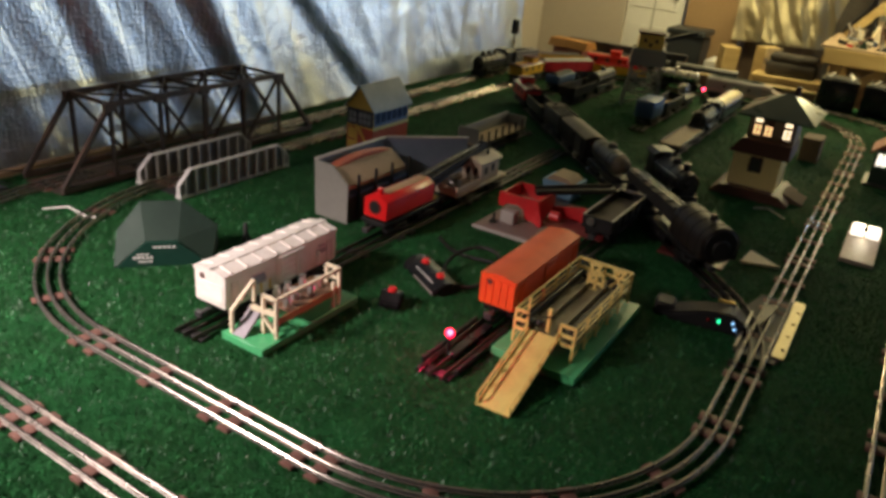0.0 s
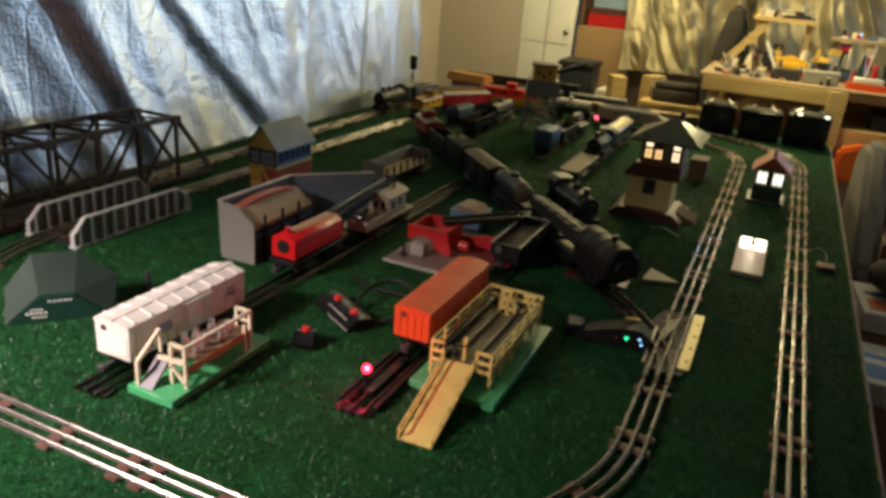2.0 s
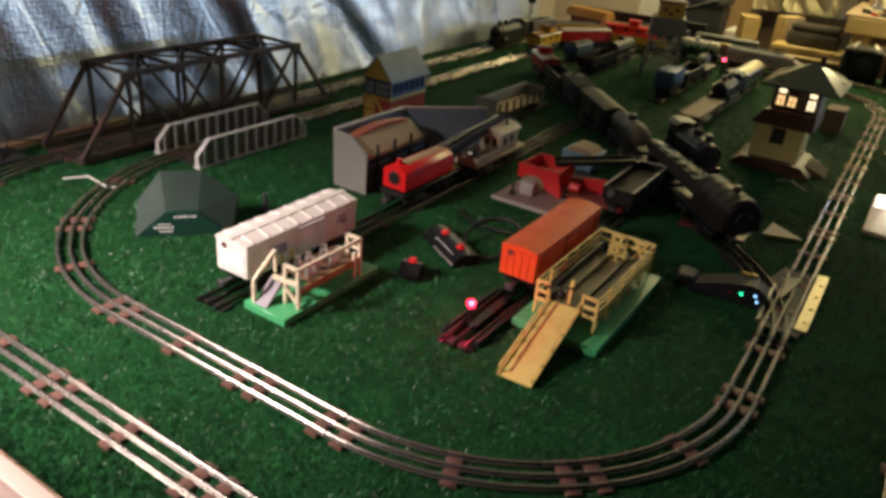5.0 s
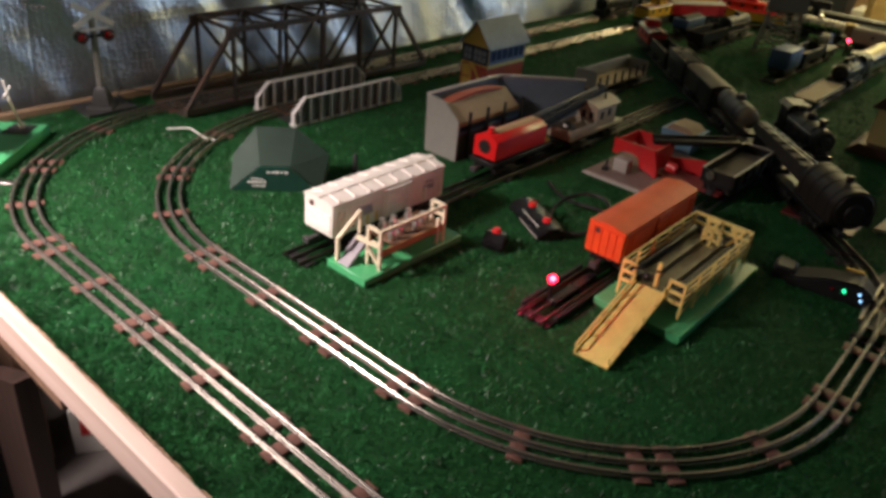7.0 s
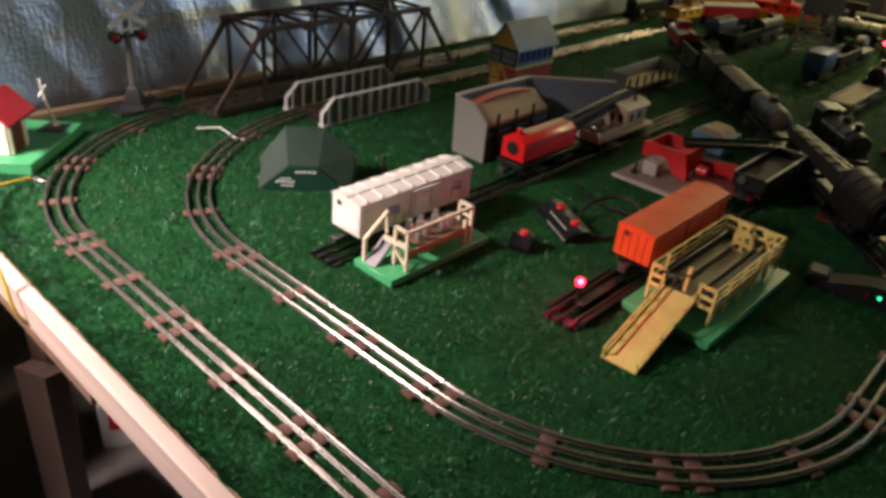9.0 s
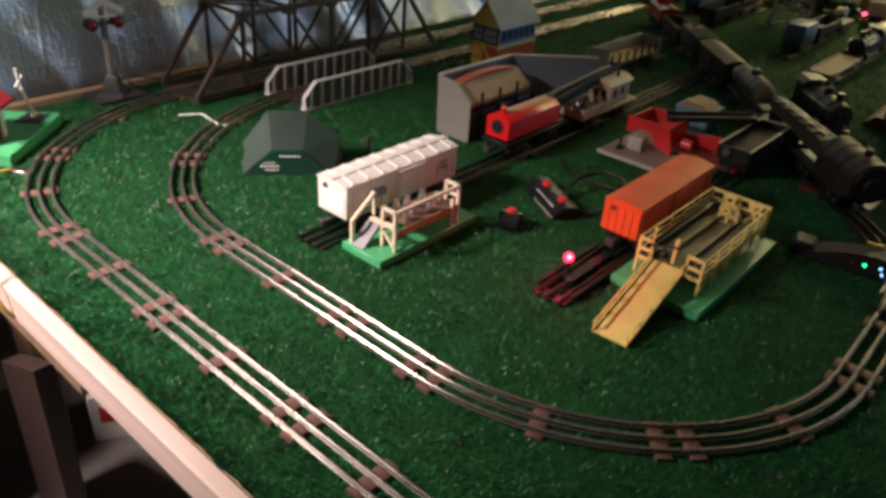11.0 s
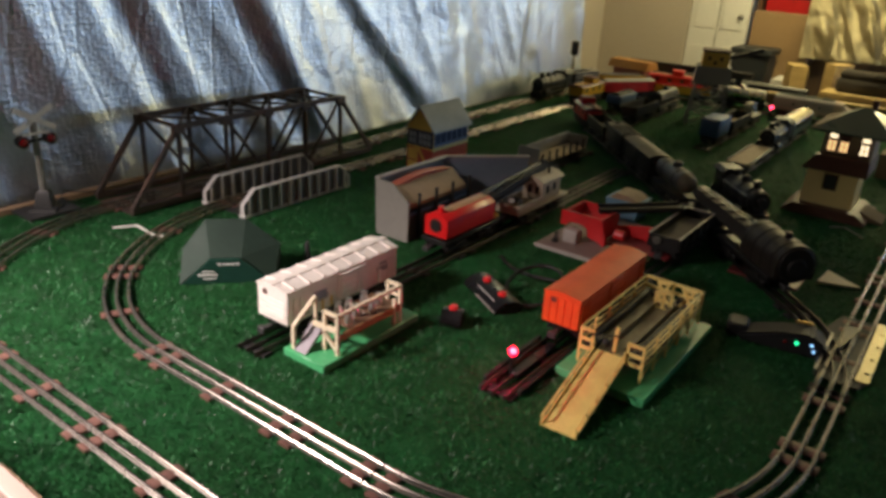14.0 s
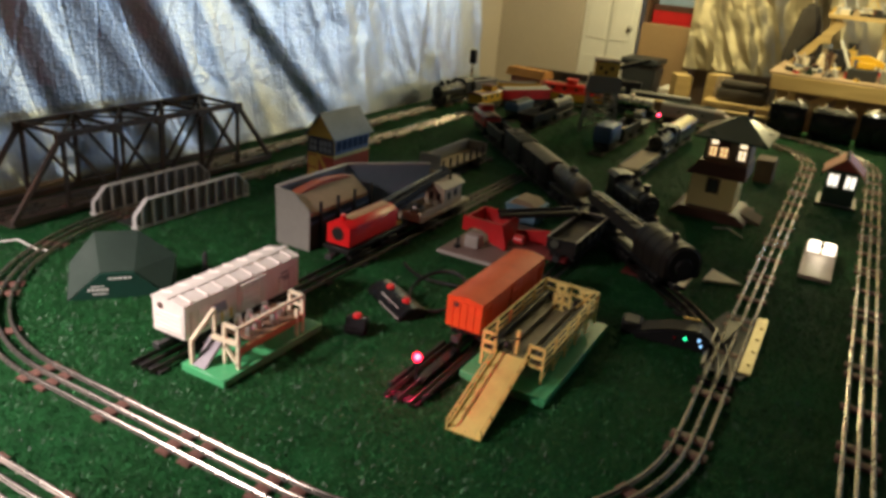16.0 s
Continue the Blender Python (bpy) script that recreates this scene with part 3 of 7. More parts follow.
def section(length, radius, style, m, group):
    key = (round(length, 4), radius, style)
    label = {"bright": "three-rail tinplate track section on brown steel ties", "dark": "dark three-rail siding track on black ties"}[style]
    if key in SECTIONS:
        ob = copy_thing(SECTIONS[key], m)
        ob["group"] = group
        return ob
    ob = thing("track_section", m, label, "track", group)
    for off in (-GAUGE, 0, GAUGE):
        share("rail", rail_mesh(length, radius, off, RAIL if style == "bright" else RAILDARK), ob, (0, 0, 0))
    ts = (0.017, length / 2, length - 0.017) if length > 0.18 else (0.017, length - 0.017)
    for s in ts:
        q = along(s, length, radius)
        share("tie", TIE_ME[style], ob, q.translation, math.degrees(q.to_euler().z))
    SECTIONS[key] = ob
    return ob


def run(x, y, heading, pieces, style, group):
    """Lay sections end to end; a piece is (length, radius)."""
    m = pose(x, y, 0, 0, 0, heading)
    for length, radius in pieces:
        section(length, radius, style, m, group)
        m = m @ along(length, length, radius)
    return m


S = 0.254


def arc(r, turns=2, sign=1):
    return [(abs(r) * radians(45), sign * r)] * turns


# headings: 0 runs away from the front (+y), 90 to the left
# outer loop: front, left side, back, right side
run(0.159, 0.727, 90, [(0.231, 0)] + [(S, 0)] * 2 + arc(0.375, 1, -1) + arc(0.465, 1, -1) + [(S, 0)] * 7 + [(0.2, 0)] + arc(0.37, 2, -1) + [(S, 0)] * 2 + [(0.234, 0)], "bright", "outer loop track")
run(0.522, 1.090, 0, [(S, 0)] * 8 + arc(0.39, 2), "bright", "outer loop track")
run(0.522, 1.090, 180, arc(0.363, 2, -1), "bright", "outer loop track")
# inner loop
run(-0.029, 0.877, 90, [(0.133, 0), (S, 0)] + arc(0.39, 1, -1) + arc(0.5, 1, -1) + [(S, 0)] * 6 + [(0.16, 0)] + arc(0.36, 2, -1) + [(S, 0), (0.192, 0)], "bright", "inner loop track")
run(0.331, 1.237, 180, arc(0.36, 2, -1), "bright", "inner loop track")
run(0.331, 1.237, 0, [(0.161, 0)] + [(S, 0)] * 6 + [(0.106, 0)] + arc(0.36, 2), "bright", "inner loop track")
# branch from the switch, sidings and yard
run(0.331, 1.398, 0, [(0.38 * radians(42), 0.38)] + [(S, 0)] * 5, "dark", "branch track")
run(0.075, 2.02, 42, [(S, 0)], "dark", "branch track")
run(-0.335, 0.955, 0, [(S, 0)] * 5, "dark", "siding track")
run(-0.018, 1.095, 0, [(S, 0)] * 3, "dark", "siding track")
run(-0.495, 1.93, 0, [(0.2, 0)] * 2, "dark", "siding track")
run(-0.095, 2.4, 0, [(S, 0)] * 3, "dark", "yard track")
run(-0.26, 2.62, 0, [(S, 0)] * 2, "dark", "yard track")

# ---- rolling stock parts ----
def wheel_mesh():
    bm = B()
    tube(bm, (-0.003, 0, 0), (0.003, 0, 0), 0.0085, n=14)
    tube(bm, (0.003, 0, 0), (0.0045, 0, 0), 0.0105, 0.0105, 14)
    return mesh_of("wheel", bm, BLACK)


WHEEL = wheel_mesh()


def truck(parent, y, zrail=0.0104):
    """Four-wheel truck under a car, centred at y."""
    bm = B()
    for s in (-1, 1):
        box(bm, s * 0.024 - 0.002, s * 0.024 + 0.002, y - 0.032, y + 0.032, zrail + 0.005, zrail + 0.013, 0.001)
        box(bm, s * 0.024 - 0.003, s * 0.024 + 0.003, y - 0.01, y + 0.01, zrail + 0.002, zrail + 0.016, 0.001)
    box(bm, -0.024, 0.024, y - 0.008, y + 0.008, zrail + 0.007, zrail + 0.0178)
    t = part("truck", bm, BLACK, parent)
    for dy in (-0.02, 0.02):
        for s in (-1, 1):
            w = share("wheel", WHEEL, t, (s * 0.0175, y + dy, zrail + 0.0085), 0 if s < 0 else 180)
    return t


def coupler(parent, y, s, z=0.026):
    bm = B()
    box(bm, -0.004, 0.004, min(y, y + s * 0.02), max(y, y + s * 0.02), z - 0.003, z + 0.003, 0.0008)
    box(bm, -0.007, 0.007, y + s * 0.02 - 0.004, y + s * 0.02 + 0.004, z - 0.005, z + 0.005, 0.001)
    part("coupler", bm, DARKGREY, parent)


def chassis(parent, L, w=0.05, z=0.0305):
    part("underframe", box(B(), -w / 2, w / 2, 0.004, L - 0.004, z - 0.003, z + 0.004, 0.001), BLACK, parent)
    truck(parent, 0.045)
    truck(parent, L - 0.045)
    coupler(parent, 0.0, -1)
    coupler(parent, L, 1)


def boxcar(m, L, W, z0, z1, peak, body, roof, label, ribs=7, name="boxcar", door=None):
    ob = thing(name, m, label, "model train car")
    chassis(ob, L)
    h = W / 2
    bm = B()
    prism(bm, ((-h, z0), (h, z0), (h, z1), (-h, z1)), 0, L, "y")
    bmesh.ops.bevel(bm, geom=list(bm.edges), offset=0.0012, segments=1, affect="EDGES")
    b = part("body", bm, body, ob)
    bm = B()
    prism(bm, ((-h - 0.0003, z1 - 0.001), (h + 0.0003, z1 - 0.001), (h + 0.0003, z1 + 0.0015), (h * 0.5, z1 + peak * 0.75), (0.006, z1 + peak), (-0.006, z1 + peak), (-h * 0.5, z1 + peak * 0.75), (-h - 0.0003, z1 + 0.0015)), -0.001, L + 0.001, "y")
    r = part("roof", bm, roof, ob)
    if ribs:
        part("roof_walk", box(B(), -0.006, 0.006, -0.004, L + 0.004, z1 + peak, z1 + peak + 0.002, 0.0005), roof, r)
    if ribs:
        for i in range(ribs):
            y = L * (i + 0.5) / ribs
            for s in (-1, 1):
                part("roof_rib", bar(B(), (s * 0.006, y, z1 + peak + 0.0006), (s * (h - 0.002), y, z1 + 0.003), 0.003, 0.0028), roof, r)
    # end ribs and hatch hole
    for k in range(5):
        if not ribs:
            x = h * (-0.8 + 0.4 * k)
            for yy in (-0.0006, L + 0.0006):
                part("end_board", box(B(), x - h * 0.17, x + h * 0.17, yy - 0.0008, yy + 0.0008, z0 + 0.003, z1 - 0.004), body, b)
            continue
        z = z0 + 0.006 + (z1 - z0 - 0.02) * k / 5
        for yy in (-0.0006, L + 0.0006):
            part("end_rib", box(B(), -h * 0.82, h * 0.82, yy - 0.0008, yy + 0.0008, z, z + 0.0035), body, b)
    for yy in (-0.001, L + 0.001):
        part("brake_hole", tube(B(), (-h * 0.45, yy - 0.0006, z1 - 0.009), (-h * 0.45, yy + 0.0006, z1 - 0.009), 0.0045, n=14), BROWNROOF, b)
    # side sill and door
    d = door or body
    for s in (-1, 1):
        bm = B()
        box(bm, min(s * h, s * (h + 0.002)), max(s * h, s * (h + 0.002)), L * 0.42, L * 0.6, z0 + 0.003, z1 - 0.003, 0.0006)
        dd = part("door", bm, d, ob)
        for k in range(3):
            bm = B()
            z = z0 + 0.01 + k * (z1 - z0 - 0.02) / 2.4
            box(bm, min(s * (h + 0.002), s * (h + 0.0032)), max(s * (h + 0.002), s * (h + 0.0032)), L * 0.43, L * 0.59, z, z + 0.0018)
            part("door_bar", bm, d, dd)
    for s in (-1, 1):
        for yy in (0.012, L - 0.024):
            bm = B()
            for k in range(5):
                z = z0 + 0.005 + k * 0.008
                bar(bm, (s * (h + 0.001), yy, z), (s * (h + 0.001), yy + 0.012, z), 0.0014)
            for e in (0.0, 0.012):
                bar(bm, (s * (h + 0.001), yy + e, z0 + 0.003), (s * (h + 0.001), yy + e, z0 + 0.04), 0.0014)
            part("ladder", bm, body, b)
    return ob, b


milk, mb = boxcar(pose(-0.338, 1.008, 0), 0.238, 0.062, 0.033, 0.084, 0.0065, MILKWHITE, MILKWHITE, "cream-white plastic refrigerator car parked by the platform", 8, "refrigerator_car")
# unreadable markings on the side
FADED = M("faded_grey_lettering", (0.33, 0.31, 0.32), 0.5, 0, 0.2)
for y, z, w, hh in ((0.045, 0.052, 0.034, 0.009), (0.05, 0.064, 0.02, 0.004), (0.19, 0.055, 0.026, 0.008), (0.195, 0.066, 0.016, 0.004), (0.03, 0.04, 0.012, 0.003)):
    part("marking", box(B(), 0.0305, 0.0318, y, y + w, z, z + hh), FADED, mb, "faded grey marking")
for z in (0.042, 0.048):
    part("step_mark", box(B(), 0.0305, 0.0322, 0.026, 0.036, z, z + 0.002), YELLOW, mb, "small yellow step mark")

DOORWHT = M("clean_white_plastic", (0.92, 0.88, 0.82), 0.4, 0, 0.05, 150, 0.04, 18)
bm = B()
for y in (0.108, 0.142):
    bar(bm, (0.0342, y, 0.036), (0.0342, y, 0.08), 0.0022)
for z in (0.042, 0.052, 0.062, 0.072):
    bar(bm, (0.0342, 0.108, z), (0.0342, 0.142, z), 0.0016)
bar(bm, (0.0345, 0.104, 0.0805), (0.0345, 0.158, 0.0805), 0.0026)
part("door_frame", bm, DOORWHT, mb, "white door frame and rungs")
part("hinge_post", bar(B(), (0.036, 0.19, 0.04), (0.036, 0.19, 0.062), 0.004), DOORWHT, mb)
for y in (0.066, 0.084):
    part("yellow_mark", box(B(), 0.0318, 0.0324, y, y + 0.004, 0.036, 0.052), YELLOW, mb, "small yellow mark")
part("blue_mark", box(B(), 0.0318, 0.0324, 0.048, 0.076, 0.056, 0.068), M("faded_blue_grey_mark", (0.25, 0.27, 0.34), 0.5), mb, "faded blue-grey mark")

stock, sbdy = boxcar(pose(-0.02, 1.278, 0), 0.24, 0.06, 0.033, 0.081, 0.006, ORANGE, ORANGE, "orange plastic cattle car beside the yellow stockyard", 0, "cattle_car")
for s in (-1, 1):
    for k in range(5):
        z = 0.04 + k * 0.008
        for ya, yb in ((0.028, 0.095), (0.15, 0.212)):
            part("side_slat", box(B(), min(s * 0.0295, s * 0.0312), max(s * 0.0295, s * 0.0312), ya, yb, z, z + 0.004), ORANGE, sbdy)

# ---- milk platform ----
mp = thing("milk_platform", pose(-0.297, 0.99, 0), "cream railed platform with milk cans on a green metal base", "platform")
part("base", box(B(), 0, 0.078, 0, 0.207, 0, 0.0125, 0.001), BASEGREEN, mp, "light green metal base")
part("deck", box(B(), 0.016, 0.07, 0.062, 0.169, 0.04, 0.043, 0.0006), BROWNWOOD, mp, "brown walnut deck")
bm = B()
box(bm, 0.07, 0.072, 0.035, 0.169, 0.032, 0.043)
part("deck_edge", bm, M("tan_edge", (0.42, 0.2, 0.08), 0.5), mp, "tan deck edge")
for x, y, z1 in ((0.071, 0.034, 0.074), (0.047, 0.034, 0.074), (0.071, 0.167, 0.074), (0.047, 0.167, 0.074), (0.071, 0.154, 0.055)):
    part("post", bar(B(), (x, y, 0.0125), (x, y, z1), 0.0045), CREAM, mp)
bm = B()
bar(bm, (0.071, 0.034, 0.0725), (0.071, 0.167, 0.0725), 0.0045)
bar(bm, (0.071, 0.034, 0.0725), (0.047, 0.034, 0.0725), 0.0045)
bar(bm, (0.071, 0.167, 0.0725), (0.047, 0.167, 0.0725), 0.0045)
bar(bm, (0.071, 0.167, 0.056), (0.047, 0.167, 0.056), 0.004)
bar(bm, (0.071, 0.034, 0.05), (0.025, 0.034, 0.047), 0.006)
bar(bm, (0.071, 0.034, 0.018), (0.047, 0.034, 0.04), 0.0045)
part("railing", bm, CREAM, mp)
bm = B()
prism(bm, ((0.0, 0.0125), (0.004, 0.0125), (0.04, 0.04), (0.04, 0.043), (0.034, 0.043)), 0.008, 0.03, "x")
bmesh.ops.translate(bm, verts=bm.verts, vec=(0.008, 0.005, 0))
part("stair", bm, M("grey_violet_stair", (0.25, 0.22, 0.25), 0.5), mp, "grey stair ramp")
bm = B()
for x in (0.013,):
    bar(bm, (x, 0.008, 0.0125), (x, 0.008, 0.048), 0.005)
    bar(bm, (x, 0.008, 0.047), (x, 0.05, 0.078), 0.005)
    bar(bm, (x, 0.05, 0.078), (x, 0.05, 0.043), 0.004)
part("stair_rail", bm, CREAM, mp)
bm = B()
lathe(bm, ((0.0055, 0), (0.006, 0.001), (0.006, 0.011), (0.0035, 0.0145), (0.0035, 0.0165), (0.0048, 0.0168), (0.0048, 0.019), (0.002, 0.0195)), n=14)
CAN = mesh_of("milk_can", bm, MILKCAN)
can = tagged(new("milk_can", CAN), "tiny silver milk can standing on the platform", "milk can", "milk cans on the platform")
can.location = (-0.297 + 0.028, 0.99 + 0.08, 0.043)
for x, y in ((0.056, 0.072), (0.05, 0.093), (0.03, 0.1), (0.058, 0.12), (0.05, 0.142), (0.03, 0.132)):
    copy_thing(can, pose(-0.297 + x, 0.99 + y, 0.043))

# ---- stockyard ----
sy = thing("stockyard", pose(0.016, 1.205, 0), "yellow ochre metal stockyard with corral on a green base", "stockyard")
part("base", box(B(), 0, 0.13, 0, 0.275, 0, 0.0125, 0.001), BASEGREEN, sy, "light green metal base")
part("floor", box(B(), 0.016, 0.108, 0.036, 0.27, 0.036, 0.038), M("worn_tan_grey_floor", (0.13, 0.105, 0.055), 0.5, 0.2, 0.4, 120, 0.1, 18), sy, "worn tan-grey corral floor")


def panel(name, y0, z0, x0, x1, n):
    """Stamped fence panel across x at y0: a frame plate with its rails and uprights."""
    top = part(name, bar(B(), (x0, y0, z0 + 0.029), (x1, y0, z0 + 0.029), 0.003, 0.0045), YELLOWMETAL, sy)
    for z in (z0, z0 + 0.014):
        part("rail", bar(B(), (x0, y0, z), (x1, y0, z), 0.003, 0.0045), YELLOWMETAL, top)
    for i in range(n + 1):
        x = x0 + (x1 - x0) * i / n
        part("upright", bar(B(), (x, y0, z0 - 0.002), (x, y0, z0 + 0.031), 0.0035, 0.003), YELLOWMETAL, top)


panel("front_panel", 0.036, 0.036, 0.016, 0.034, 1)
panel("front_panel", 0.036, 0.036, 0.086, 0.108, 1)
panel("rear_panel", 0.268, 0.036, 0.016, 0.108, 4)
for x in (0.016, 0.108):
    bm = B()
    for z in (0.036, 0.045, 0.055, 0.066):
        bar(bm, (x, 0.036, z), (x, 0.268, z), 0.0022, 0.0026)
    for i in range(6):
        y = 0.036 + 0.232 * i / 5
        bar(bm, (x, y, 0.0125), (x, y, 0.067), 0.0032)
        if i < 5:
            bar(bm, (x, y, 0.016), (x, y + 0.0464, 0.034), 0.0016)
    part("side_rail", bm, YELLOWMETAL, sy)
bm = B()
for x in (0.048, 0.076):
    bar(bm, (x, 0.06, 0.0415), (x, 0.235, 0.0415), 0.006, 0.007)
part("chute_wall", bm, M("worn_olive_steel", (0.16, 0.14, 0.09), 0.4, 0.4, 0.35, 140, 0.1, 18), sy, "worn olive steel chute walls")
for x0, x1, y0, y1 in ((0.02, 0.029, 0.045, 0.262), (0.098, 0.106, 0.045, 0.262), (0.03, 0.05, 0.252, 0.264), (0.072, 0.097, 0.252, 0.264), (0.02, 0.04, 0.041, 0.062)):
    part("rubber_edge", box(B(), x0, x1, y0, y1, 0.038, 0.049, 0.003, 2), BLACK, sy, "black rubber corral edge")
panel("gate", 0.225, 0.036, 0.05, 0.075, 2)
part("gate_post", bar(B(), (0.062, 0.05, 0.038), (0.062, 0.05, 0.075), 0.005), YELLOWMETAL, sy)
for x in (0.092,):
    bm = B()
    bar(bm, (x, 0.05, 0.043), (x, 0.26, 0.043), 0.011, 0.009)
    bmesh.ops.bevel(bm, geom=list(bm.edges), offset=0.003, segments=2, affect="EDGES")
    part("cattle_belt", bm, BLACK, sy, "black felt cattle run")
for x in (0.042, 0.082):
    bm = B()
    bar(bm, (x, 0.245, 0.04), (x + 0.02, 0.25, 0.07), 0.004)
    bar(bm, (x + 0.02, 0.245, 0.04), (x, 0.25, 0.07), 0.004)
    bar(bm, (x, 0.247, 0.07), (x + 0.02, 0.247, 0.07), 0.004)
    bar(bm, (x, 0.247, 0.042), (x + 0.02, 0.247, 0.042), 0.004)
    part("gate", bm, YELLOWMETAL, sy)
bm = B()
bar(bm, (0.03, 0.03, 0.062), (0.07, 0.05, 0.064), 0.002)
bar(bm, (0.06, 0.04, 0.036), (0.06, 0.04, 0.062), 0.002)
ball(bm, (0.05, 0.045, 0.05), 0.006, 8)
part("gate_lever", bm, BLACK, sy)
# loading ramp
rp = part("ramp", box(B(), 0.046, 0.092, 0, 0.1615, -0.001, 0.001), YELLOWMETAL, sy, "yellow loading ramp")
rm = pose(0, -0.118, 0.0015) @ pose(0.069, 0, 0, 13.5, 0, 3) @ pose(-0.069, 0, 0)
rp.matrix_local = rm
for x in (0.046, 0.092):
    bm = B()
    bar(bm, (x, 0.0, 0.0015), (x, 0.16, 0.0015), 0.002, 0.005)
    bar(bm, (x, 0.003, 0.014), (x, 0.16, 0.014), 0.0022)
    for i in range(6):
        y = 0.004 + 0.152 * i / 5
        bar(bm, (x, y, 0), (x, y, 0.014), 0.0022)
    r = part("ramp_rail", bm, YELLOWMETAL, rp)

# ---- bridges ----
# girder paint darkened to carry the shade between the ribs
GIRDERSHADE = M("shaded_grey_girder_web", (0.2, 0.185, 0.17), 0.6, 0.1, 0.3, 150, 0.06, 14, (0.1, 0.09, 0.08))
gb = thing("girder_bridge", pose(0, 0, 0), "silver-grey plate girder bridge spanning the inner loop track", "bridge")
for x, s in ((-0.757, 1), (-0.878, 1)):
    y0, y1, h = 1.296, 1.604, 0.056
    bm = B()
    out = ((y0, 0.002), (y1, 0.002), (y1, 0.028), (y1 - 0.03, h), (y0 + 0.03, h), (y0, 0.028))
    prism(bm, out, x - 0.001, x + 0.001, "x")
    g = part("girder_plate", bm, GIRDERSHADE, gb, "web plate darkened for shade between the ribs")
    bm = B()
    for a, b in zip(out, out[1:] + out[:1]):
        bar(bm, (x + s * 0.002, *a), (x + s * 0.002, *b), 0.0105, 0.0028)
    part("flange", bm, GIRDER, g)
    for i in range(11):
        y = y0 + 0.014 + 0.028 * i
        hh = h if 0 < i < 10 else 0.04
        part("rib", box(B(), x, x + s * 0.0085, y - 0.0016, y + 0.0016, 0.003, hh - 0.001), GIRDER, g)
    for y in (y0 + 0.006, y1 - 0.006):
        part("foot", box(B(), x - 0.009, x + 0.009, y - 0.008, y + 0.008, -0.001, 0.006, 0.001), GIRDER, g)
part("bridge_deck", box(B(), -0.872, -0.763, 1.3, 1.6, 0.0008, 0.0032), DARKGREY, gb)

tb = thing("truss_bridge", pose(0, 0, 0), "rusty brown metal truss bridge over the outer track", "bridge")
TXA, TXB, TYA, TYB, TZ = -0.912, -1.042, 1.15, 1.86, 0.165
N = 6
step = (TYB - TYA) / N
for x in (TXA, TXB):
    part("bottom_chord", bar(B(), (x, TYA, 0.012), (x, TYB, 0.012), 0.009, 0.012), TRUSS, tb)
    part("top_chord", bar(B(), (x, TYA + step, TZ), (x, TYB - step, TZ), 0.009, 0.011), TRUSS, tb)
    part("end_post", bar(B(), (x, TYA, 0.012), (x, TYA + step, TZ), 0.0085, 0.009), TRUSS, tb)
    part("end_post", bar(B(), (x, TYB, 0.012), (x, TYB - step, TZ), 0.0085, 0.009), TRUSS, tb)
    for i in range(1, N):
        y = TYA + step * i
        part("vertical", bar(B(), (x, y, 0.012), (x, y, TZ), 0.0065, 0.007), TRUSS, tb)
        part("gusset", box(B(), x - 0.006, x + 0.006, y - 0.014, y + 0.014, TZ - 0.012, TZ + 0.004, 0.001), TRUSS, tb)
    for i in range(1, N - 1):
        a, b = TYA + step * i, TYA + step * (i + 1)
        za, zb = (TZ, 0.012) if i < N / 2 else (0.012, TZ)
        part("diagonal", bar(B(), (x, a, za), (x, b, zb), 0.0055, 0.006), TRUSS, tb)
for i in range(1, N):
    y = TYA + step * i
    part("cross_strut", bar(B(), (TXA, y, TZ), (TXB, y, TZ), 0.006, 0.007), TRUSS, tb)
    if i < N - 1:
        bm = B()
        bar(bm, (TXA, y, TZ + 0.001), (TXB, y + step, TZ + 0.001), 0.004)
        bar(bm, (TXB, y, TZ - 0.001), (TXA, y + step, TZ - 0.001), 0.004)
        part("lateral_brace", bm, TRUSS, tb)
part("bridge_deck", box(B(), TXB + 0.006, TXA - 0.006, TYA, TYB, 0.0008, 0.0034), TRUSS, tb)
# loose pale wire and bits by the bridge end
bm = B()
for a, b in (((-0.86, 1.075, 0.012), (-0.835, 1.11, 0.014)), ((-0.835, 1.11, 0.014), (-0.79, 1.115, 0.006)), ((-0.79, 1.115, 0.006), (-0.77, 1.13, 0.004))):
    tube(bm, a, b, 0.0016, n=6)
tagged(part("loose_wire", bm, SPECK), "loose pale wire lying between the tracks", "wire")
bm = B()
for a, b in (((-1.01, 1.12, 0.003), (-1.03, 1.07, 0.03)), ((-1.03, 1.07, 0.03), (-1.055, 1.09, 0.035)), ((-1.055, 1.09, 0.035), (-1.06, 1.2, 0.004))):
    tube(bm, a, b, 0.0014, n=6)
tagged(part("signal_wire", bm, BLACK), "black wire looping beside the crossing signal", "wire")

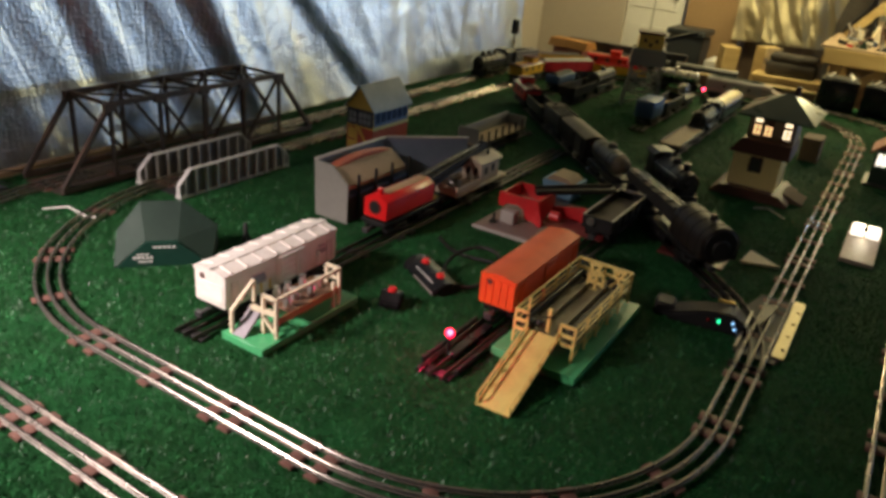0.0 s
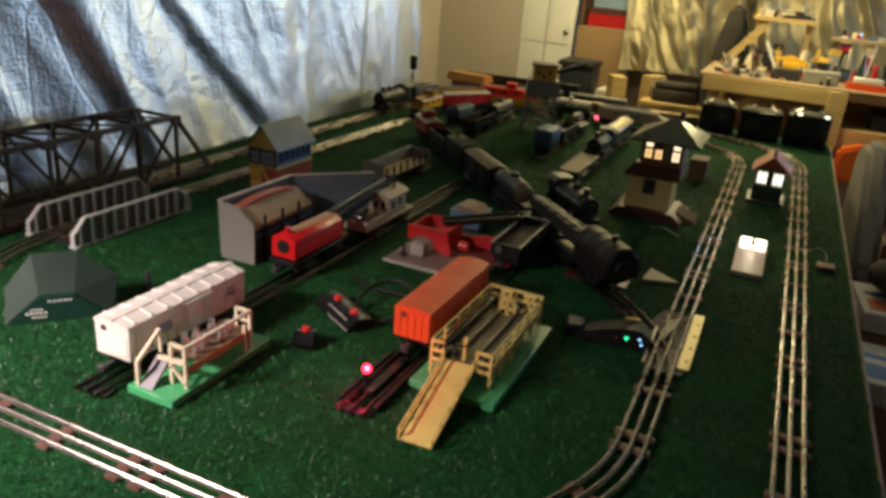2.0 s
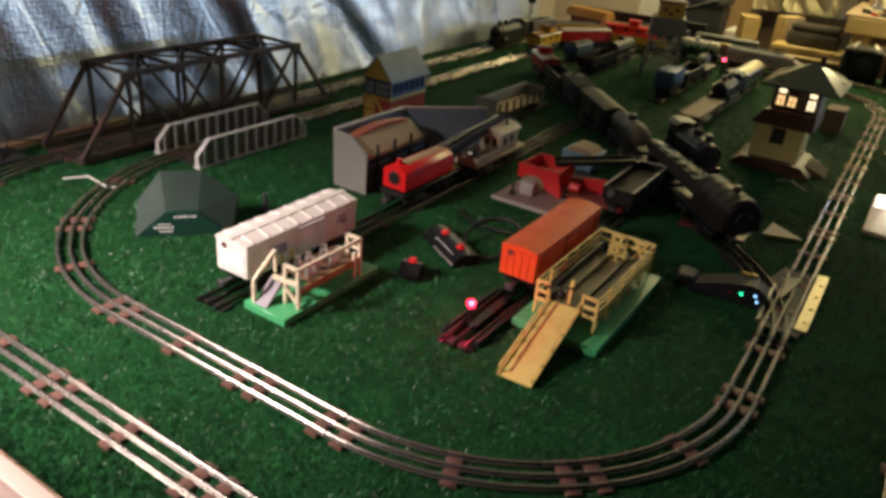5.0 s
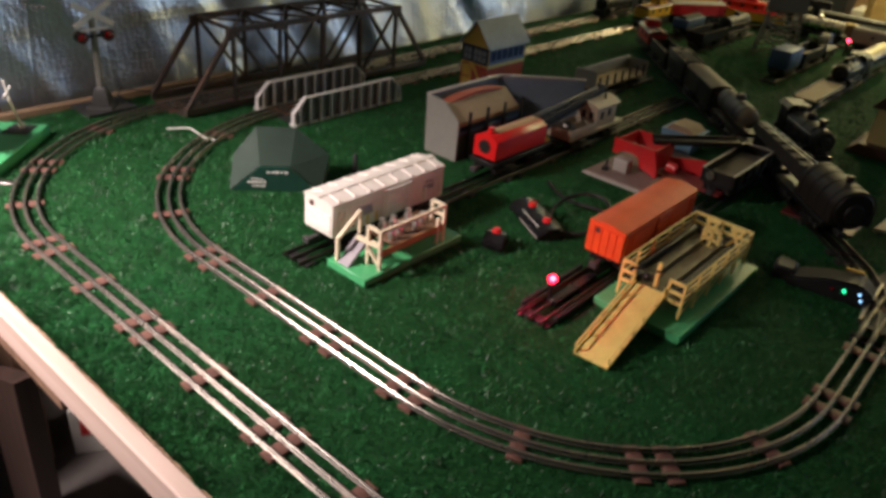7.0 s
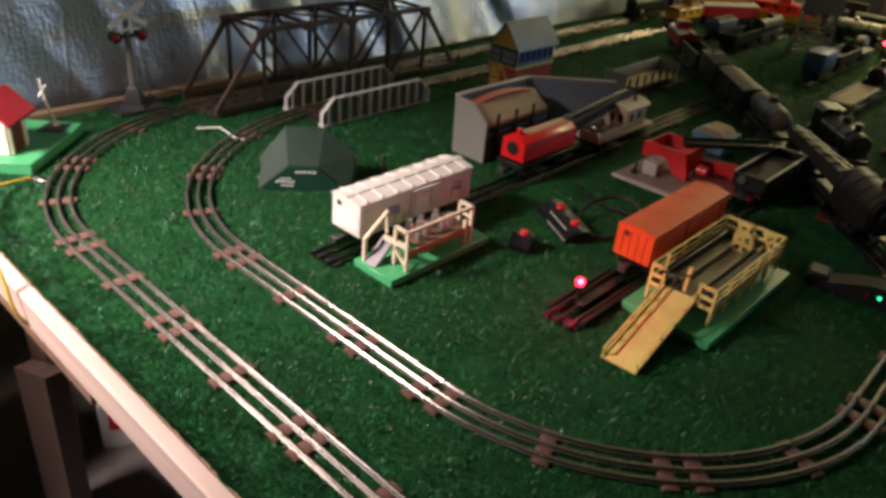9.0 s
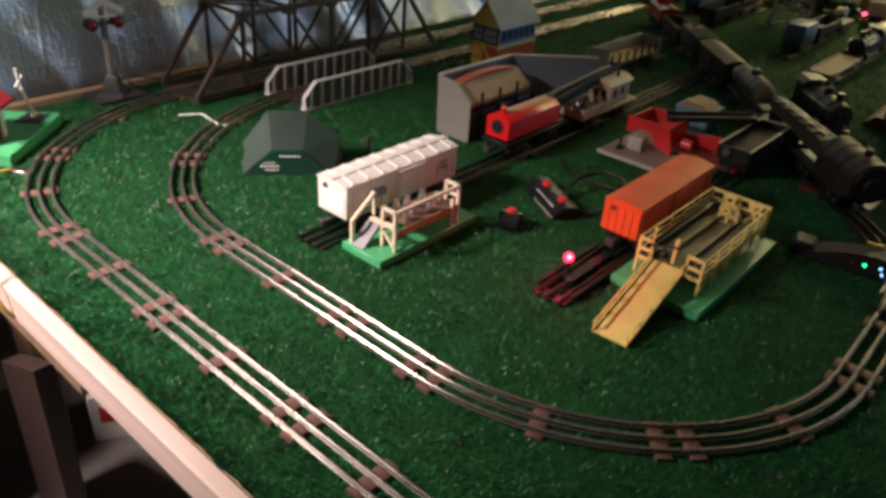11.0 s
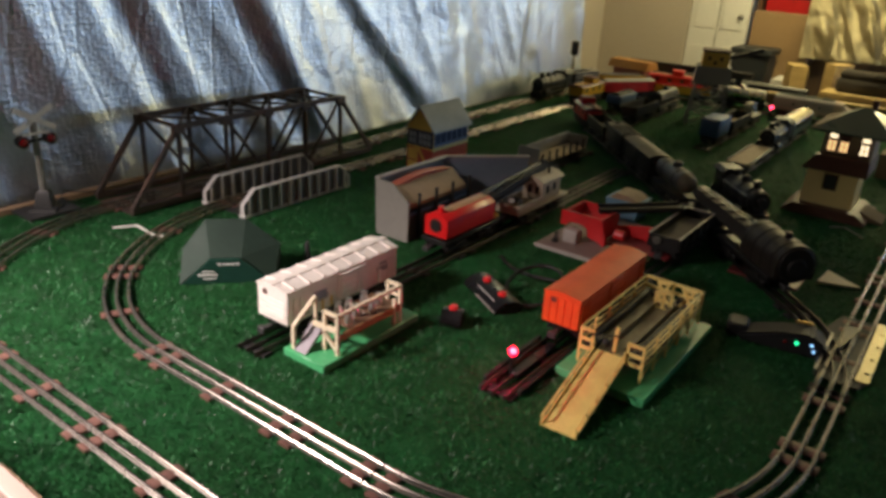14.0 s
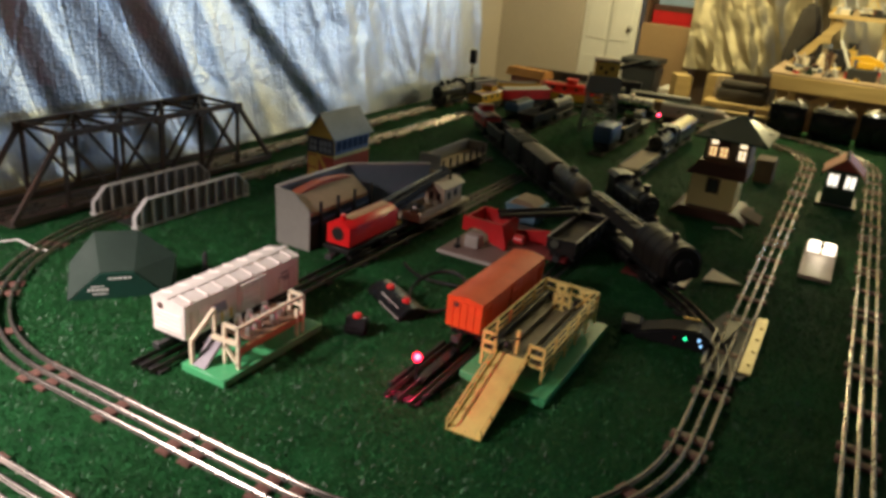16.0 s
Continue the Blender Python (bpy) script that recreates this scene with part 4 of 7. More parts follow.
# ---- dark green coal tray ----
tray = thing("coal_tray", pose(-0.587, 1.027, 0, 0, 0, 49), "dark green sheet-metal tray turned upside down on the grass", "tray")
fr = [(0, 0, 0.0), (0.05, 0.006, 0.043), (0.1, 0.006, 0.043), (0.152, 0, 0.0)]
bk = [(0.004, 0.04, 0.048), (0.042, 0.06, 0.092), (0.108, 0.06, 0.092), (0.164, 0.045, 0.052)]
gd = [(0.002, 0.075, 0.0), (0.042, 0.085, 0.0), (0.108, 0.085, 0.0), (0.164, 0.075, 0.0)]
for i in range(3):
    bm = B()
    q = [fr[i], fr[i + 1], bk[i + 1], bk[i]]
    vs = [bm.verts.new(p) for p in q]
    vs2 = [bm.verts.new((p[0], p[1] + 0.002, p[2] - 0.002)) for p in q]
    bm.faces.new(vs)
    bm.faces.new(vs2[::-1])
    for k in range(4):
        bm.faces.new((vs[k], vs[(k + 1) % 4], vs2[(k + 1) % 4], vs2[k]))
    part("side_panel", bm, DKGREEN, tray)
bm = B()
vb, vg = [bm.verts.new(p) for p in bk], [bm.verts.new((p[0], p[1], -0.001)) for p in gd]
for k in range(3):
    bm.faces.new((vb[k], vb[k + 1], vg[k + 1], vg[k]))
vl = bm.verts.new((0, 0.001, -0.001))
vr = bm.verts.new((0.152, 0.001, -0.001))
bm.faces.new((vl, vb[0], vg[0]))
bm.faces.new((vr, vg[3], vb[3]))
part("rear_panel", bm, DKGREEN, tray)
bm = B()
prism(bm, ((0.002, -0.001), (0.15, -0.001), (0.1, 0.0425), (0.05, 0.0425)), -0.0005, 0.0055, "y")
fp = part("front_panel", bm, DKGREENWALL, tray, "deep green lettered front panel")
for x0, x1, z, h in ((0.062, 0.098, 0.033, 0.0028), (0.036, 0.056, 0.021, 0.002), (0.03, 0.062, 0.0145, 0.0035), (0.038, 0.06, 0.008, 0.0025)):
    n = 5
    for k in range(n):
        w = (x1 - x0) / n
        part("mark", box(B(), x0 + k * w, x0 + (k + 0.72) * w, -0.0012, -0.0002, z, z + h), SPECK, fp, "pale unreadable marks")

# ---- grey loading shed ----
ls = thing("loading_shed", pose(0, 0, 0), "grey and blue metal loading shed with open sandy bin", "shed")
bm = B()
prism(bm, ((-0.513, -0.001), (-0.433, -0.001), (-0.433, 0.08), (-0.474, 0.111), (-0.517, 0.113)), 1.43, 1.434, "y")
part("end_wall", bm, GREY, ls)
part("back_wall", box(B(), -0.517, -0.513, 1.434, 1.65, -0.001, 0.112, 0.0008), BLUEGREY, ls)
part("top_rail", box(B(), -0.519, -0.508, 1.43, 1.652, 0.112, 0.116, 0.001), LIGHTGREY, ls)
bm = B()
bar(bm, (-0.514, 1.652, 0.056), (-0.385, 1.792, 0.056), 0.004, 0.113)
ww = part("wing_wall", bm, BLUEGREY, ls)
part("wing_rail", bar(B(), (-0.514, 1.652, 0.1145), (-0.384, 1.793, 0.1145), 0.007, 0.004), LIGHTGREY, ww)
bm = B()
prism(bm, ((-0.5, 0.1), (-0.478, 0.103), (-0.438, 0.074), (-0.438, 0.066), (-0.5, 0.066)), 1.437, 1.63, "y")
part("sand_slope", bm, SAND, ls, "sand-coloured sloping bin floor")
n = 10
pts = [(1.452 + 0.168 * i / n, 0.103 + 0.008 * math.sin(3.1416 * i / n)) for i in range(n + 1)]
part("red_arch", prism(B(), pts + [(y, z - 0.006) for y, z in pts[::-1]], -0.497, -0.476, "x"), M("dull_red_enamel", (0.42, 0.1, 0.05), 0.5), ls, "dull red arched trim")
part("platform", box(B(), -0.512, -0.436, 1.436, 1.645, 0.05, 0.056, 0.0008), DULLBLUE, ls, "dull blue loading deck")
part("skirt", box(B(), -0.44, -0.436, 1.436, 1.645, -0.001, 0.05), DARKGREY, ls)
for y in (1.465, 1.52, 1.575, 1.635):
    part("post", bar(B(), (-0.4335, y, -0.001), (-0.4335, y, 0.093), 0.0045), BLACK, ls)

# ---- signal tower ----
st = thing("signal_tower", pose(-0.757, 1.825, 0), "small yellow, red and blue litho signal tower with slate roof", "signal tower")
W, D, HE, HR = 0.082, 0.15, 0.114, 0.167
part("lower_wall", box(B(), 0, W, 0, D, -0.001, 0.06), M("brick_red_litho", (0.42, 0.075, 0.05), 0.45), st, "brick-red lower walls")
bm = B()
prism(bm, ((0, 0.06), (W, 0.06), (W, HE), (W / 2, HR - 0.004), (0, HE)), 0, D, "y")
part("upper_wall", bm, YELLOW, st, "yellow upper walls and gable")
part("blue_side", box(B(), W, W + 0.0012, 0.003, D - 0.003, 0.067, HE), M("cobalt_litho", (0.12, 0.2, 0.42), 0.45), st, "blue printed side wall")
part("belt_course", box(B(), W, W + 0.0018, -0.001, D + 0.001, 0.058, 0.066), M("pale_yellow_litho", (0.62, 0.58, 0.3), 0.45), st)
for k in range(6):
    part("side_window", box(B(), W + 0.0012, W + 0.0022, 0.009 + k * 0.023, 0.026 + k * 0.023, 0.076, 0.1), M("dark_blue_pane", (0.05, 0.08, 0.16), 0.25) if k == 0 else bpy.data.materials["dark_blue_pane"], st)
FRAMEBLUE = M("blue_frame_litho", (0.035, 0.04, 0.07), 0.45)
PANE = M("pale_pane_litho", (0.3, 0.33, 0.37), 0.35)
part("window_band", box(B(), 0.0005, W - 0.0005, -0.0008, 0, 0.064, 0.106), FRAMEBLUE, st, "dark blue-grey window band")
for x0, x1 in ((0.006, 0.03), (0.036, 0.076)):
    w = part("window", box(B(), x0, x1, -0.0012, 0, 0.068, 0.102), FRAMEBLUE, st)
    nx = 2 if x1 - x0 < 0.03 else 3
    for i in range(nx):
        for j in range(2):
            dx = (x1 - x0) / nx
            part("pane", box(B(), x0 + i * dx + 0.0015, x0 + (i + 1) * dx - 0.0015, -0.0018, -0.0011, 0.07 + j * 0.016, 0.083 + j * 0.016), PANE, w)
for x0, x1, z0, z1 in ((0.004, 0.026, 0.028, 0.056), (0.004, 0.026, 0.002, 0.024), (0.028, 0.034, 0.002, 0.066)):
    part("yellow_panel", box(B(), x0, x1, -0.0012, 0, z0, z1), YELLOW, st)
part("yellow_brace", bar(B(), (0.036, -0.001, 0.06), (0.068, -0.001, 0.012), 0.0015, 0.007), YELLOW, st)
for s, x in ((-1, 0), (1, W)):
    bm = B()
    e, r = (x + s * 0.007, HE - 0.006), (W / 2, HR)
    prism(bm, (e, r, (r[0], r[1] - 0.004), (e[0], e[1] - 0.004)) if s < 0 else (r, e, (e[0], e[1] - 0.004), (r[0], r[1] - 0.004)), -0.008, D + 0.008, "y")
    part("roof_slope", bm, M("slate_blue_roof", (0.2, 0.245, 0.27), 0.5) if s < 0 else bpy.data.materials["slate_blue_roof"], st, "slate-blue roof")

# ---- station house with lit windows ----
hs = thing("station_house", pose(0.1, 2.25, 0), "cream two-storey station house with green hip roof and lit windows", "station")
part("base_plinth", box(B(), -0.03, 0.15, -0.028, 0.15, -0.001, 0.006, 0.001), BROWNROOF, hs)
bm = B()
prism(bm, ((-0.03, 0.006), (0.15, 0.006), (0.125, 0.024), (-0.008, 0.024)), -0.026, 0.125, "y")
part("sloped_base", bm, BROWNROOF, hs, "brown sloped base")
bm = B()
prism(bm, ((0.13, 0.022), (0.18, 0.004), (0.18, 0.0), (0.13, 0.0)), 0.02, 0.1, "y")
part("step_ramp", bm, M("dull_tan_ramp", (0.13, 0.09, 0.06), 0.9), hs, "tan ramp at the side")
bm = B()
prism(bm, ((0.0, 0.02), (0.112, 0.02), (0.112, 0.108), (0.003, 0.108)), 0, 0.11, "y")
lw = part("lower_wall", bm, WALLCREAM, hs)
wn = part("window", box(B(), 0.042, 0.072, -0.002, 0.002, 0.062, 0.1, 0.0006), BROWNROOF, hs)
part("pane", box(B(), 0.046, 0.068, -0.0032, -0.0018, 0.066, 0.096), M("dim_pane", (0.05, 0.055, 0.05), 0.2), wn)
bm = B()
prism(bm, ((-0.01, 0.106), (0.128, 0.106), (0.126, 0.142), (0.014, 0.142)), -0.014, 0.124, "y")
part("skirt_roof", bm, BROWNROOF, hs, "brown skirt roof")
part("upper_wall", box(B(), 0.02, 0.124, 0.002, 0.105, 0.14, 0.208), M("dim_tan_wall", (0.3, 0.22, 0.14), 0.5), hs)
for x in (0.029, 0.054, 0.096):
    w = part("window", box(B(), x, x + 0.022, -0.0005, 0.003, 0.15, 0.198, 0.0005), BROWNROOF, hs)
    lit = WINBRIGHT if x > 0.09 else WINLIT
    for a_, b_ in ((0.003, 0.0098), (0.0122, 0.019)):
        part("pane", box(B(), x + a_, x + b_, -0.0015, -0.0002, 0.154, 0.1645), lit, w, "lit window pane")
        part("pane", box(B(), x + a_, x + b_, -0.0015, -0.0002, 0.166, 0.177), lit, w, "lit window pane")
    part("pane", box(B(), x + 0.003, x + 0.019, -0.0015, -0.0002, 0.183, 0.194), WINBRIGHT if x != 0.054 else BROWNROOF, w, "upper window pane")
ap = [(0.079, 0.048, 0.252), (0.091, 0.052, 0.252)]
ev = [(-0.006, -0.048, 0.205), (0.164, -0.048, 0.205), (0.166, 0.16, 0.205), (-0.006, 0.16, 0.205)]
for k, q in enumerate(((ev[0], ev[1], ap[1], ap[0]), (ev[1], ev[2], ap[1]), (ev[2], ev[3], ap[0], ap[1]), (ev[3], ev[0], ap[0]))):
    bm = B()
    t_ = [bm.verts.new(p) for p in q]
    l_ = [bm.verts.new((0.08 + (p[0] - 0.08) * 0.985, 0.05 + (p[1] - 0.05) * 0.985, p[2] - 0.004)) for p in q]
    bm.faces.new(t_)
    bm.faces.new(l_[::-1])
    for i in range(len(q)):
        bm.faces.new((t_[i], t_[(i + 1) % len(q)], l_[(i + 1) % len(q)], l_[i]))
    part("roof_slope", bm, ROOFGREEN, hs, "green roof slope")
part("chimney", box(B(), 0.092, 0.104, 0.058, 0.07, 0.236, 0.268, 0.001), BROWNROOF, hs)
pl = tagged(part("freight_platform", box(B(), 0.2, 0.252, 2.72, 2.8, -0.001, 0.068, 0.0015), M("dull_tan_box", (0.26, 0.17, 0.1), 0.7, 0, 0.25, 120, 0.1, 14)), "dull tan freight platform box beside the station", "platform")

# ---- pale plate with glowing covers and red-roofed shanty ----
fp_ = thing("floodlit_plate", pose(0.393, 1.975, 0), "pale metal plate with two glowing white covers beside the track", "lamp")
bm = B()
prism(bm, ((0.0, -0.001), (0.17, -0.001), (0.17, 0.03), (0.0, 0.008)), 0, 0.062, "x")
part("base", bm, PINKTAN, fp_)
# covers glow to put the plate's bright patch into emission
for x in (0.004, 0.034):
    part("glow_cover", box(B(), x, x + 0.025, 0.115, 0.168, 0.022, 0.036, 0.003, 2), WHITELIT, fp_, "glowing white cover")
part("knob", ball(B(), (0.031, 0.13, 0.036), 0.006), BLACK, fp_)
# light added over the covers to brighten the station front
lamp("plate_lamp", "POINT", (0.424, 2.115, 0.06), (0, 0, 0), 0.14, (1.0, 0.86, 0.6), 0.012)

sh = thing("switch_shanty", pose(0.392, 2.62, 0), "small shanty with salmon roof and white lit windows", "shanty")
part("base", box(B(), -0.012, 0.09, -0.02, 0.11, -0.001, 0.006, 0.001), DARKGREY, sh)
part("body", box(B(), 0.0, 0.078, 0.0, 0.09, 0.006, 0.1), DKGREENWALL, sh)
for x in (0.004, 0.046):
    w = part("window", box(B(), x, x + 0.029, -0.003, 0, 0.05, 0.092, 0.0005), WHITE, sh)
    part("pane", box(B(), x + 0.003, x + 0.026, -0.0042, -0.0025, 0.056, 0.087), WHITELIT, w, "white lit pane")
    part("mullion", box(B(), x + 0.013, x + 0.016, -0.0052, -0.004, 0.055, 0.088), DARKGREY, w)
for s in (-1, 1):
    bm = B()
    c = 0.039
    e = (c + s * 0.052, 0.093)
    prism(bm, (e, (c, 0.138), (c, 0.133), (e[0], 0.088)), -0.018, 0.108, "y")
    part("roof_slope", bm, ROOFPINK, sh, "salmon-red roof")
for y in (0.0, 0.03, 0.06):
    part("ridge_vent", tube(B(), (0.039, y, 0.134), (0.039, y, 0.146), 0.006, 0.004, n=8), BROWNROOF, sh)
part("gable", prism(B(), ((0.0, 0.098), (0.078, 0.098), (0.039, 0.133)), 0.0, 0.09, "y"), M("red_gable", (0.4, 0.05, 0.04), 0.5), sh, "red gable")
bm = B()
for k in range(4):
    box(bm, 0.036, 0.042, 0.0 + k * 0.026, 0.012 + k * 0.026, 0.135, 0.142, 0.0008)
part("ridge_cap", bm, BROWNROOF, sh)

# ---- gateman's shack at the left corner ----
gs = thing("gateman_shack", pose(-0.843, 0.764, 0, 0, 0, 132.7), "white gateman shack with red roof on a green metal base", "shack")
part("base", box(B(), 0, 0.196, 0, 0.11, -0.001, 0.02, 0.0012), BASEGREEN, gs, "light green metal base")
part("inset_plate", box(B(), 0.14, 0.188, 0.016, 0.058, 0.02, 0.0215), DARKGREY, gs)
part("wall", box(B(), 0.026, 0.09, 0.045, 0.104, 0.02, 0.085, 0.001), WHITE, gs)
d_ = part("door", box(B(), 0.036, 0.07, 0.0425, 0.0455, 0.022, 0.076, 0.0006), MAROON, gs, "dark red door")
part("door_frame", box(B(), 0.029, 0.036, 0.041, 0.0465, 0.02, 0.08), CREAM, gs)
part("door_frame", box(B(), 0.07, 0.077, 0.041, 0.0465, 0.02, 0.08), CREAM, gs)
for s in (-1, 1):
    c = 0.0745
    e = (c + s * 0.045, 0.08)
    bm = B()
    prism(bm, (e, (c, 0.118), (c, 0.113), (e[0], 0.075)), 0.012, 0.102, "x")
    part("roof_slope", bm, M("dark_red_roof", (0.36, 0.018, 0.03), 0.4) if s < 0 else bpy.data.materials["dark_red_roof"], gs, "dark red roof")
bm = B()
bar(bm, (0.172, 0.036, 0.02), (0.135, 0.03, 0.085), 0.004)
ball(bm, (0.172, 0.036, 0.025), 0.006, 8)
part("gate_post", bm, CREAM, gs, "cream leaning post")
bm = B()
bar(bm, (0.136, 0.03, 0.083), (0.128, 0.03, 0.122), 0.004)
bar(bm, (0.118, 0.03, 0.094), (0.147, 0.03, 0.106), 0.003)
part("crossbuck", bm, WHITE, gs)
# yellow wire over the table edge
cu = bpy.data.curves.new("yellow_wire", "CURVE")
cu.dimensions, cu.bevel_depth, cu.bevel_resolution = "3D", 0.0024, 2
sp = cu.splines.new("NURBS")
wp = ((-0.82, 0.753, 0.008), (-0.81, 0.718, 0.014), (-0.788, 0.687, 0.02), (-0.72, 0.64, 0.05), (-0.62, 0.603, 0.075), (-0.55, 0.604, 0.062), (-0.533, 0.608, 0.03), (-0.511, 0.606, 0.0), (-0.5, 0.606, -0.035), (-0.495, 0.63, -0.055))
sp.points.add(len(wp) - 1)
for p, q in zip(sp.points, wp):
    p.co = (*q, 1)
sp.use_endpoint_u, sp.order_u = True, 4
cu.materials.append(CABLE)
tagged(new("yellow_wire", cu), "thin yellow wire running over the table edge", "wire")
lk = thing("track_connector", pose(-0.815, 0.765, 0, 0, 0, 35), "small silver track clip beside the outer curve", "clip")
part("plate", box(B(), -0.022, 0.022, -0.007, 0.007, 0, 0.006, 0.001), STEEL, lk)
part("screw", tube(B(), (-0.012, 0, 0.006), (-0.012, 0, 0.011), 0.004), SILVER, lk)

# ---- crossing signal ----
cs = thing("crossing_signal", pose(-1.055, 1.05, 0), "silver crossing signal with red lamps and white crossbuck", "crossing signal")
bm = B()
prism(bm, ((-0.04, -0.05), (0.04, -0.05), (0.04, 0.05), (-0.04, 0.05)), 0, 0.007, "z")
part("base", bm, DARKGREY, cs)
part("pedestal", lathe(B(), ((0.036, 0.007), (0.034, 0.012), (0.024, 0.014), (0.016, 0.042), (0.012, 0.046)), n=4), DARKGREY, cs)
part("pole", tube(B(), (0, 0, 0.04), (0, 0, 0.195), 0.0075, 0.006), GREY, cs)
part("lamp_bar", bar(B(), (0.003, -0.028, 0.148), (0.003, 0.028, 0.148), 0.006), BLACK, cs)
for y in (-0.026, 0.026):
    for s in (1,):
        bm = B()
        tube(bm, (-0.006, y, 0.148), (0.01, y, 0.148), 0.011, 0.012, 14)
        h = part("lamp_hood", bm, BLACK, cs)
        part("lens", ball(B(), (0.009, y, 0.148), 0.0085, 12), REDLENS, h, "dark red lens")
bm = B()
bar(bm, (0.007, -0.038, 0.168), (0.007, 0.038, 0.212), 0.002, 0.011)
bar(bm, (0.0095, -0.038, 0.212), (0.0095, 0.038, 0.168), 0.002, 0.011)
part("crossbuck", bm, WHITE, cs, "white crossbuck")
part("sign_plate", box(B(), 0.005, 0.008, -0.026, 0.026, 0.159, 0.163), WHITE, cs)

# ---- parked cars on the sidings ----
def flat(parent, L, W, z0=0.033, z1=0.039, mat=BLACK):
    chassis(parent, L)
    return part("deck", box(B(), -W / 2, W / 2, 0, L, z0, z1, 0.001), mat, parent)


cr = thing("crane_car", pose(-0.352, 1.405, 0), "red crane cab on a black flat car, boom lowered forward", "crane car")
flat(cr, 0.19, 0.058)
bm = B()
prism(bm, ((-0.026, 0.042), (0.026, 0.042), (0.026, 0.078), (0.012, 0.0865), (-0.012, 0.0865), (-0.026, 0.078)), 0.006, 0.166, "y")
bmesh.ops.bevel(bm, geom=list(bm.edges), offset=0.001, segments=1, affect="EDGES")
cab = part("cab", bm, BRIGHTRED, cr, "bright red cab")
# tan strip paints the warm lamp's highlight along the cab ridge
bm = B()
prism(bm, ((-0.011, 0.086), (0.011, 0.086), (0.008, 0.0885), (-0.008, 0.0885)), 0.03, 0.16, "y")
part("roof_panel", bm, M("tan_ridge_highlight", (0.5, 0.3, 0.16), 0.5, 0, 0.3, 120, 0.06, 16), cab, "tan highlight strip painted along the ridge")
bm = B()
tube(bm, (0, 0.0065, 0.064), (0, 0.0045, 0.064), 0.0135, n=20)
part("boiler_ring", bm, MAROON, cab)
bm = B()
tube(bm, (0, 0.005, 0.064), (0, 0.0035, 0.064), 0.0105, n=20)
part("boiler_opening", bm, BLACK, cab)
part("stack", tube(B(), (0.0, 0.02, 0.086), (0.0, 0.02, 0.098), 0.006, 0.0055, 14), BRIGHTRED, cr)
part("turntable", tube(B(), (0, 0.1, 0.038), (0, 0.1, 0.043), 0.022, n=20), BLACK, cr)
part("cab_foot", box(B(), -0.022, 0.022, 0.17, 0.19, 0.039, 0.045), YELLOW, cr)
bm = B()
for s in (-1, 1):
    for a, b in (((s * 0.014, 0.15, 0.062), (s * 0.006, 0.395, 0.098)), ((s * 0.014, 0.15, 0.078), (s * 0.006, 0.395, 0.104))):
        bar(bm, a, b, 0.0075)
    for k in range(9):
        y = 0.16 + k * 0.026
        f = k / 9
        bar(bm, (s * (0.014 - 0.008 * f), y, 0.063 + 0.035 * f), (s * (0.013 - 0.008 * f), y + 0.026, 0.08 + 0.023 * f), 0.0035)
for k in range(10):
    f = k / 9
    y = 0.155 + k * 0.0266
    bar(bm, (-0.014 + 0.008 * f, y, 0.08 + 0.024 * f), (0.014 - 0.008 * f, y, 0.08 + 0.024 * f), 0.0022)
part("boom", bm, MATTBLACK, cr, "black lattice boom")
bm = B()
bar(bm, (0.004, 0.16, 0.09), (0.002, 0.4, 0.11), 0.0012)
bar(bm, (-0.004, 0.16, 0.09), (-0.002, 0.4, 0.11), 0.0012)
part("cable", bm, STEEL, cr)
part("pulley", tube(B(), (-0.006, 0.395, 0.102), (0.006, 0.395, 0.102), 0.012, n=14), BLACK, cr)

wc = thing("work_caboose", pose(-0.335, 1.635, 0), "pale tan-grey work caboose with open tool bin and cab", "caboose")
flat(wc, 0.215, 0.056, mat=WORKTAN)
bm = B()
for x in (-0.027, 0.025):
    box(bm, x, x + 0.002, 0.0, 0.1, 0.039, 0.055, 0.0005)
for y in (0.0, 0.098):
    box(bm, -0.025, 0.025, y, y + 0.002, 0.039, 0.055, 0.0005)
part("tool_bin", bm, WORKTAN, wc)
part("bin_floor", box(B(), -0.024, 0.024, 0.003, 0.097, 0.04, 0.043), SAND, wc)
bm = B()
box(bm, -0.024, 0.024, 0.1, 0.18, 0.039, 0.083, 0.0015)
cb = part("cab", bm, WORKTAN, wc)
bm = B()
n = 8
arcp = [(-0.027 + 0.054 * i / n, 0.083 + 0.011 * math.sin(3.14159 * i / n)) for i in range(n + 1)]
prism(bm, arcp + [(0.027, 0.081), (-0.027, 0.081)], 0.094, 0.188, "y")
part("roof", bm, WORKTAN, wc)
for y, z in ((0.115, 0.056), (0.145, 0.058)):
    part("window", box(B(), 0.0235, 0.0248, y, y + 0.012, z, z + 0.016), BLACK, cb)
for x in (-0.012, 0.006):
    part("window", box(B(), x, x + 0.009, 0.0988, 0.1003, 0.056, 0.072), BLACK, cb)
part("stack", tube(B(), (0.008, 0.15, 0.088), (0.008, 0.15, 0.103), 0.003), BLACK, wc)
part("tank", tube(B(), (-0.012, 0.03, 0.052), (0.012, 0.03, 0.052), 0.009, n=12), STEEL, wc)

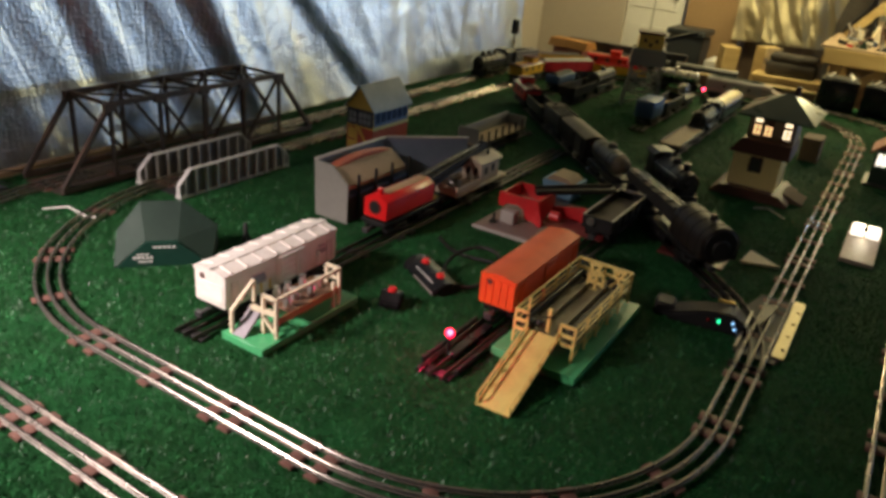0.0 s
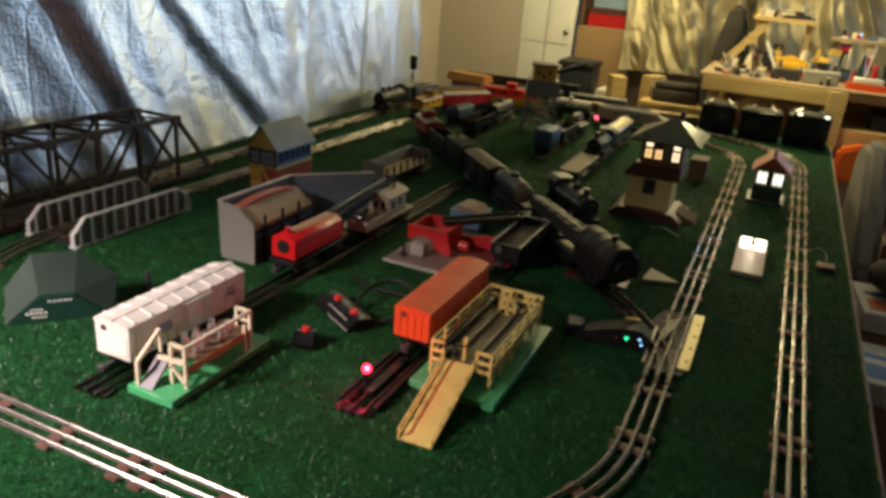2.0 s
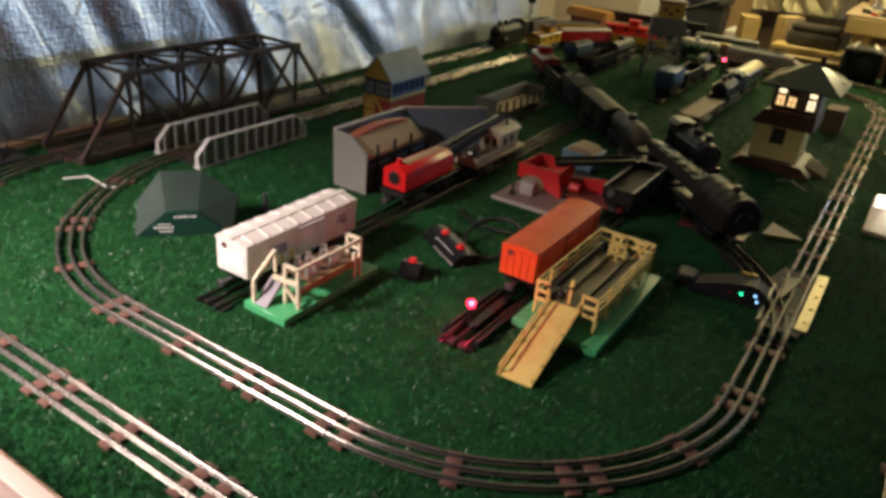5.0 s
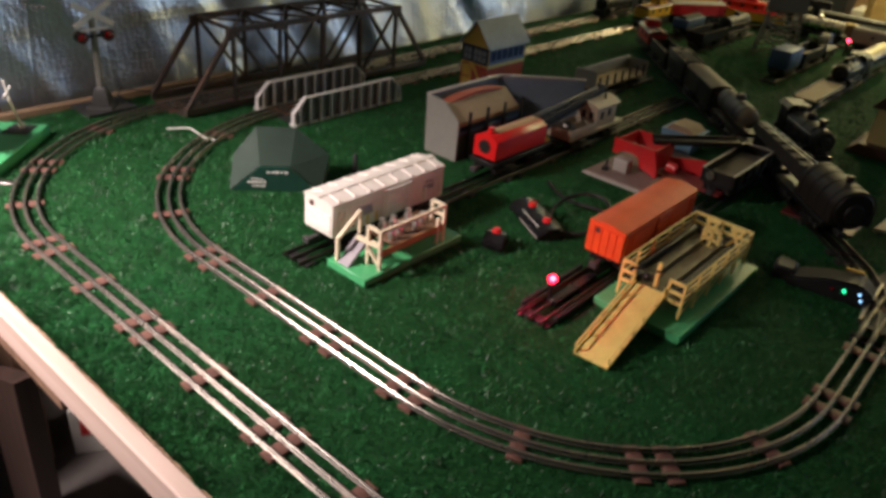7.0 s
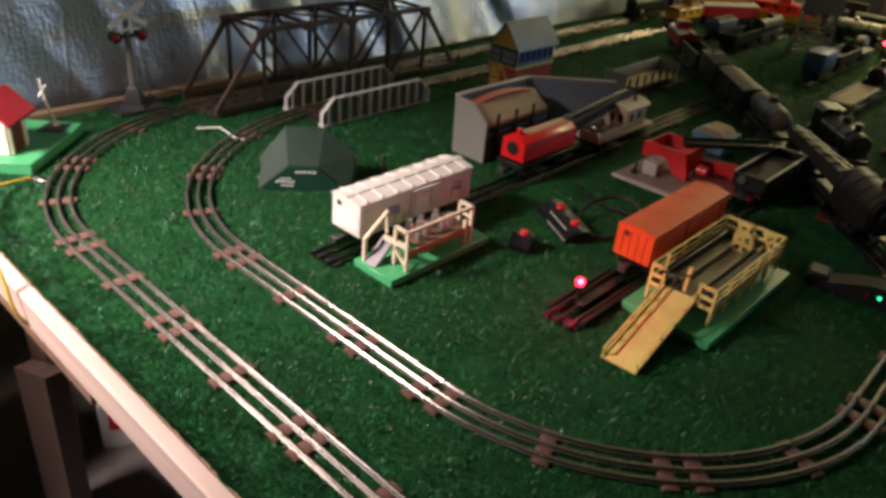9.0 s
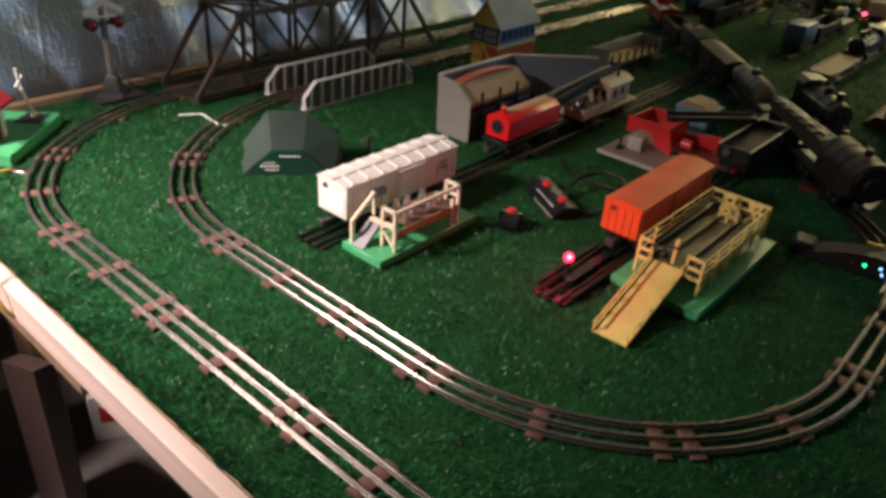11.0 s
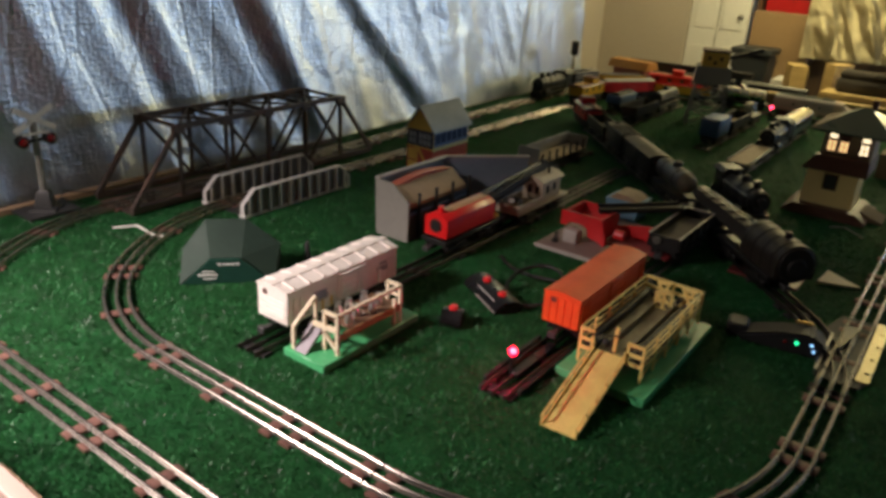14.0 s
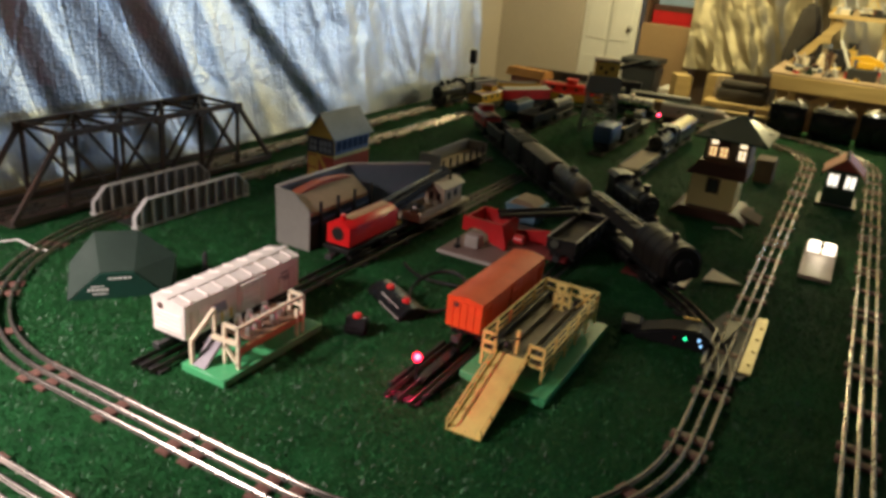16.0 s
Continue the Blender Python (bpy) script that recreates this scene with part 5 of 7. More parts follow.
gg = thing("log_car", pose(-0.495, 1.99, 0), "dull grey stake car with brown floor on its siding", "model train car")
chassis(gg, 0.27)
part("floor", box(B(), -0.03, 0.03, 0, 0.27, 0.033, 0.038, 0.001), SAND, gg, "sandy brown floor")
part("side", box(B(), -0.032, -0.029, 0, 0.27, 0.038, 0.07, 0.0008), GREY, gg)
part("end", box(B(), -0.029, 0.03, -0.001, 0.003, 0.038, 0.078, 0.0008), GREY, gg)
part("end", box(B(), -0.029, 0.03, 0.267, 0.271, 0.038, 0.066, 0.0008), GREY, gg)
for k in range(7):
    part("stake", bar(B(), (0.029, 0.02 + k * 0.038, 0.034), (0.029, 0.02 + k * 0.038, 0.062), 0.004), BLACK, gg)

# ---- red dumping platform and pale blue bin ----
dp = thing("dump_station", pose(-0.243, 1.6, 0), "red metal dump bin on a brown stone-edged base", "dump bin")
part("base", box(B(), 0, 0.15, 0.0, 0.25, -0.001, 0.008, 0.0015), M("pinkish_brown_base", (0.22, 0.15, 0.13), 0.55), dp)
part("base_edge", box(B(), -0.003, 0.153, -0.003, 0.0, -0.001, 0.006), LIGHTGREY, dp)
bm = B()
prism(bm, ((0.012, 0.06), (0.1, 0.06), (0.108, 0.009), (0.074, 0.016), (0.07, 0.034), (0.052, 0.04), (0.03, 0.038), (0.024, 0.03), (0.012, 0.03)), 0.075, 0.078, "y")
box(bm, 0.098, 0.101, 0.078, 0.158, 0.012, 0.06)
box(bm, 0.018, 0.021, 0.076, 0.16, 0.03, 0.06)
box(bm, 0.02, 0.1, 0.158, 0.161, 0.03, 0.06)
part("bin", bm, RED, dp, "red bin")
bm = B()
prism(bm, ((0.1, 0.06), (0.1, 0.012), (0.112, 0.005), (0.112, 0.02)), 0.072, 0.082, "y")
part("bin_leg", bm, RED, dp)
prism_pts = ((0.101, 0.012), (0.24, 0.012), (0.24, 0.034), (0.17, 0.044), (0.101, 0.03))
part("chute", prism(B(), prism_pts, 0.15, 0.154, "y"), RED, dp, "red chute wall")
part("chute_floor", box(B(), 0.103, 0.24, 0.09, 0.15, 0.0085, 0.012), M("dull_red_chute", (0.22, 0.03, 0.03), 0.5), dp, "dull red chute floor")
bm = B()
bar(bm, (0.07, 0.125, 0.06), (0.2, 0.235, 0.07), 0.018, 0.01)
bar(bm, (0.062, 0.132, 0.067), (0.19, 0.242, 0.077), 0.003, 0.006)
part("conveyor_arm", bm, BLACK, dp, "black conveyor arm")
part("motor", box(B(), 0.035, 0.066, 0.04, 0.066, 0.008, 0.034, 0.003, 2), LIGHTGREY, dp)
bm = B()
bar(bm, (0.026, 0.03, 0.008), (0.028, 0.03, 0.03), 0.004)
tube(bm, (0.026, 0.03, 0.008), (0.026, 0.03, 0.014), 0.007)
part("lever", bm, BLACK, dp)
part("roller", tube(B(), (0.12, 0.1, 0.03), (0.14, 0.1, 0.03), 0.01, n=14), RED, dp)
cb_ = thing("hopper_bin", pose(-0.17, 1.83, 0), "pale blue hopper bin heaped with a brown load", "hopper bin")
part("hopper", prism(B(), ((-0.04, 0.0), (0.02, 0.0), (0.03, 0.045), (-0.05, 0.045)), 0.03, 0.1, "y"), SKYBLUE, cb_, "pale blue hopper")
part("load", prism(B(), ((-0.045, 0.043), (0.025, 0.043), (0.008, 0.055), (-0.03, 0.058)), 0.035, 0.095, "y"), SAND, cb_, "brown load")

# black hopper behind the cattle car
bh = thing("hopper_car", pose(-0.018, 1.68, 0), "black open hopper car with worn pale rims", "model train car")
chassis(bh, 0.2)
bm = B()
for x in (-0.031, 0.028):
    box(bm, x, x + 0.003, 0, 0.2, 0.034, 0.06, 0.0006)
for y in (0.0, 0.197):
    box(bm, -0.028, 0.028, y, y + 0.003, 0.034, 0.06, 0.0006)
part("body", bm, BLACK, bh)
bm = B()
for x in (-0.0295, 0.0295):
    bar(bm, (x, 0, 0.0605), (x, 0.2, 0.0605), 0.004, 0.002)
bar(bm, (-0.03, 0.199, 0.0605), (0.03, 0.199, 0.0605), 0.004, 0.002)
part("rim", bm, LIGHTGREY, bh, "worn pale rims")
part("floor", box(B(), -0.028, 0.028, 0.003, 0.197, 0.034, 0.044), M("dusty_brown_load", (0.11, 0.09, 0.065), 0.8, 0, 0.3, 200, 0.3, 20), bh)
for k in range(5):
    for x in (-0.032, 0.032):
        part("rib", bar(B(), (x, 0.02 + k * 0.04, 0.034), (x, 0.02 + k * 0.04, 0.059), 0.003, 0.005), BLACK, bh)
part("brake_wheel", tube(B(), (-0.012, -0.004, 0.05), (-0.012, -0.006, 0.05), 0.008, n=14), STEEL, bh)

# ---- operating track with red lamp, controllers ----
ut = thing("uncoupling_track", pose(-0.018, 1.1, 0), "black uncoupling track insert with a lit red indicator lamp", "uncoupling track")
part("coil_housing", box(B(), -0.007, 0.007, 0.05, 0.16, 0.0045, 0.012, 0.001), BLACKSAT, ut)
part("side_rail", box(B(), 0.024, 0.03, 0.02, 0.17, 0.002, 0.011, 0.001), BLACK, ut)
part("side_rail", box(B(), -0.03, -0.024, 0.02, 0.17, 0.002, 0.011, 0.001), BLACK, ut)
part("lamp_post", tube(B(), (-0.009, 0.058, 0.004), (-0.009, 0.058, 0.034), 0.0025), BLACK, ut)
part("lamp", ball(B(), (-0.009, 0.058, 0.039), 0.0068, 16), REDLED, ut, "lit red lamp globe")
part("bulb", ball(B(), (-0.0068, 0.055, 0.0418), 0.0042, 14), LEDCORE, ut, "white-hot bulb tip")
lamp("red_indicator", "POINT", (-0.024, 1.145, 0.062), (0, 0, 0), 0.24, (1.0, 0.02, 0.12), 0.006)


def controller(m, w, d, h, buttons, label, lettering=True):
    ob = thing("push_button_controller", m, label, "controller", "track controllers on the grass")
    bm = B()
    prism(bm, ((0, 0), (d, 0), (d, h * 0.75), (d * 0.75, h), (d * 0.35, h), (0, h * 0.45)), 0, w, "x")
    bmesh.ops.bevel(bm, geom=list(bm.edges), offset=0.0022, segments=2, affect="EDGES")
    b = part("body", bm, BLACKSAT, ob)
    for x in buttons:
        part("button", tube(B(), (x, d * 0.55, h), (x, d * 0.55, h + 0.005), 0.0075, 0.006, 14), BRIGHTRED if len(buttons) > 1 else RED, ob, "red push button")
    if lettering:
        for k in range(9):
            part("mark", box(B(), w * 0.3 + k * w * 0.06, w * 0.3 + k * w * 0.06 + w * 0.04, d * 0.17, d * 0.2, h * 0.72, h * 0.78), SPECK, b, "pale unreadable marks")
        part("front_trim", bar(B(), (w * 0.4, 0.0, h * 0.3), (w * 0.98, 0.0, h * 0.3), 0.0015, 0.002), LIGHTGREY, b)
    return ob


controller(pose(-0.243, 1.352, 0, 0, 0, -31), 0.122, 0.05, 0.021, (0.034, 0.092), "black bakelite two-button controller lying on the grass")
controller(pose(-0.186, 1.205, 0, 0, 0, 20), 0.034, 0.034, 0.025, (0.017,), "small black single-button controller on the grass", False)
cu = bpy.data.curves.new("black_cable", "CURVE")
cu.dimensions, cu.bevel_depth, cu.bevel_resolution = "3D", 0.0032, 2
sp = cu.splines.new("NURBS")
wp = [(-0.13 + 0.05 * math.cos(a * 0.7), 1.4 + 0.06 * math.sin(a * 0.7), 0.004 + 0.016 * (1 + math.sin(a * 0.7))) for a in range(11)] + [(-0.2, 1.44, 0.003), (-0.26, 1.5, 0.003)]
sp.points.add(len(wp) - 1)
for p, q in zip(sp.points, wp):
    p.co = (*q, 1)
sp.use_endpoint_u, sp.order_u = True, 4
cu.materials.append(BLACK)
tagged(new("black_cable", cu), "coil of black cable beside the controller", "cable")

# ---- switch with lit controller lamps ----
sw = thing("track_switch", pose(0.331, 1.4, 0), "bright metal track switch with plated frame", "track switch")
bm = B()
prism(bm, ((-0.026, 0.05), (0.03, 0.05), (0.04, 0.08), (0.04, 0.29), (-0.03, 0.29), (-0.05, 0.2)), 0.0008, 0.004, "z")
part("frame_plate", bm, TIEBLACK, sw)
part("machine_cover", box(B(), 0.022, 0.041, 0.07, 0.295, 0.0042, 0.0068, 0.0008), BRASSY, sw)
for y in (0.1, 0.15, 0.2, 0.25):
    part("screw", tube(B(), (0.034, y, 0.0068), (0.034, y, 0.009), 0.003, n=12), BRASSY, sw)
part("frog", prism(B(), ((-0.012, 0.14), (0.004, 0.235), (-0.02, 0.235)), 0.004, 0.013, "z"), RAILDARK, sw)
part("guard_rail", bar(B(), (-0.028, 0.05, 0.009), (-0.03, 0.19, 0.009), 0.003, 0.008), STEEL, sw)
sm = thing("switch_machine", pose(0.185, 1.485, 0, 0, 0, 9), "glossy black switch machine with green and blue lamps", "switch machine")
bm = B()
prism(bm, ((0, 0), (0.125, 0), (0.122, 0.022), (0.1, 0.036), (0.055, 0.03), (0, 0.012)), 0, 0.045, "y")
bmesh.ops.bevel(bm, geom=list(bm.edges), offset=0.004, segments=2, affect="EDGES")
part("cover", bm, MATTBLACK, sm)
part("lamp", ball(B(), (0.082, 0.0, 0.02), 0.0031, 10), GREENLED, sm, "lit green lamp")
part("lamp", ball(B(), (0.103, 0.0, 0.022), 0.0025, 10), BLUELED, sm, "lit blue-white lamp")
part("lamp", ball(B(), (0.107, -0.001, 0.013), 0.0022, 10), BLUELED, sm, "lit blue-white lamp")
part("lens", ball(B(), (0.066, 0.0, 0.018), 0.003, 10), REDLENS, sm)
# gold bar stands in for the glint on the cover's top edge
part("top_bar", bar(B(), (0.075, 0.04, 0.038), (0.1, 0.043, 0.038), 0.003), GOLD, sm)
part("bracket", box(B(), -0.02, 0.012, 0.01, 0.05, 0, 0.022, 0.004), MATTBLACK, sm)
# plates on the grass by the branch
tagged(part("maroon_board", box(B(), 0.09, 0.215, 1.745, 1.85, -0.0005, 0.004, 0.001), MAROON), "dark maroon board lying on the grass", "board")
# triangle outlines the lit part of a board, cut off by a shadow
bm = B()
prism(bm, ((0.235, 1.812), (0.303, 1.838), (0.24, 1.885)), -0.0005, 0.005, "z")
tagged(part("cream_board", bm, CREAM), "cream triangle shaped as the lit corner of a board", "board")
tn = thing("track_lever", pose(0.19, 2.16, 0, 0, 0, -15), "small silver wire lever lying by the station", "lever")
bm = B()
for a, b in (((0, 0, 0.004), (0.03, 0.01, 0.01)), ((0.03, 0.01, 0.01), (0.075, -0.005, 0.004)), ((0, 0, 0.004), (0.012, 0.02, 0.004))):
    tube(bm, a, b, 0.002, n=6)
part("arm", bm, STEEL, tn)
wl = thing("wall_lamp_wire", pose(0.575, 2.13, 0), "small copper and silver wire lamp by the outer track", "lamp")
bm = B()
pp = [(-0.03, 0.06, 0.02), (-0.01, 0.07, 0.026), (0.005, 0.055, 0.02), (0.008, 0.03, 0.012)]
for a, b in zip(pp, pp[1:]):
    tube(bm, a, b, 0.0014, n=6)
part("wire", bm, STEEL, wl)
part("socket", box(B(), -0.012, 0.025, -0.02, 0.02, -0.0005, 0.012, 0.003), M("dull_copper_shell", (0.12, 0.06, 0.04), 0.5, 0.3), wl)

# ---- locomotives and trains ----
def steam_engine(m, label, body=BLACK, L=0.26, top=DARKGREY):
    ob = thing("steam_locomotive", m, label, "model locomotive")
    z = 0.0104
    part("frame", box(B(), -0.022, 0.022, 0.005, L, 0.03, 0.038, 0.001), body, ob)
    bm = B()
    tube(bm, (0, 0.012, 0.06), (0, L * 0.7, 0.061), 0.0245, 0.0265, 22)
    bl = part("boiler", bm, top, ob)
    bm = B()
    tube(bm, (0, 0.004, 0.06), (0, 0.014, 0.06), 0.022, 0.0245, 22)
    part("smokebox_front", bm, body, bl)
    part("number_plate", tube(B(), (0, 0.0, 0.06), (0, 0.005, 0.06), 0.009, 0.012, 16), body, bl)
    part("smoke_stack", tube(B(), (0, 0.035, 0.08), (0, 0.035, 0.1), 0.007, 0.0085, 14), body, ob)
    for y, r in ((0.085, 0.011), (0.13, 0.009)):
        part("dome", lathe(B(), ((r, 0.078), (r, 0.09), (r * 0.8, 0.096), (r * 0.3, 0.099)), (0, y, 0)), body, ob)
    for k in range(4):
        bm = B()
        y = 0.03 + k * 0.04
        tube(bm, (0, y, 0.0603), (0, y + 0.002, 0.0603), 0.0268, n=22)
        part("boiler_band", bm, body, bl)
    bm = B()
    box(bm, -0.028, 0.028, L * 0.7, L * 0.9, 0.036, 0.088, 0.002)
    cab = part("cab", bm, body, ob)
    bm = B()
    prism(bm, ((-0.031, 0.086), (0.031, 0.086), (0.02, 0.096), (-0.02, 0.096)), L * 0.68, L * 0.95, "y")
    part("cab_roof", bm, body, ob)
    for s in (-1, 1):
        part("cab_window", box(B(), s * 0.0285 - 0.0008, s * 0.0285 + 0.0008, L * 0.75, L * 0.85, 0.066, 0.08), DARKGREY, cab)
        part("running_board", box(B(), min(s * 0.02, s * 0.03), max(s * 0.02, s * 0.03), 0.02, L * 0.7, 0.042, 0.0445), body, ob)
        for k in range(4):
            y = 0.075 + k * 0.035
            part("drive_wheel", tube(B(), (s * 0.016, y, z + 0.0165), (s * 0.021, y, z + 0.0165), 0.0165, n=20), BLACK, ob)
        part("side_rod", bar(B(), (s * 0.023, 0.07, z + 0.0165), (s * 0.023, 0.185, z + 0.0165), 0.003, 0.004), STEEL, ob)
        part("cylinder", tube(B(), (s * 0.024, 0.025, 0.034), (s * 0.024, 0.055, 0.034), 0.009, n=12), body, ob)
        part("handrail", tube(B(), (s * 0.027, 0.02, 0.07), (s * 0.028, L * 0.68, 0.07), 0.001, n=5), STEEL, ob)
    bm = B()
    prism(bm, ((-0.02, 0.016), (0.02, 0.016), (0.022, 0.034), (-0.022, 0.034)), -0.006, 0.01, "y")
    part("pilot", bm, body, ob)
    truck(ob, 0.035)
    coupler(ob, L * 0.95, 1)
    return ob


def tender(m, label, body=BLACK, rim=None, L=0.17, ribs=False, load=COAL):
    ob = thing("coal_tender", m, label, "tender")
    chassis(ob, L)
    part("body", box(B(), -0.027, 0.027, 0.002, L - 0.002, 0.034, 0.078, 0.0025, 2), body, ob)
    bm = B()
    for i in range(7):
        for j in range(4):
            ball(bm, (-0.015 + j * 0.01, 0.02 + i * L * 0.09, 0.078), 0.009, 6, 0.6)
    tagged(part("coal_load", bm, load, ob), kind="stuff")
    bm = B()
    for s in (-1, 1):
        bar(bm, (s * 0.026, 0.002, 0.08), (s * 0.026, L - 0.002, 0.08), 0.003, 0.006)
    box(bm, -0.024, 0.024, L * 0.72, L - 0.003, 0.078, 0.083, 0.001)
    part("rim", bm, rim or body, ob)
    if ribs:
        for s in (-1, 1):
            for z in (0.044, 0.055, 0.066):
                part("side_stripe", box(B(), min(s * 0.027, s * 0.0282), max(s * 0.027, s * 0.0282), 0.006, L - 0.006, z, z + 0.003), rim, ob)
    part("water_hatch", tube(B(), (0, L * 0.86, 0.083), (0, L * 0.86, 0.088), 0.007), rim or body, ob)
    return ob


def coach(m, label, body, roof, L=0.25, name="passenger_car", stripe=None, windows=9):
    ob = thing(name, m, label, "model train car")
    chassis(ob, L)
    b = part("body", box(B(), -0.029, 0.029, 0, L, 0.032, 0.07, 0.002), body, ob)
    n = 10
    pr = [(0.0305 * math.cos(3.14159 * i / n), 0.069 + 0.017 * math.sin(3.14159 * i / n)) for i in range(n + 1)]
    bm = B()
    prism(bm, pr, -0.001, L + 0.001, "y")
    part("roof", bm, roof, ob)
    for s in (-1, 1):
        for k in range(windows):
            y = 0.02 + (L - 0.04) * k / windows
            part("window", box(B(), min(s * 0.029, s * 0.0298), max(s * 0.029, s * 0.0298), y, y + 0.013, 0.054, 0.066), BLACKSAT, b)
        if stripe:
            part("stripe", box(B(), min(s * 0.029, s * 0.0295), max(s * 0.029, s * 0.0295), 0.002, L - 0.002, 0.043, 0.05), stripe, b)
    return ob


def gondola(m, label, outside, inside, L=0.21, load=None):
    ob = thing("gondola_car", m, label, "model train car")
    chassis(ob, L)
    bm = B()
    for s in (-1, 1):
        box(bm, min(s * 0.029, s * 0.0275), max(s * 0.029, s * 0.0275), 0, L, 0.033, 0.062, 0.0005)
    box(bm, -0.0275, 0.0275, 0, 0.002, 0.033, 0.062, 0.0005)
    box(bm, -0.0275, 0.0275, L - 0.002, L, 0.033, 0.062, 0.0005)
    part("side", bm, outside, ob)
    bm = B()
    for s in (-1, 1):
        box(bm, min(s * 0.0274, s * 0.026), max(s * 0.0274, s * 0.026), 0.002, L - 0.002, 0.036, 0.0625)
    part("liner", bm, inside, ob)
    part("floor", box(B(), -0.0274, 0.0274, 0.002, L - 0.002, 0.033, 0.0365), load or inside, ob)
    bm = B()
    for s in (-1, 1):
        bar(bm, (s * 0.0278, 0, 0.0635), (s * 0.0278, L, 0.0635), 0.004, 0.002)
    part("rim", bm, inside, ob)
    return ob


def caboose(m, label, body, roof, trim, L=0.19):
    ob = thing("caboose", m, label, "caboose")
    chassis(ob, L)
    part("platform", box(B(), -0.029, 0.029, 0.0, L, 0.033, 0.036), BLACK, ob)
    b = part("body", box(B(), -0.028, 0.028, 0.015, L - 0.015, 0.036, 0.07, 0.001), body, ob)
    n = 8
    pr = [(0.031 * math.cos(3.14159 * i / n), 0.069 + 0.009 * math.sin(3.14159 * i / n)) for i in range(n + 1)]
    bm = B()
    prism(bm, pr, 0.002, L - 0.002, "y")
    part("roof", bm, roof, ob)
    part("roof_walk", box(B(), -0.005, 0.005, 0.004, L - 0.004, 0.0775, 0.08), trim, ob)
    c = part("cupola", box(B(), -0.021, 0.021, L * 0.52, L * 0.74, 0.074, 0.093, 0.001), body, ob)
    part("cupola_roof", box(B(), -0.024, 0.024, L * 0.5, L * 0.76, 0.093, 0.097, 0.001), roof, c)
    for s in (-1, 1):
        for y in (0.035, 0.085, 0.135):
            part("window", box(B(), min(s * 0.028, s * 0.029), max(s * 0.028, s * 0.029), y, y + 0.014, 0.051, 0.064), BLACK, b)
    for y in (0.003, L - 0.003):
        bm = B()
        for x in (-0.026, 0.026, -0.01, 0.01):
            bar(bm, (x, y, 0.036), (x, y, 0.056 if abs(x) < 0.02 else 0.07), 0.0016)
        bar(bm, (-0.026, y, 0.056), (0.026, y, 0.056), 0.0016)
        part("end_railing", bm, trim, ob)
    return ob


def tank_car(m, label, tank, L=0.2):
    ob = thing("tank_car", m, label, "tank car")
    flat(ob, L, 0.05)
    bm = B()
    tube(bm, (0, 0.014, 0.062), (0, L - 0.014, 0.062), 0.023, n=22)
    tube(bm, (0, 0.008, 0.062), (0, 0.014, 0.062), 0.015, 0.023, 22)
    tube(bm, (0, L - 0.014, 0.062), (0, L - 0.008, 0.062), 0.023, 0.015, 22)
    t = part("tank", bm, tank, ob)
    part("dome", lathe(B(), ((0.01, 0.083), (0.01, 0.094), (0.006, 0.097)), (0, L / 2, 0)), tank, t)
    for s in (-1, 1):
        part("handrail", tube(B(), (s * 0.0245, 0.015, 0.062), (s * 0.0245, L - 0.015, 0.062), 0.001, n=5), STEEL, t)
    for y in (0.05, L - 0.05):
        part("band", tube(B(), (0, y, 0.062), (0, y + 0.003, 0.062), 0.0234, n=22), BLACK, t)
    return ob


def diesel(m, label, body, roof, nose, L=0.28):
    ob = thing("diesel_locomotive", m, label, "model locomotive")
    chassis(ob, L)
    n = 10
    sec = [(0.03, 0.032), (0.031, 0.07)] + [(0.031 * math.cos(3.14159 * i / n), 0.07 + 0.017 * math.sin(3.14159 * i / n)) for i in range(1, n)] + [(-0.031, 0.07), (-0.03, 0.032)]
    bm = B()
    prism(bm, sec, 0.075, L, "y")
    part("body", bm, body, ob)
    bm = B()
    rings = []
    for f, sx, sz in ((0.0, 0.55, 0.45), (0.012, 0.75, 0.6), (0.035, 0.9, 0.7), (0.05, 0.95, 0.95), (0.075, 1.0, 1.0)):
        rings.append([bm.verts.new((x * sx, f, 0.03 + (z - 0.03) * sz)) for x, z in sec])
    for a, b in zip(rings, rings[1:]):
        for i in range(len(sec)):
            bm.faces.new((a[i], a[(i + 1) % len(sec)], b[(i + 1) % len(sec)], b[i]))
    bm.faces.new(rings[0][::-1])
    bm.faces.new(rings[-1])
    part("nose", bm, nose, ob)
    part("roof_strip", box(B(), -0.012, 0.012, 0.08, L - 0.01, 0.0855, 0.089, 0.001), roof, ob)
    for s in (-1, 1):
        part("windshield", box(B(), s * 0.012 - 0.008, s * 0.012 + 0.008, 0.042, 0.049, 0.071, 0.08), BLACKSAT, ob)
        for k in range(3):
            part("porthole", tube(B(), (s * 0.0305, 0.12 + k * 0.045, 0.058), (s * 0.032, 0.12 + k * 0.045, 0.058), 0.005, n=12), BLACKSAT, ob)
        part("side_stripe", box(B(), min(s * 0.0305, s * 0.0318), max(s * 0.0305, s * 0.0318), 0.08, L - 0.002, 0.036, 0.044), nose, ob)
    for y in (0.11, 0.2):
        part("roof_fan", tube(B(), (0, y, 0.087), (0, y, 0.0915), 0.011, n=16), roof, ob)
    part("headlight", tube(B(), (0, -0.001, 0.052), (0, 0.006, 0.052), 0.005, n=12), WHITE, ob)
    return ob


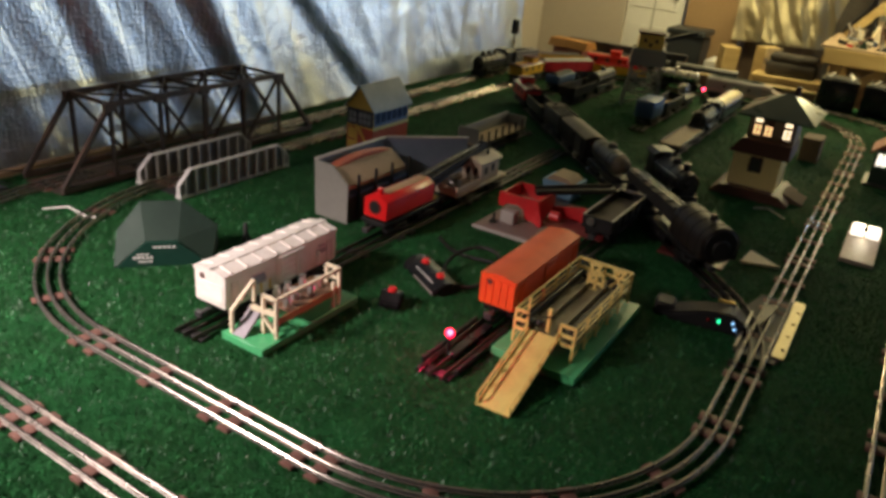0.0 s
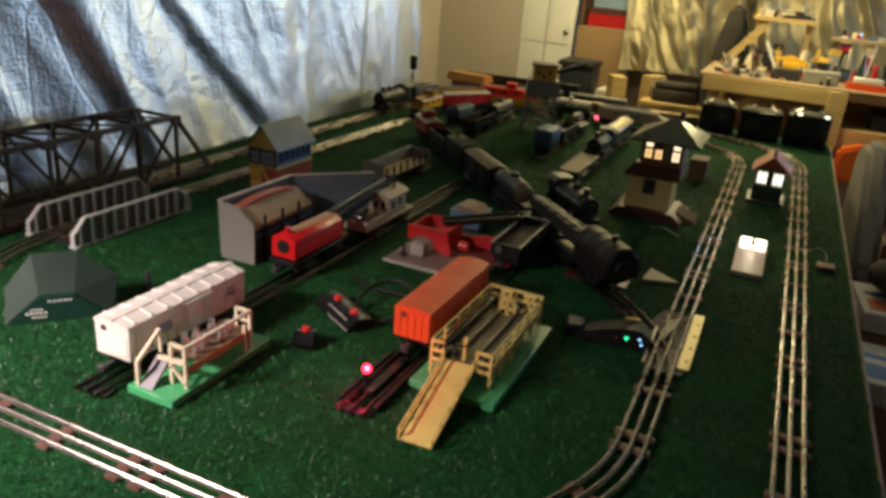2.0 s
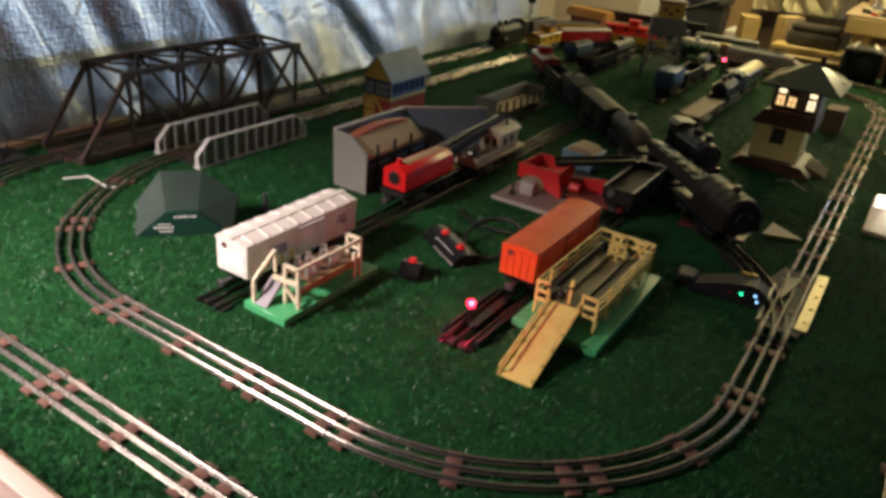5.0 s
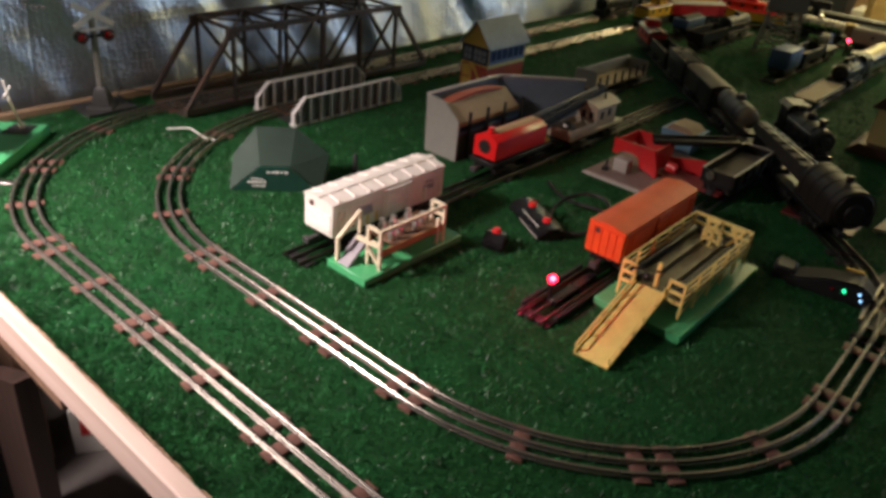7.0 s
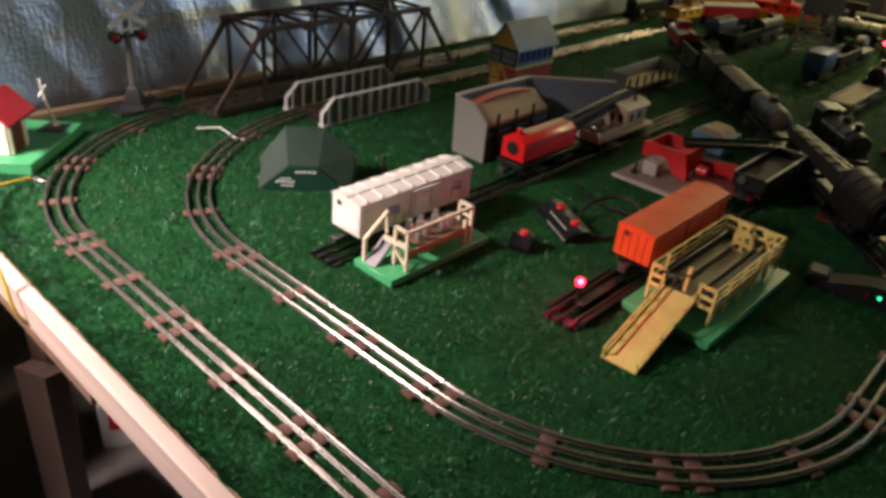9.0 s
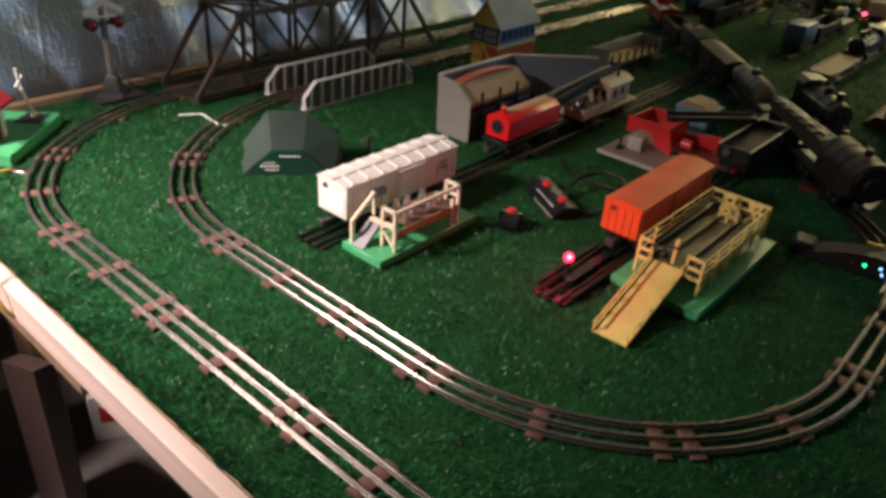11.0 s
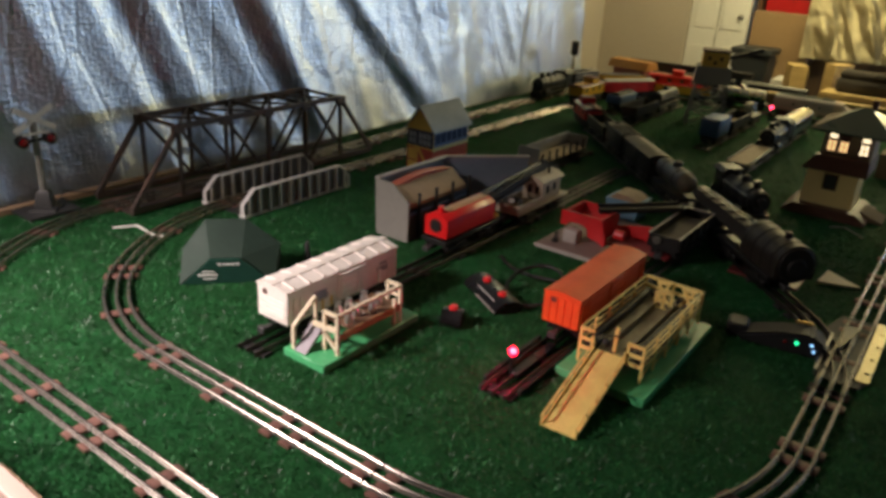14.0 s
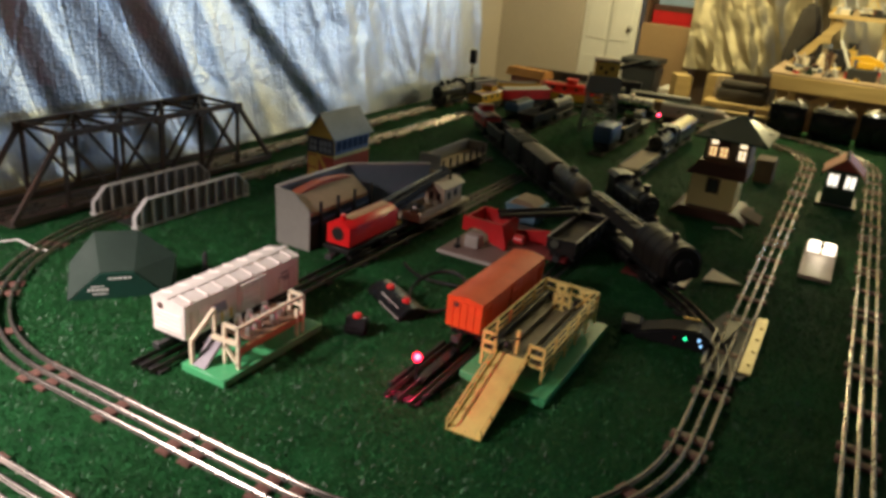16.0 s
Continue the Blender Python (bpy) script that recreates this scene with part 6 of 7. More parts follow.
def at_loop(x, y, r, back, s):
    """Point s metres on from the start of a loop's rear corner straight: up the left side, round the corner, along the back."""
    turn = r * radians(90)
    if s < back:
        return Vector((x, y + s, 0))
    if s < back + turn:
        a = (s - back) / r
        return Vector((x + r * (1 - math.cos(a)), y + back + r * math.sin(a), 0))
    return Vector((x + r + s - back - turn, y + back + r, 0))


def on_loop(loop, s, length, turned=False):
    """Pose of a car of that length whose rear stands at s; turned: its own front end leads."""
    p, q = at_loop(*loop, s), at_loop(*loop, s + length)
    if turned:
        p, q = q, p
    d = q - p
    return pose(p.x, p.y, 0, 0, 0, math.degrees(math.atan2(-d.x, d.y)))


CABOOSE, ENGINE = 0.4, 0.37
INNER = (-0.835, 2.5, 0.36, 0.528)
caboose(on_loop(INNER, CABOOSE, 0.19), "yellow caboose with brown roof on the inner track", CABYELLOW, MAROON, CABYELLOW)
boxcar(on_loop(INNER, CABOOSE + 0.215, 0.225), 0.225, 0.058, 0.033, 0.072, 0.008, RED, LIGHTGREY, "red boxcar with silver-grey roof and stripe", 0, "boxcar")
gondola(on_loop(INNER, CABOOSE + 0.465, 0.21), "yellow gondola with red interior", CABYELLOW, RED)
tank_car(on_loop(INNER, CABOOSE + 0.7, 0.2), "polished silver tank car on the inner track curve", SILVER)
diesel(on_loop(INNER, CABOOSE + 0.925, 0.28, True), "cream and silver diesel locomotive with orange nose", LIGHTGREY, DKGREEN, PINKTAN)
# freight on the outer loop's rear corner, engine toward the front
OUTER = (-0.98, 2.5, 0.37, 0.642)
steam_engine(on_loop(OUTER, ENGINE, 0.26), "black steam locomotive on the outer track beside the foil", BLACK)
tender(on_loop(OUTER, ENGINE + 0.265, 0.16), "black coal tender with pale grey stripes", BLACK, LIGHTGREY, 0.16, True)
gondola(on_loop(OUTER, ENGINE + 0.45, 0.2), "yellow gondola with grey interior and black floor", CABYELLOW, LIGHTGREY, 0.2, COAL)
caboose(on_loop(OUTER, ENGINE + 0.675, 0.19), "bright red caboose with cream roof stripe", BRIGHTRED, BRIGHTRED, CREAM)


# parked black train on the diagonal branch
def on_branch(s):
    return pose(0.331, 1.398, 0) @ along(0.38 * radians(42), 0, 0.38) @ pose(0, s, 0)


BOOMGREY = M("dusty_grey_boom", (0.042, 0.039, 0.033), 0.65, 0.1, 0.3, 150, 0.1, 14, (0.028, 0.026, 0.022))
TANKGREY = M("dull_grey_tank", (0.075, 0.075, 0.071), 0.5, 0.1, 0.25, 150, 0.08, 14, (0.05, 0.047, 0.042))
CAPTAN = M("dull_tan_cap", (0.16, 0.13, 0.08), 0.5, 0, 0.2, 150, 0.08, 14)
CABTAN = M("dusty_brown_cab", (0.024, 0.018, 0.013), 0.5, 0, 0.35, 150, 0.1, 14, (0.01, 0.008, 0.007))
wk = thing("wrecking_crane", on_branch(0.06), "dusty black wrecking crane with a long grey boom on the branch", "crane car")
flat(wk, 0.2, 0.058)
n = 12
sec = [(0.036, 0.04), (0.037, 0.066)] + [(0.037 * math.cos(3.14159 * i / n), 0.066 + 0.036 * math.sin(3.14159 * i / n)) for i in range(1, n)] + [(-0.037, 0.066), (-0.036, 0.04)]
wcab = part("cab", prism(B(), [(x + 0.012, z) for x, z in sec], -0.012, 0.115, "y"), CABTAN, wk, "round-roofed brown-black cab")
part("end_plate", tube(B(), (0.012, -0.0125, 0.066), (0.012, -0.0155, 0.066), 0.034, 0.031, 22), BLACK, wcab)
part("boiler_cap", tube(B(), (0.012, -0.015, 0.062), (0.012, -0.019, 0.062), 0.018, 0.015, 18), DUSTBLACK, wcab)
part("stack", tube(B(), (0.012, 0.03, 0.098), (0.012, 0.03, 0.112), 0.007, 0.006, 12), BLACK, wcab)
for k in range(4):
    part("roof_band", prism(B(), [(x * 1.012 + 0.012, z * 1.008) for x, z in sec], 0.005 + k * 0.032, 0.008 + k * 0.032, "y"), DUSTBLACK, wcab)
part("turntable", tube(B(), (0, 0.1, 0.038), (0, 0.1, 0.042), 0.026, n=20), BLACK, wk)
bm = B()
prism(bm, ((0.1, 0.05), (0.1, 0.082), (0.36, 0.083), (0.375, 0.074), (0.36, 0.062)), -0.0135, -0.0105, "x")
prism(bm, ((0.1, 0.05), (0.1, 0.082), (0.36, 0.083), (0.375, 0.074), (0.36, 0.062)), 0.0105, 0.0135, "x")
box(bm, -0.0105, 0.0105, 0.115, 0.36, 0.079, 0.0815)
for k in range(6):
    bar(bm, (-0.0135, 0.13 + k * 0.04, 0.084), (0.0135, 0.13 + k * 0.04, 0.084), 0.004, 0.004)
part("boom", bm, BOOMGREY, wk, "dusty grey riveted boom")
part("sheave", tube(B(), (-0.009, 0.365, 0.072), (0.009, 0.365, 0.072), 0.013, n=16), BLACK, wk)
bm = B()
for s_ in (-1, 1):
    tube(bm, (s_ * 0.006, 0.11, 0.094), (s_ * 0.004, 0.362, 0.086), 0.001, n=5)
part("hoist_cable", bm, STEEL, wk)
bf = thing("flat_car", on_branch(0.285), "black flat car under the crane's resting boom", "model train car")
flat(bf, 0.17, 0.056)
for y in (0.03, 0.12):
    part("boom_rest", box(B(), -0.016, 0.016, y, y + 0.008, 0.039, 0.0565, 0.001), BLACK, bf)
bk_ = thing("tank_car", on_branch(0.475), "dull grey tank car with a pale tan end cap", "tank car")
flat(bk_, 0.17, 0.05)
tk = part("tank", tube(B(), (0, 0.024, 0.068), (0, 0.15, 0.068), 0.0245, n=22), TANKGREY, bk_)
part("end_cap", lathe(B(), ((0.023, 0), (0.022, 0.01), (0.014, 0.018), (0.004, 0.021)), (0, 0, 0), 18), CAPTAN, tk, "pale tan end cap").matrix_local = pose(0, 0.024, 0.068, 90)
part("end_cap", lathe(B(), ((0.023, 0), (0.022, 0.01), (0.014, 0.016)), (0, 0, 0), 18), TANKGREY, tk).matrix_local = pose(0, 0.15, 0.068, -90)
part("dome", lathe(B(), ((0.011, 0.088), (0.011, 0.099), (0.007, 0.103)), (0, 0.085, 0)), TANKGREY, tk)
for y in (0.05, 0.12):
    part("band", tube(B(), (0, y, 0.068), (0, y + 0.004, 0.068), 0.0252, n=22), BLACK, tk)
boxcar(on_branch(0.665), 0.2, 0.058, 0.033, 0.078, 0.009, DUSTBLACK, M("dusty_brown_roof", (0.06, 0.045, 0.032), 0.6, 0, 0.25, 140, 0.1, 14), "dusty black boxcar with a dull brown roof on the branch", 0)
tender(on_branch(0.885), "dull black coal tender coupled on the branch", DUSTBLACK, DARKGREY, 0.15)
gondola(on_branch(1.05), "black gondola with dark load on the branch", DUSTBLACK, DARKGREY, 0.17, COAL)
caboose(on_branch(1.235), "dull red caboose at the end of the branch", RED, MAROON, BLACK, 0.16)
steam_engine(pose(0.066, 2.03, 0, 0, 0, 42), "short black steam engine standing beside the branch", BLACK, 0.2)

# far yard
fc = thing("flat_car", pose(-0.095, 2.42, 0), "flat car with worn tan deck in the yard", "model train car")
chassis(fc, 0.25)
part("deck", box(B(), -0.031, 0.031, 0, 0.25, 0.033, 0.039, 0.001), SAND, fc)
bm = B()
for x in (-0.03, 0.03):
    bar(bm, (x, 0, 0.041), (x, 0.25, 0.041), 0.003, 0.005)
part("side_sill", bm, BLACK, fc)
steam_engine(pose(-0.095, 2.69, 0), "small black steam engine in the yard", BLACK, 0.2)
coach(pose(-0.095, 2.91, 0), "silver passenger car with bright roof in the yard", STEEL, SILVER, 0.25)
bn = thing("blue_bin_car", pose(-0.26, 2.67, 0), "dull blue boxy tipping car in the yard", "model train car")
chassis(bn, 0.12)
part("body", box(B(), -0.03, 0.03, 0.002, 0.118, 0.034, 0.09, 0.006, 2), DULLBLUE, bn)
part("band", box(B(), -0.031, 0.031, 0.03, 0.04, 0.034, 0.085, 0.003), SKYBLUE, bn)
gondola(pose(-0.26, 2.83, 0), "black gondola with rusty load in the yard", BLACK, DARKGREY, 0.2, SAND)
run(-0.56, 2.74, 0, [(S, 0)] * 2, "dark", "yard track")
gondola(pose(-0.56, 2.76, 0), "black gondola with scrap load in the yard", BLACK, DARKGREY, 0.2, COAL)
tank_car(pose(-0.56, 2.98, 0), "black tank car in the yard", BLACK)
run(-0.68, 2.86, 0, [(S, 0)], "dark", "yard track")
bn2 = thing("blue_box_car", pose(-0.68, 2.9, 0), "dark blue ore car in the yard", "model train car")
chassis(bn2, 0.15)
part("body", box(B(), -0.028, 0.028, 0.002, 0.148, 0.034, 0.064, 0.004, 2), DULLBLUE, bn2)
part("ore_load", prism(B(), ((-0.024, 0.06), (0.024, 0.06), (0.01, 0.072), (-0.012, 0.07)), 0.01, 0.14, "y"), COAL, bn2)
sg = thing("spotlight_car", pose(-0.26, 3.06, 0), "silver spotlight on a short flat car in the yard", "model train car")
chassis(sg, 0.13)
part("deck", box(B(), -0.028, 0.028, 0, 0.13, 0.033, 0.039, 0.001), BLACK, sg)
part("lamp_drum", tube(B(), (-0.012, 0.05, 0.065), (0.016, 0.045, 0.07), 0.018, n=16), SILVER, sg)
part("bracket", box(B(), -0.004, 0.004, 0.045, 0.055, 0.039, 0.06), STEEL, sg)
rl = thing("signal_lamp", pose(-0.22, 3.24, 0), "slim signal post with lit red lamp", "signal lamp")
part("post", tube(B(), (0, 0, -0.001), (0, 0, 0.05), 0.003), BLACK, rl)
part("lamp", ball(B(), (0, 0, 0.054), 0.006, 10), glow("far_red_led", (1.0, 0.04, 0.1), 8), rl, "lit red lamp")

# grey lattice yard tower with yellow cabin
yt = thing("yard_tower", pose(-0.385, 3.02, 0, 0, 0, 20), "grey lattice tower with yellow cabin and brown roof", "tower")
for x in (-0.055, 0.055):
    for y in (-0.045, 0.045):
        part("leg", bar(B(), (x * 1.15, y * 1.15, -0.001), (x * 0.85, y * 0.85, 0.15), 0.008), GREY, yt)
bm = B()
for k in range(3):
    z, f, g = 0.01 + k * 0.045, 1.13 - k * 0.09, 1.04 - k * 0.09
    for a, b in (((-0.055, -0.045), (0.055, -0.045)), ((0.055, -0.045), (0.055, 0.045)), ((-0.055, 0.045), (0.055, 0.045)), ((-0.055, -0.045), (-0.055, 0.045))):
        bar(bm, (a[0] * f, a[1] * f, z), (b[0] * g, b[1] * g, z + 0.045), 0.0045)
        bar(bm, (b[0] * f, b[1] * f, z), (a[0] * g, a[1] * g, z + 0.045), 0.0045)
        bar(bm, (a[0] * g, a[1] * g, z + 0.045), (b[0] * g, b[1] * g, z + 0.045), 0.005)
part("lattice", bm, GREY, yt)
bm = B()
prism(bm, ((-0.062, 0.145), (0.062, 0.145), (0.055, 0.2), (-0.055, 0.2)), -0.05, 0.05, "y")
part("bunker", bm, GREY, yt)
yc = part("cabin", box(B(), -0.042, 0.042, -0.046, 0.03, 0.2, 0.248, 0.001), YELLOW, yt, "yellow cabin")
for x, z in ((-0.026, 0.222), (0.012, 0.222), (-0.007, 0.208)):
    part("window", box(B(), x, x + 0.011, -0.0475, -0.0455, z, z + 0.012), BROWNROOF, yc)
part("roof", box(B(), -0.046, 0.046, -0.05, 0.034, 0.248, 0.256, 0.002), BROWNROOF, yt)
bm = B()
bar(bm, (0.03, 0.0, 0.225), (0.15, 0.03, 0.262), 0.016, 0.012)
part("chute", bm, BLACK, yt)

# ---- back edge of the table ----
so = thing("freight_station", pose(-1.02, 3.515, 0, 0, 0, -8), "small freight station with orange roof at the table's end", "station")
part("platform", box(B(), 0, 0.22, 0, 0.1, -0.001, 0.02, 0.001), GREY, so)
part("wall", box(B(), 0.05, 0.2, 0.02, 0.085, 0.02, 0.075), M("pale_red_wall", (0.4, 0.14, 0.11), 0.6), so)
bm = B()
prism(bm, ((0.0, 0.072), (0.105, 0.072), (0.085, 0.105), (0.02, 0.105)), 0.03, 0.22, "x")
part("roof", bm, M("orange_roof", (0.55, 0.25, 0.05), 0.5), so, "orange roof")
for k, (x, y, a) in enumerate(((-0.72, 3.62, -86), (-0.44, 3.64, -86))):
    coach(pose(x, y, -0.0112, 0, 0, a), "dark passenger car standing along the table's back edge", BLACK, BLACK, 0.25)
bm = B()
bar(bm, (-0.95, 3.66, 0.06), (-0.42, 3.7, 0.06), 0.02, 0.075)
tagged(part("dark_trestle_board", bm, DARKGREY), "dark board standing along the back edge", "board")
ps = thing("pole_signal", pose(-0.985, 3.16, 0), "tall silver signal pole with black lamp head", "signal")
part("base", tube(B(), (0, 0, -0.001), (0, 0, 0.01), 0.02, 0.016, 14), DARKGREY, ps)
part("pole", tube(B(), (0, 0, 0.01), (0, 0, 0.2), 0.006, 0.005, 12), SILVER, ps)
part("lamp_head", box(B(), -0.012, 0.014, -0.01, 0.012, 0.145, 0.2, 0.004, 2), BLACK, ps)


def transformer(m, w, d, h, label):
    ob = thing("transformer", m, label, "transformer", "power units at the table's end")
    part("case", box(B(), -w / 2, w / 2, 0, d, -0.001, h, 0.008, 2), BLACKSAT, ob)
    part("top_plate", box(B(), -w / 2 + 0.012, w / 2 - 0.012, 0.012, d - 0.012, h, h + 0.003, 0.001), BLACK, ob)
    for s in (-1, 1):
        part("handle", bar(B(), (s * w * 0.32, 0.02, h + 0.004), (s * w * 0.2, 0.05, h + 0.018), 0.008, 0.006), STEEL, ob)
        part("terminal", tube(B(), (s * w * 0.4, d * 0.8, h + 0.002), (s * w * 0.4, d * 0.8, h + 0.012), 0.004), BRASSY, ob)
    return ob


transformer(pose(0.195, 3.575, 0, 0, 0, 3), 0.135, 0.12, 0.12, "black bakelite train transformer with handles")
transformer(pose(0.358, 3.575, 0, 0, 0, 2), 0.155, 0.12, 0.115, "wide black train transformer beside others")
tr3 = transformer(pose(0.528, 3.58, 0, 0, 0, -2), 0.16, 0.12, 0.125, "black train transformer with lit white lamps")
for x in (-0.035, 0.06):
    part("lamp", ball(B(), (x, 0.0, 0.127), 0.01, 10, 0.5), WHITELIT, tr3, "lit white lamp")
part("wire", bar(B(), (-0.035, 0.0, 0.126), (0.06, 0.0, 0.126), 0.003), STEEL, tr3)
bm = B()
bar(bm, (-0.33, 3.6, 0.022), (0.12, 3.62, 0.022), 0.018, 0.045)
tagged(part("rear_plank", bm, BROWNWOOD), "dark brown plank standing at the table's back edge", "board")
tagged(part("rear_ledge", bar(B(), (-0.33, 3.6, 0.0485), (0.12, 3.62, 0.0485), 0.03, 0.008), BENCHWOOD), "pale pine ledge on the back plank", "ledge")

# small turned post standing in for a tiny grey figure on the grass
hy = thing("signal_stub", pose(-0.515, 1.245, 0), "tiny grey turned post in place of a figure", "bumper")
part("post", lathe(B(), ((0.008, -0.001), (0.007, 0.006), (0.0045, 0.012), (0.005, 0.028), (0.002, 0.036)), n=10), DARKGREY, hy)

# ---- workbench and the far end of the room ----
wb = thing("workbench", pose(0.07, 4.1, FLOOR_Z), "pine workbench crowded with model train parts", "workbench")
BH = 0.76 + 0.185
part("benchtop", box(B(), -0.03, 1.7, 0.0, 0.62, BH - 0.012, BH, 0.003), PLY, wb)
part("front_apron", box(B(), -0.012, 0.575, -0.004, 0.032, BH - 0.078, BH - 0.012, 0.003), BENCHWOOD, wb, "yellow pine apron board")
part("front_apron", box(B(), 0.6, 1.7, 0.02, 0.055, BH - 0.05, BH - 0.012, 0.003), BENCHWOOD, wb)
part("leg", box(B(), 0.53, 0.605, -0.006, 0.04, 0, BH - 0.012, 0.003), BENCHWOOD, wb, "yellow pine front leg")
for x, y in ((0.02, 0.045), (0.265, 0.3), (0.02, 0.56), (0.85, 0.56), (1.62, 0.04), (1.62, 0.56)):
    part("leg", box(B(), x, x + 0.05, y, y + 0.04, 0, BH - 0.078, 0.003), BENCHWOOD, wb)
part("lower_shelf", box(B(), 0.606, 1.68, 0.03, 0.58, 0.76, 0.775), BENCHWOOD, wb)
part("shelf_front", box(B(), 0.606, 1.68, 0.012, 0.03, 0.685, 0.775, 0.002), BENCHWOOD, wb)
part("back_panel", box(B(), 0.0, 1.7, 0.605, 0.62, 0.1, BH - 0.014), PLY, wb)
part("rear_shelf", box(B(), 0.13, 0.42, 0.44, 0.6, 1.18, 1.2, 0.002), BENCHWOOD, wb, "short pine shelf board")
part("rear_shelf", box(B(), 0.5, 1.5, 0.42, 0.6, 1.12, 1.135, 0.002), SAND, wb)
for x, z in ((0.14, 1.18), (0.38, 1.18), (0.52, 1.12), (0.98, 1.12), (1.46, 1.12)):
    part("shelf_post", box(B(), x, x + 0.025, 0.57, 0.6, BH, z), BENCHWOOD, wb)
bm = B()
bar(bm, (0.06, 0.06, 0.72), (0.25, 0.06, BH - 0.08), 0.03, 0.04)
part("brace", bm, BENCHWOOD, wb)
bm = B()
bar(bm, (0.02, 0.5, BH), (0.2, 0.5, 1.17), 0.02, 0.04)
part("brace", bm, BENCHWOOD, wb)

rnd = random.Random(21)
ZB = FLOOR_Z + BH
cols = [LIGHTGREY, WHITE, RED, YELLOW, DULLBLUE, GREY, BROWNROOF, BLACK, SAND, CREAM, DKGREEN, STEEL]
names = (("parts_box", "small parts box standing on the workbench"), ("tool_tin", "small tin standing on the workbench"), ("model_kit_part", "loose model part lying on the workbench"))
for k in range(260):
    x, y = 0.1 + rnd.uniform(0, 1.25), 4.13 + rnd.uniform(0, 0.52)
    base = 0.0
    if k >= 190:
        if k % 2:
            x, y, base = rnd.uniform(0.22, 0.46), rnd.uniform(4.56, 4.68), 1.2 - BH
        else:
            x, y, base = rnd.uniform(0.6, 1.5), rnd.uniform(4.55, 4.68), 1.135 - BH
    tall = base == 0 and y > 4.35
    w, d, h = rnd.uniform(0.012, 0.05), rnd.uniform(0.012, 0.04), rnd.uniform(0.01, 0.035)
    if tall:
        h *= rnd.uniform(1.5, 5.0)
    nm, lb = names[k % 3]
    mat = rnd.choice(cols)
    ob = thing(nm, pose(x, y, ZB + base, 0, 0, rnd.uniform(-60, 60)), lb, nm.replace("_", " "), "clutter on the workbench")
    if k % 3 == 1:
        part("tin", tube(B(), (0, 0, 0), (0, 0, h), w * 0.45, n=12), mat, ob)
        part("lid", tube(B(), (0, 0, h), (0, 0, h + 0.004), w * 0.48, n=12), rnd.choice(cols), ob)
    elif k % 3 == 0:
        part("body", box(B(), -w / 2, w / 2, -d / 2, d / 2, 0, h, 0.0015), mat, ob)
        part("lid", box(B(), -w / 2 - 0.001, w / 2 + 0.001, -d / 2 - 0.001, d / 2 + 0.001, h * 0.8, h + 0.002, 0.001), rnd.choice(cols), ob)
    else:
        part("piece", prism(B(), ((-w / 2, 0), (w / 2, 0), (w * 0.3, h * 0.5), (w * 0.1, h), (-w * 0.1, h * 0.9), (-w * 0.35, h * 0.4)), -d / 2, d / 2, "y"), mat, ob)
        if k % 2:
            part("rod", bar(B(), (0, 0, h * 0.8), (rnd.uniform(-0.04, 0.04), 0, h + rnd.uniform(0.02, 0.06)), 0.004), rnd.choice((WHITE, STEEL, YELLOW)), ob)
# recognisable bench pieces
cg = thing("toy_crane", pose(0.41, 4.2, ZB, 0, 0, 0), "yellow toy crane with white lattice arm on the bench", "toy crane")
part("base", box(B(), -0.06, 0.06, -0.03, 0.03, 0.0, 0.05, 0.004), DARKGREY, cg)
part("jib", prism(B(), ((-0.07, 0.09), (0.0, 0.08), (0.075, 0.06), (0.075, 0.085), (0.0, 0.11)), -0.018, 0.018, "y"), CABYELLOW, cg, "yellow jib")
part("cab", box(B(), -0.03, 0.04, -0.022, 0.022, 0.05, 0.08, 0.004), CABYELLOW, cg)
part("arm", bar(B(), (-0.045, -0.01, 0.028), (-0.115, -0.01, 0.16), 0.012), WHITE, cg, "white arm")
gx = thing("grey_case", pose(0.55, 4.19, ZB), "grey metal case lying on the bench", "case")
part("case", box(B(), -0.07, 0.075, -0.03, 0.03, 0, 0.05, 0.004), GREY, gx)
part("lid", box(B(), -0.072, 0.077, -0.032, 0.032, 0.05, 0.058, 0.002), LIGHTGREY, gx)
bt = thing("toy_boat", pose(0.75, 4.15, ZB), "white and orange toy boat with mast and small flag", "toy boat")
part("hull", prism(B(), ((-0.09, 0.0), (0.1, 0.0), (0.13, 0.03), (-0.1, 0.03)), -0.02, 0.02, "y"), ORANGE, bt, "orange hull")
part("deck_house", box(B(), -0.07, 0.05, -0.015, 0.015, 0.03, 0.055, 0.004), WHITE, bt)
part("mast", bar(B(), (-0.03, 0, 0.03), (-0.015, 0, 0.19), 0.006), WHITE, bt)
part("flag", box(B(), -0.055, -0.018, -0.001, 0.001, 0.15, 0.18), PINKTAN, bt)
cx = thing("cardboard_box", pose(0.92, 4.3, FLOOR_Z + 0.775), "flat dark box on the bench's lower shelf", "box")
part("carton", box(B(), -0.12, 0.14, -0.1, 0.16, 0, 0.06, 0.002), DARKGREY, cx)
part("flap", box(B(), -0.12, 0.01, -0.1, 0.16, 0.06, 0.064), DARKGREY, cx)

# beige wall end, white folding door, bin, stacked boxes
setting("wall_return", box(B(), -1.75, -1.19, 5.05, 5.12, FLOOR_Z, ZC), WALLPAINT, "plain beige wall beyond the foil sheet", "wall")
dr = thing("door_1", pose(-1.185, 5.06, FLOOR_Z), "white panelled folding door standing closed", "door", kind="structure")
part("leaf", box(B(), 0.0, 0.34, 0.0, 0.03, 0.005, 2.02, 0.002), DOORWHITE, dr)
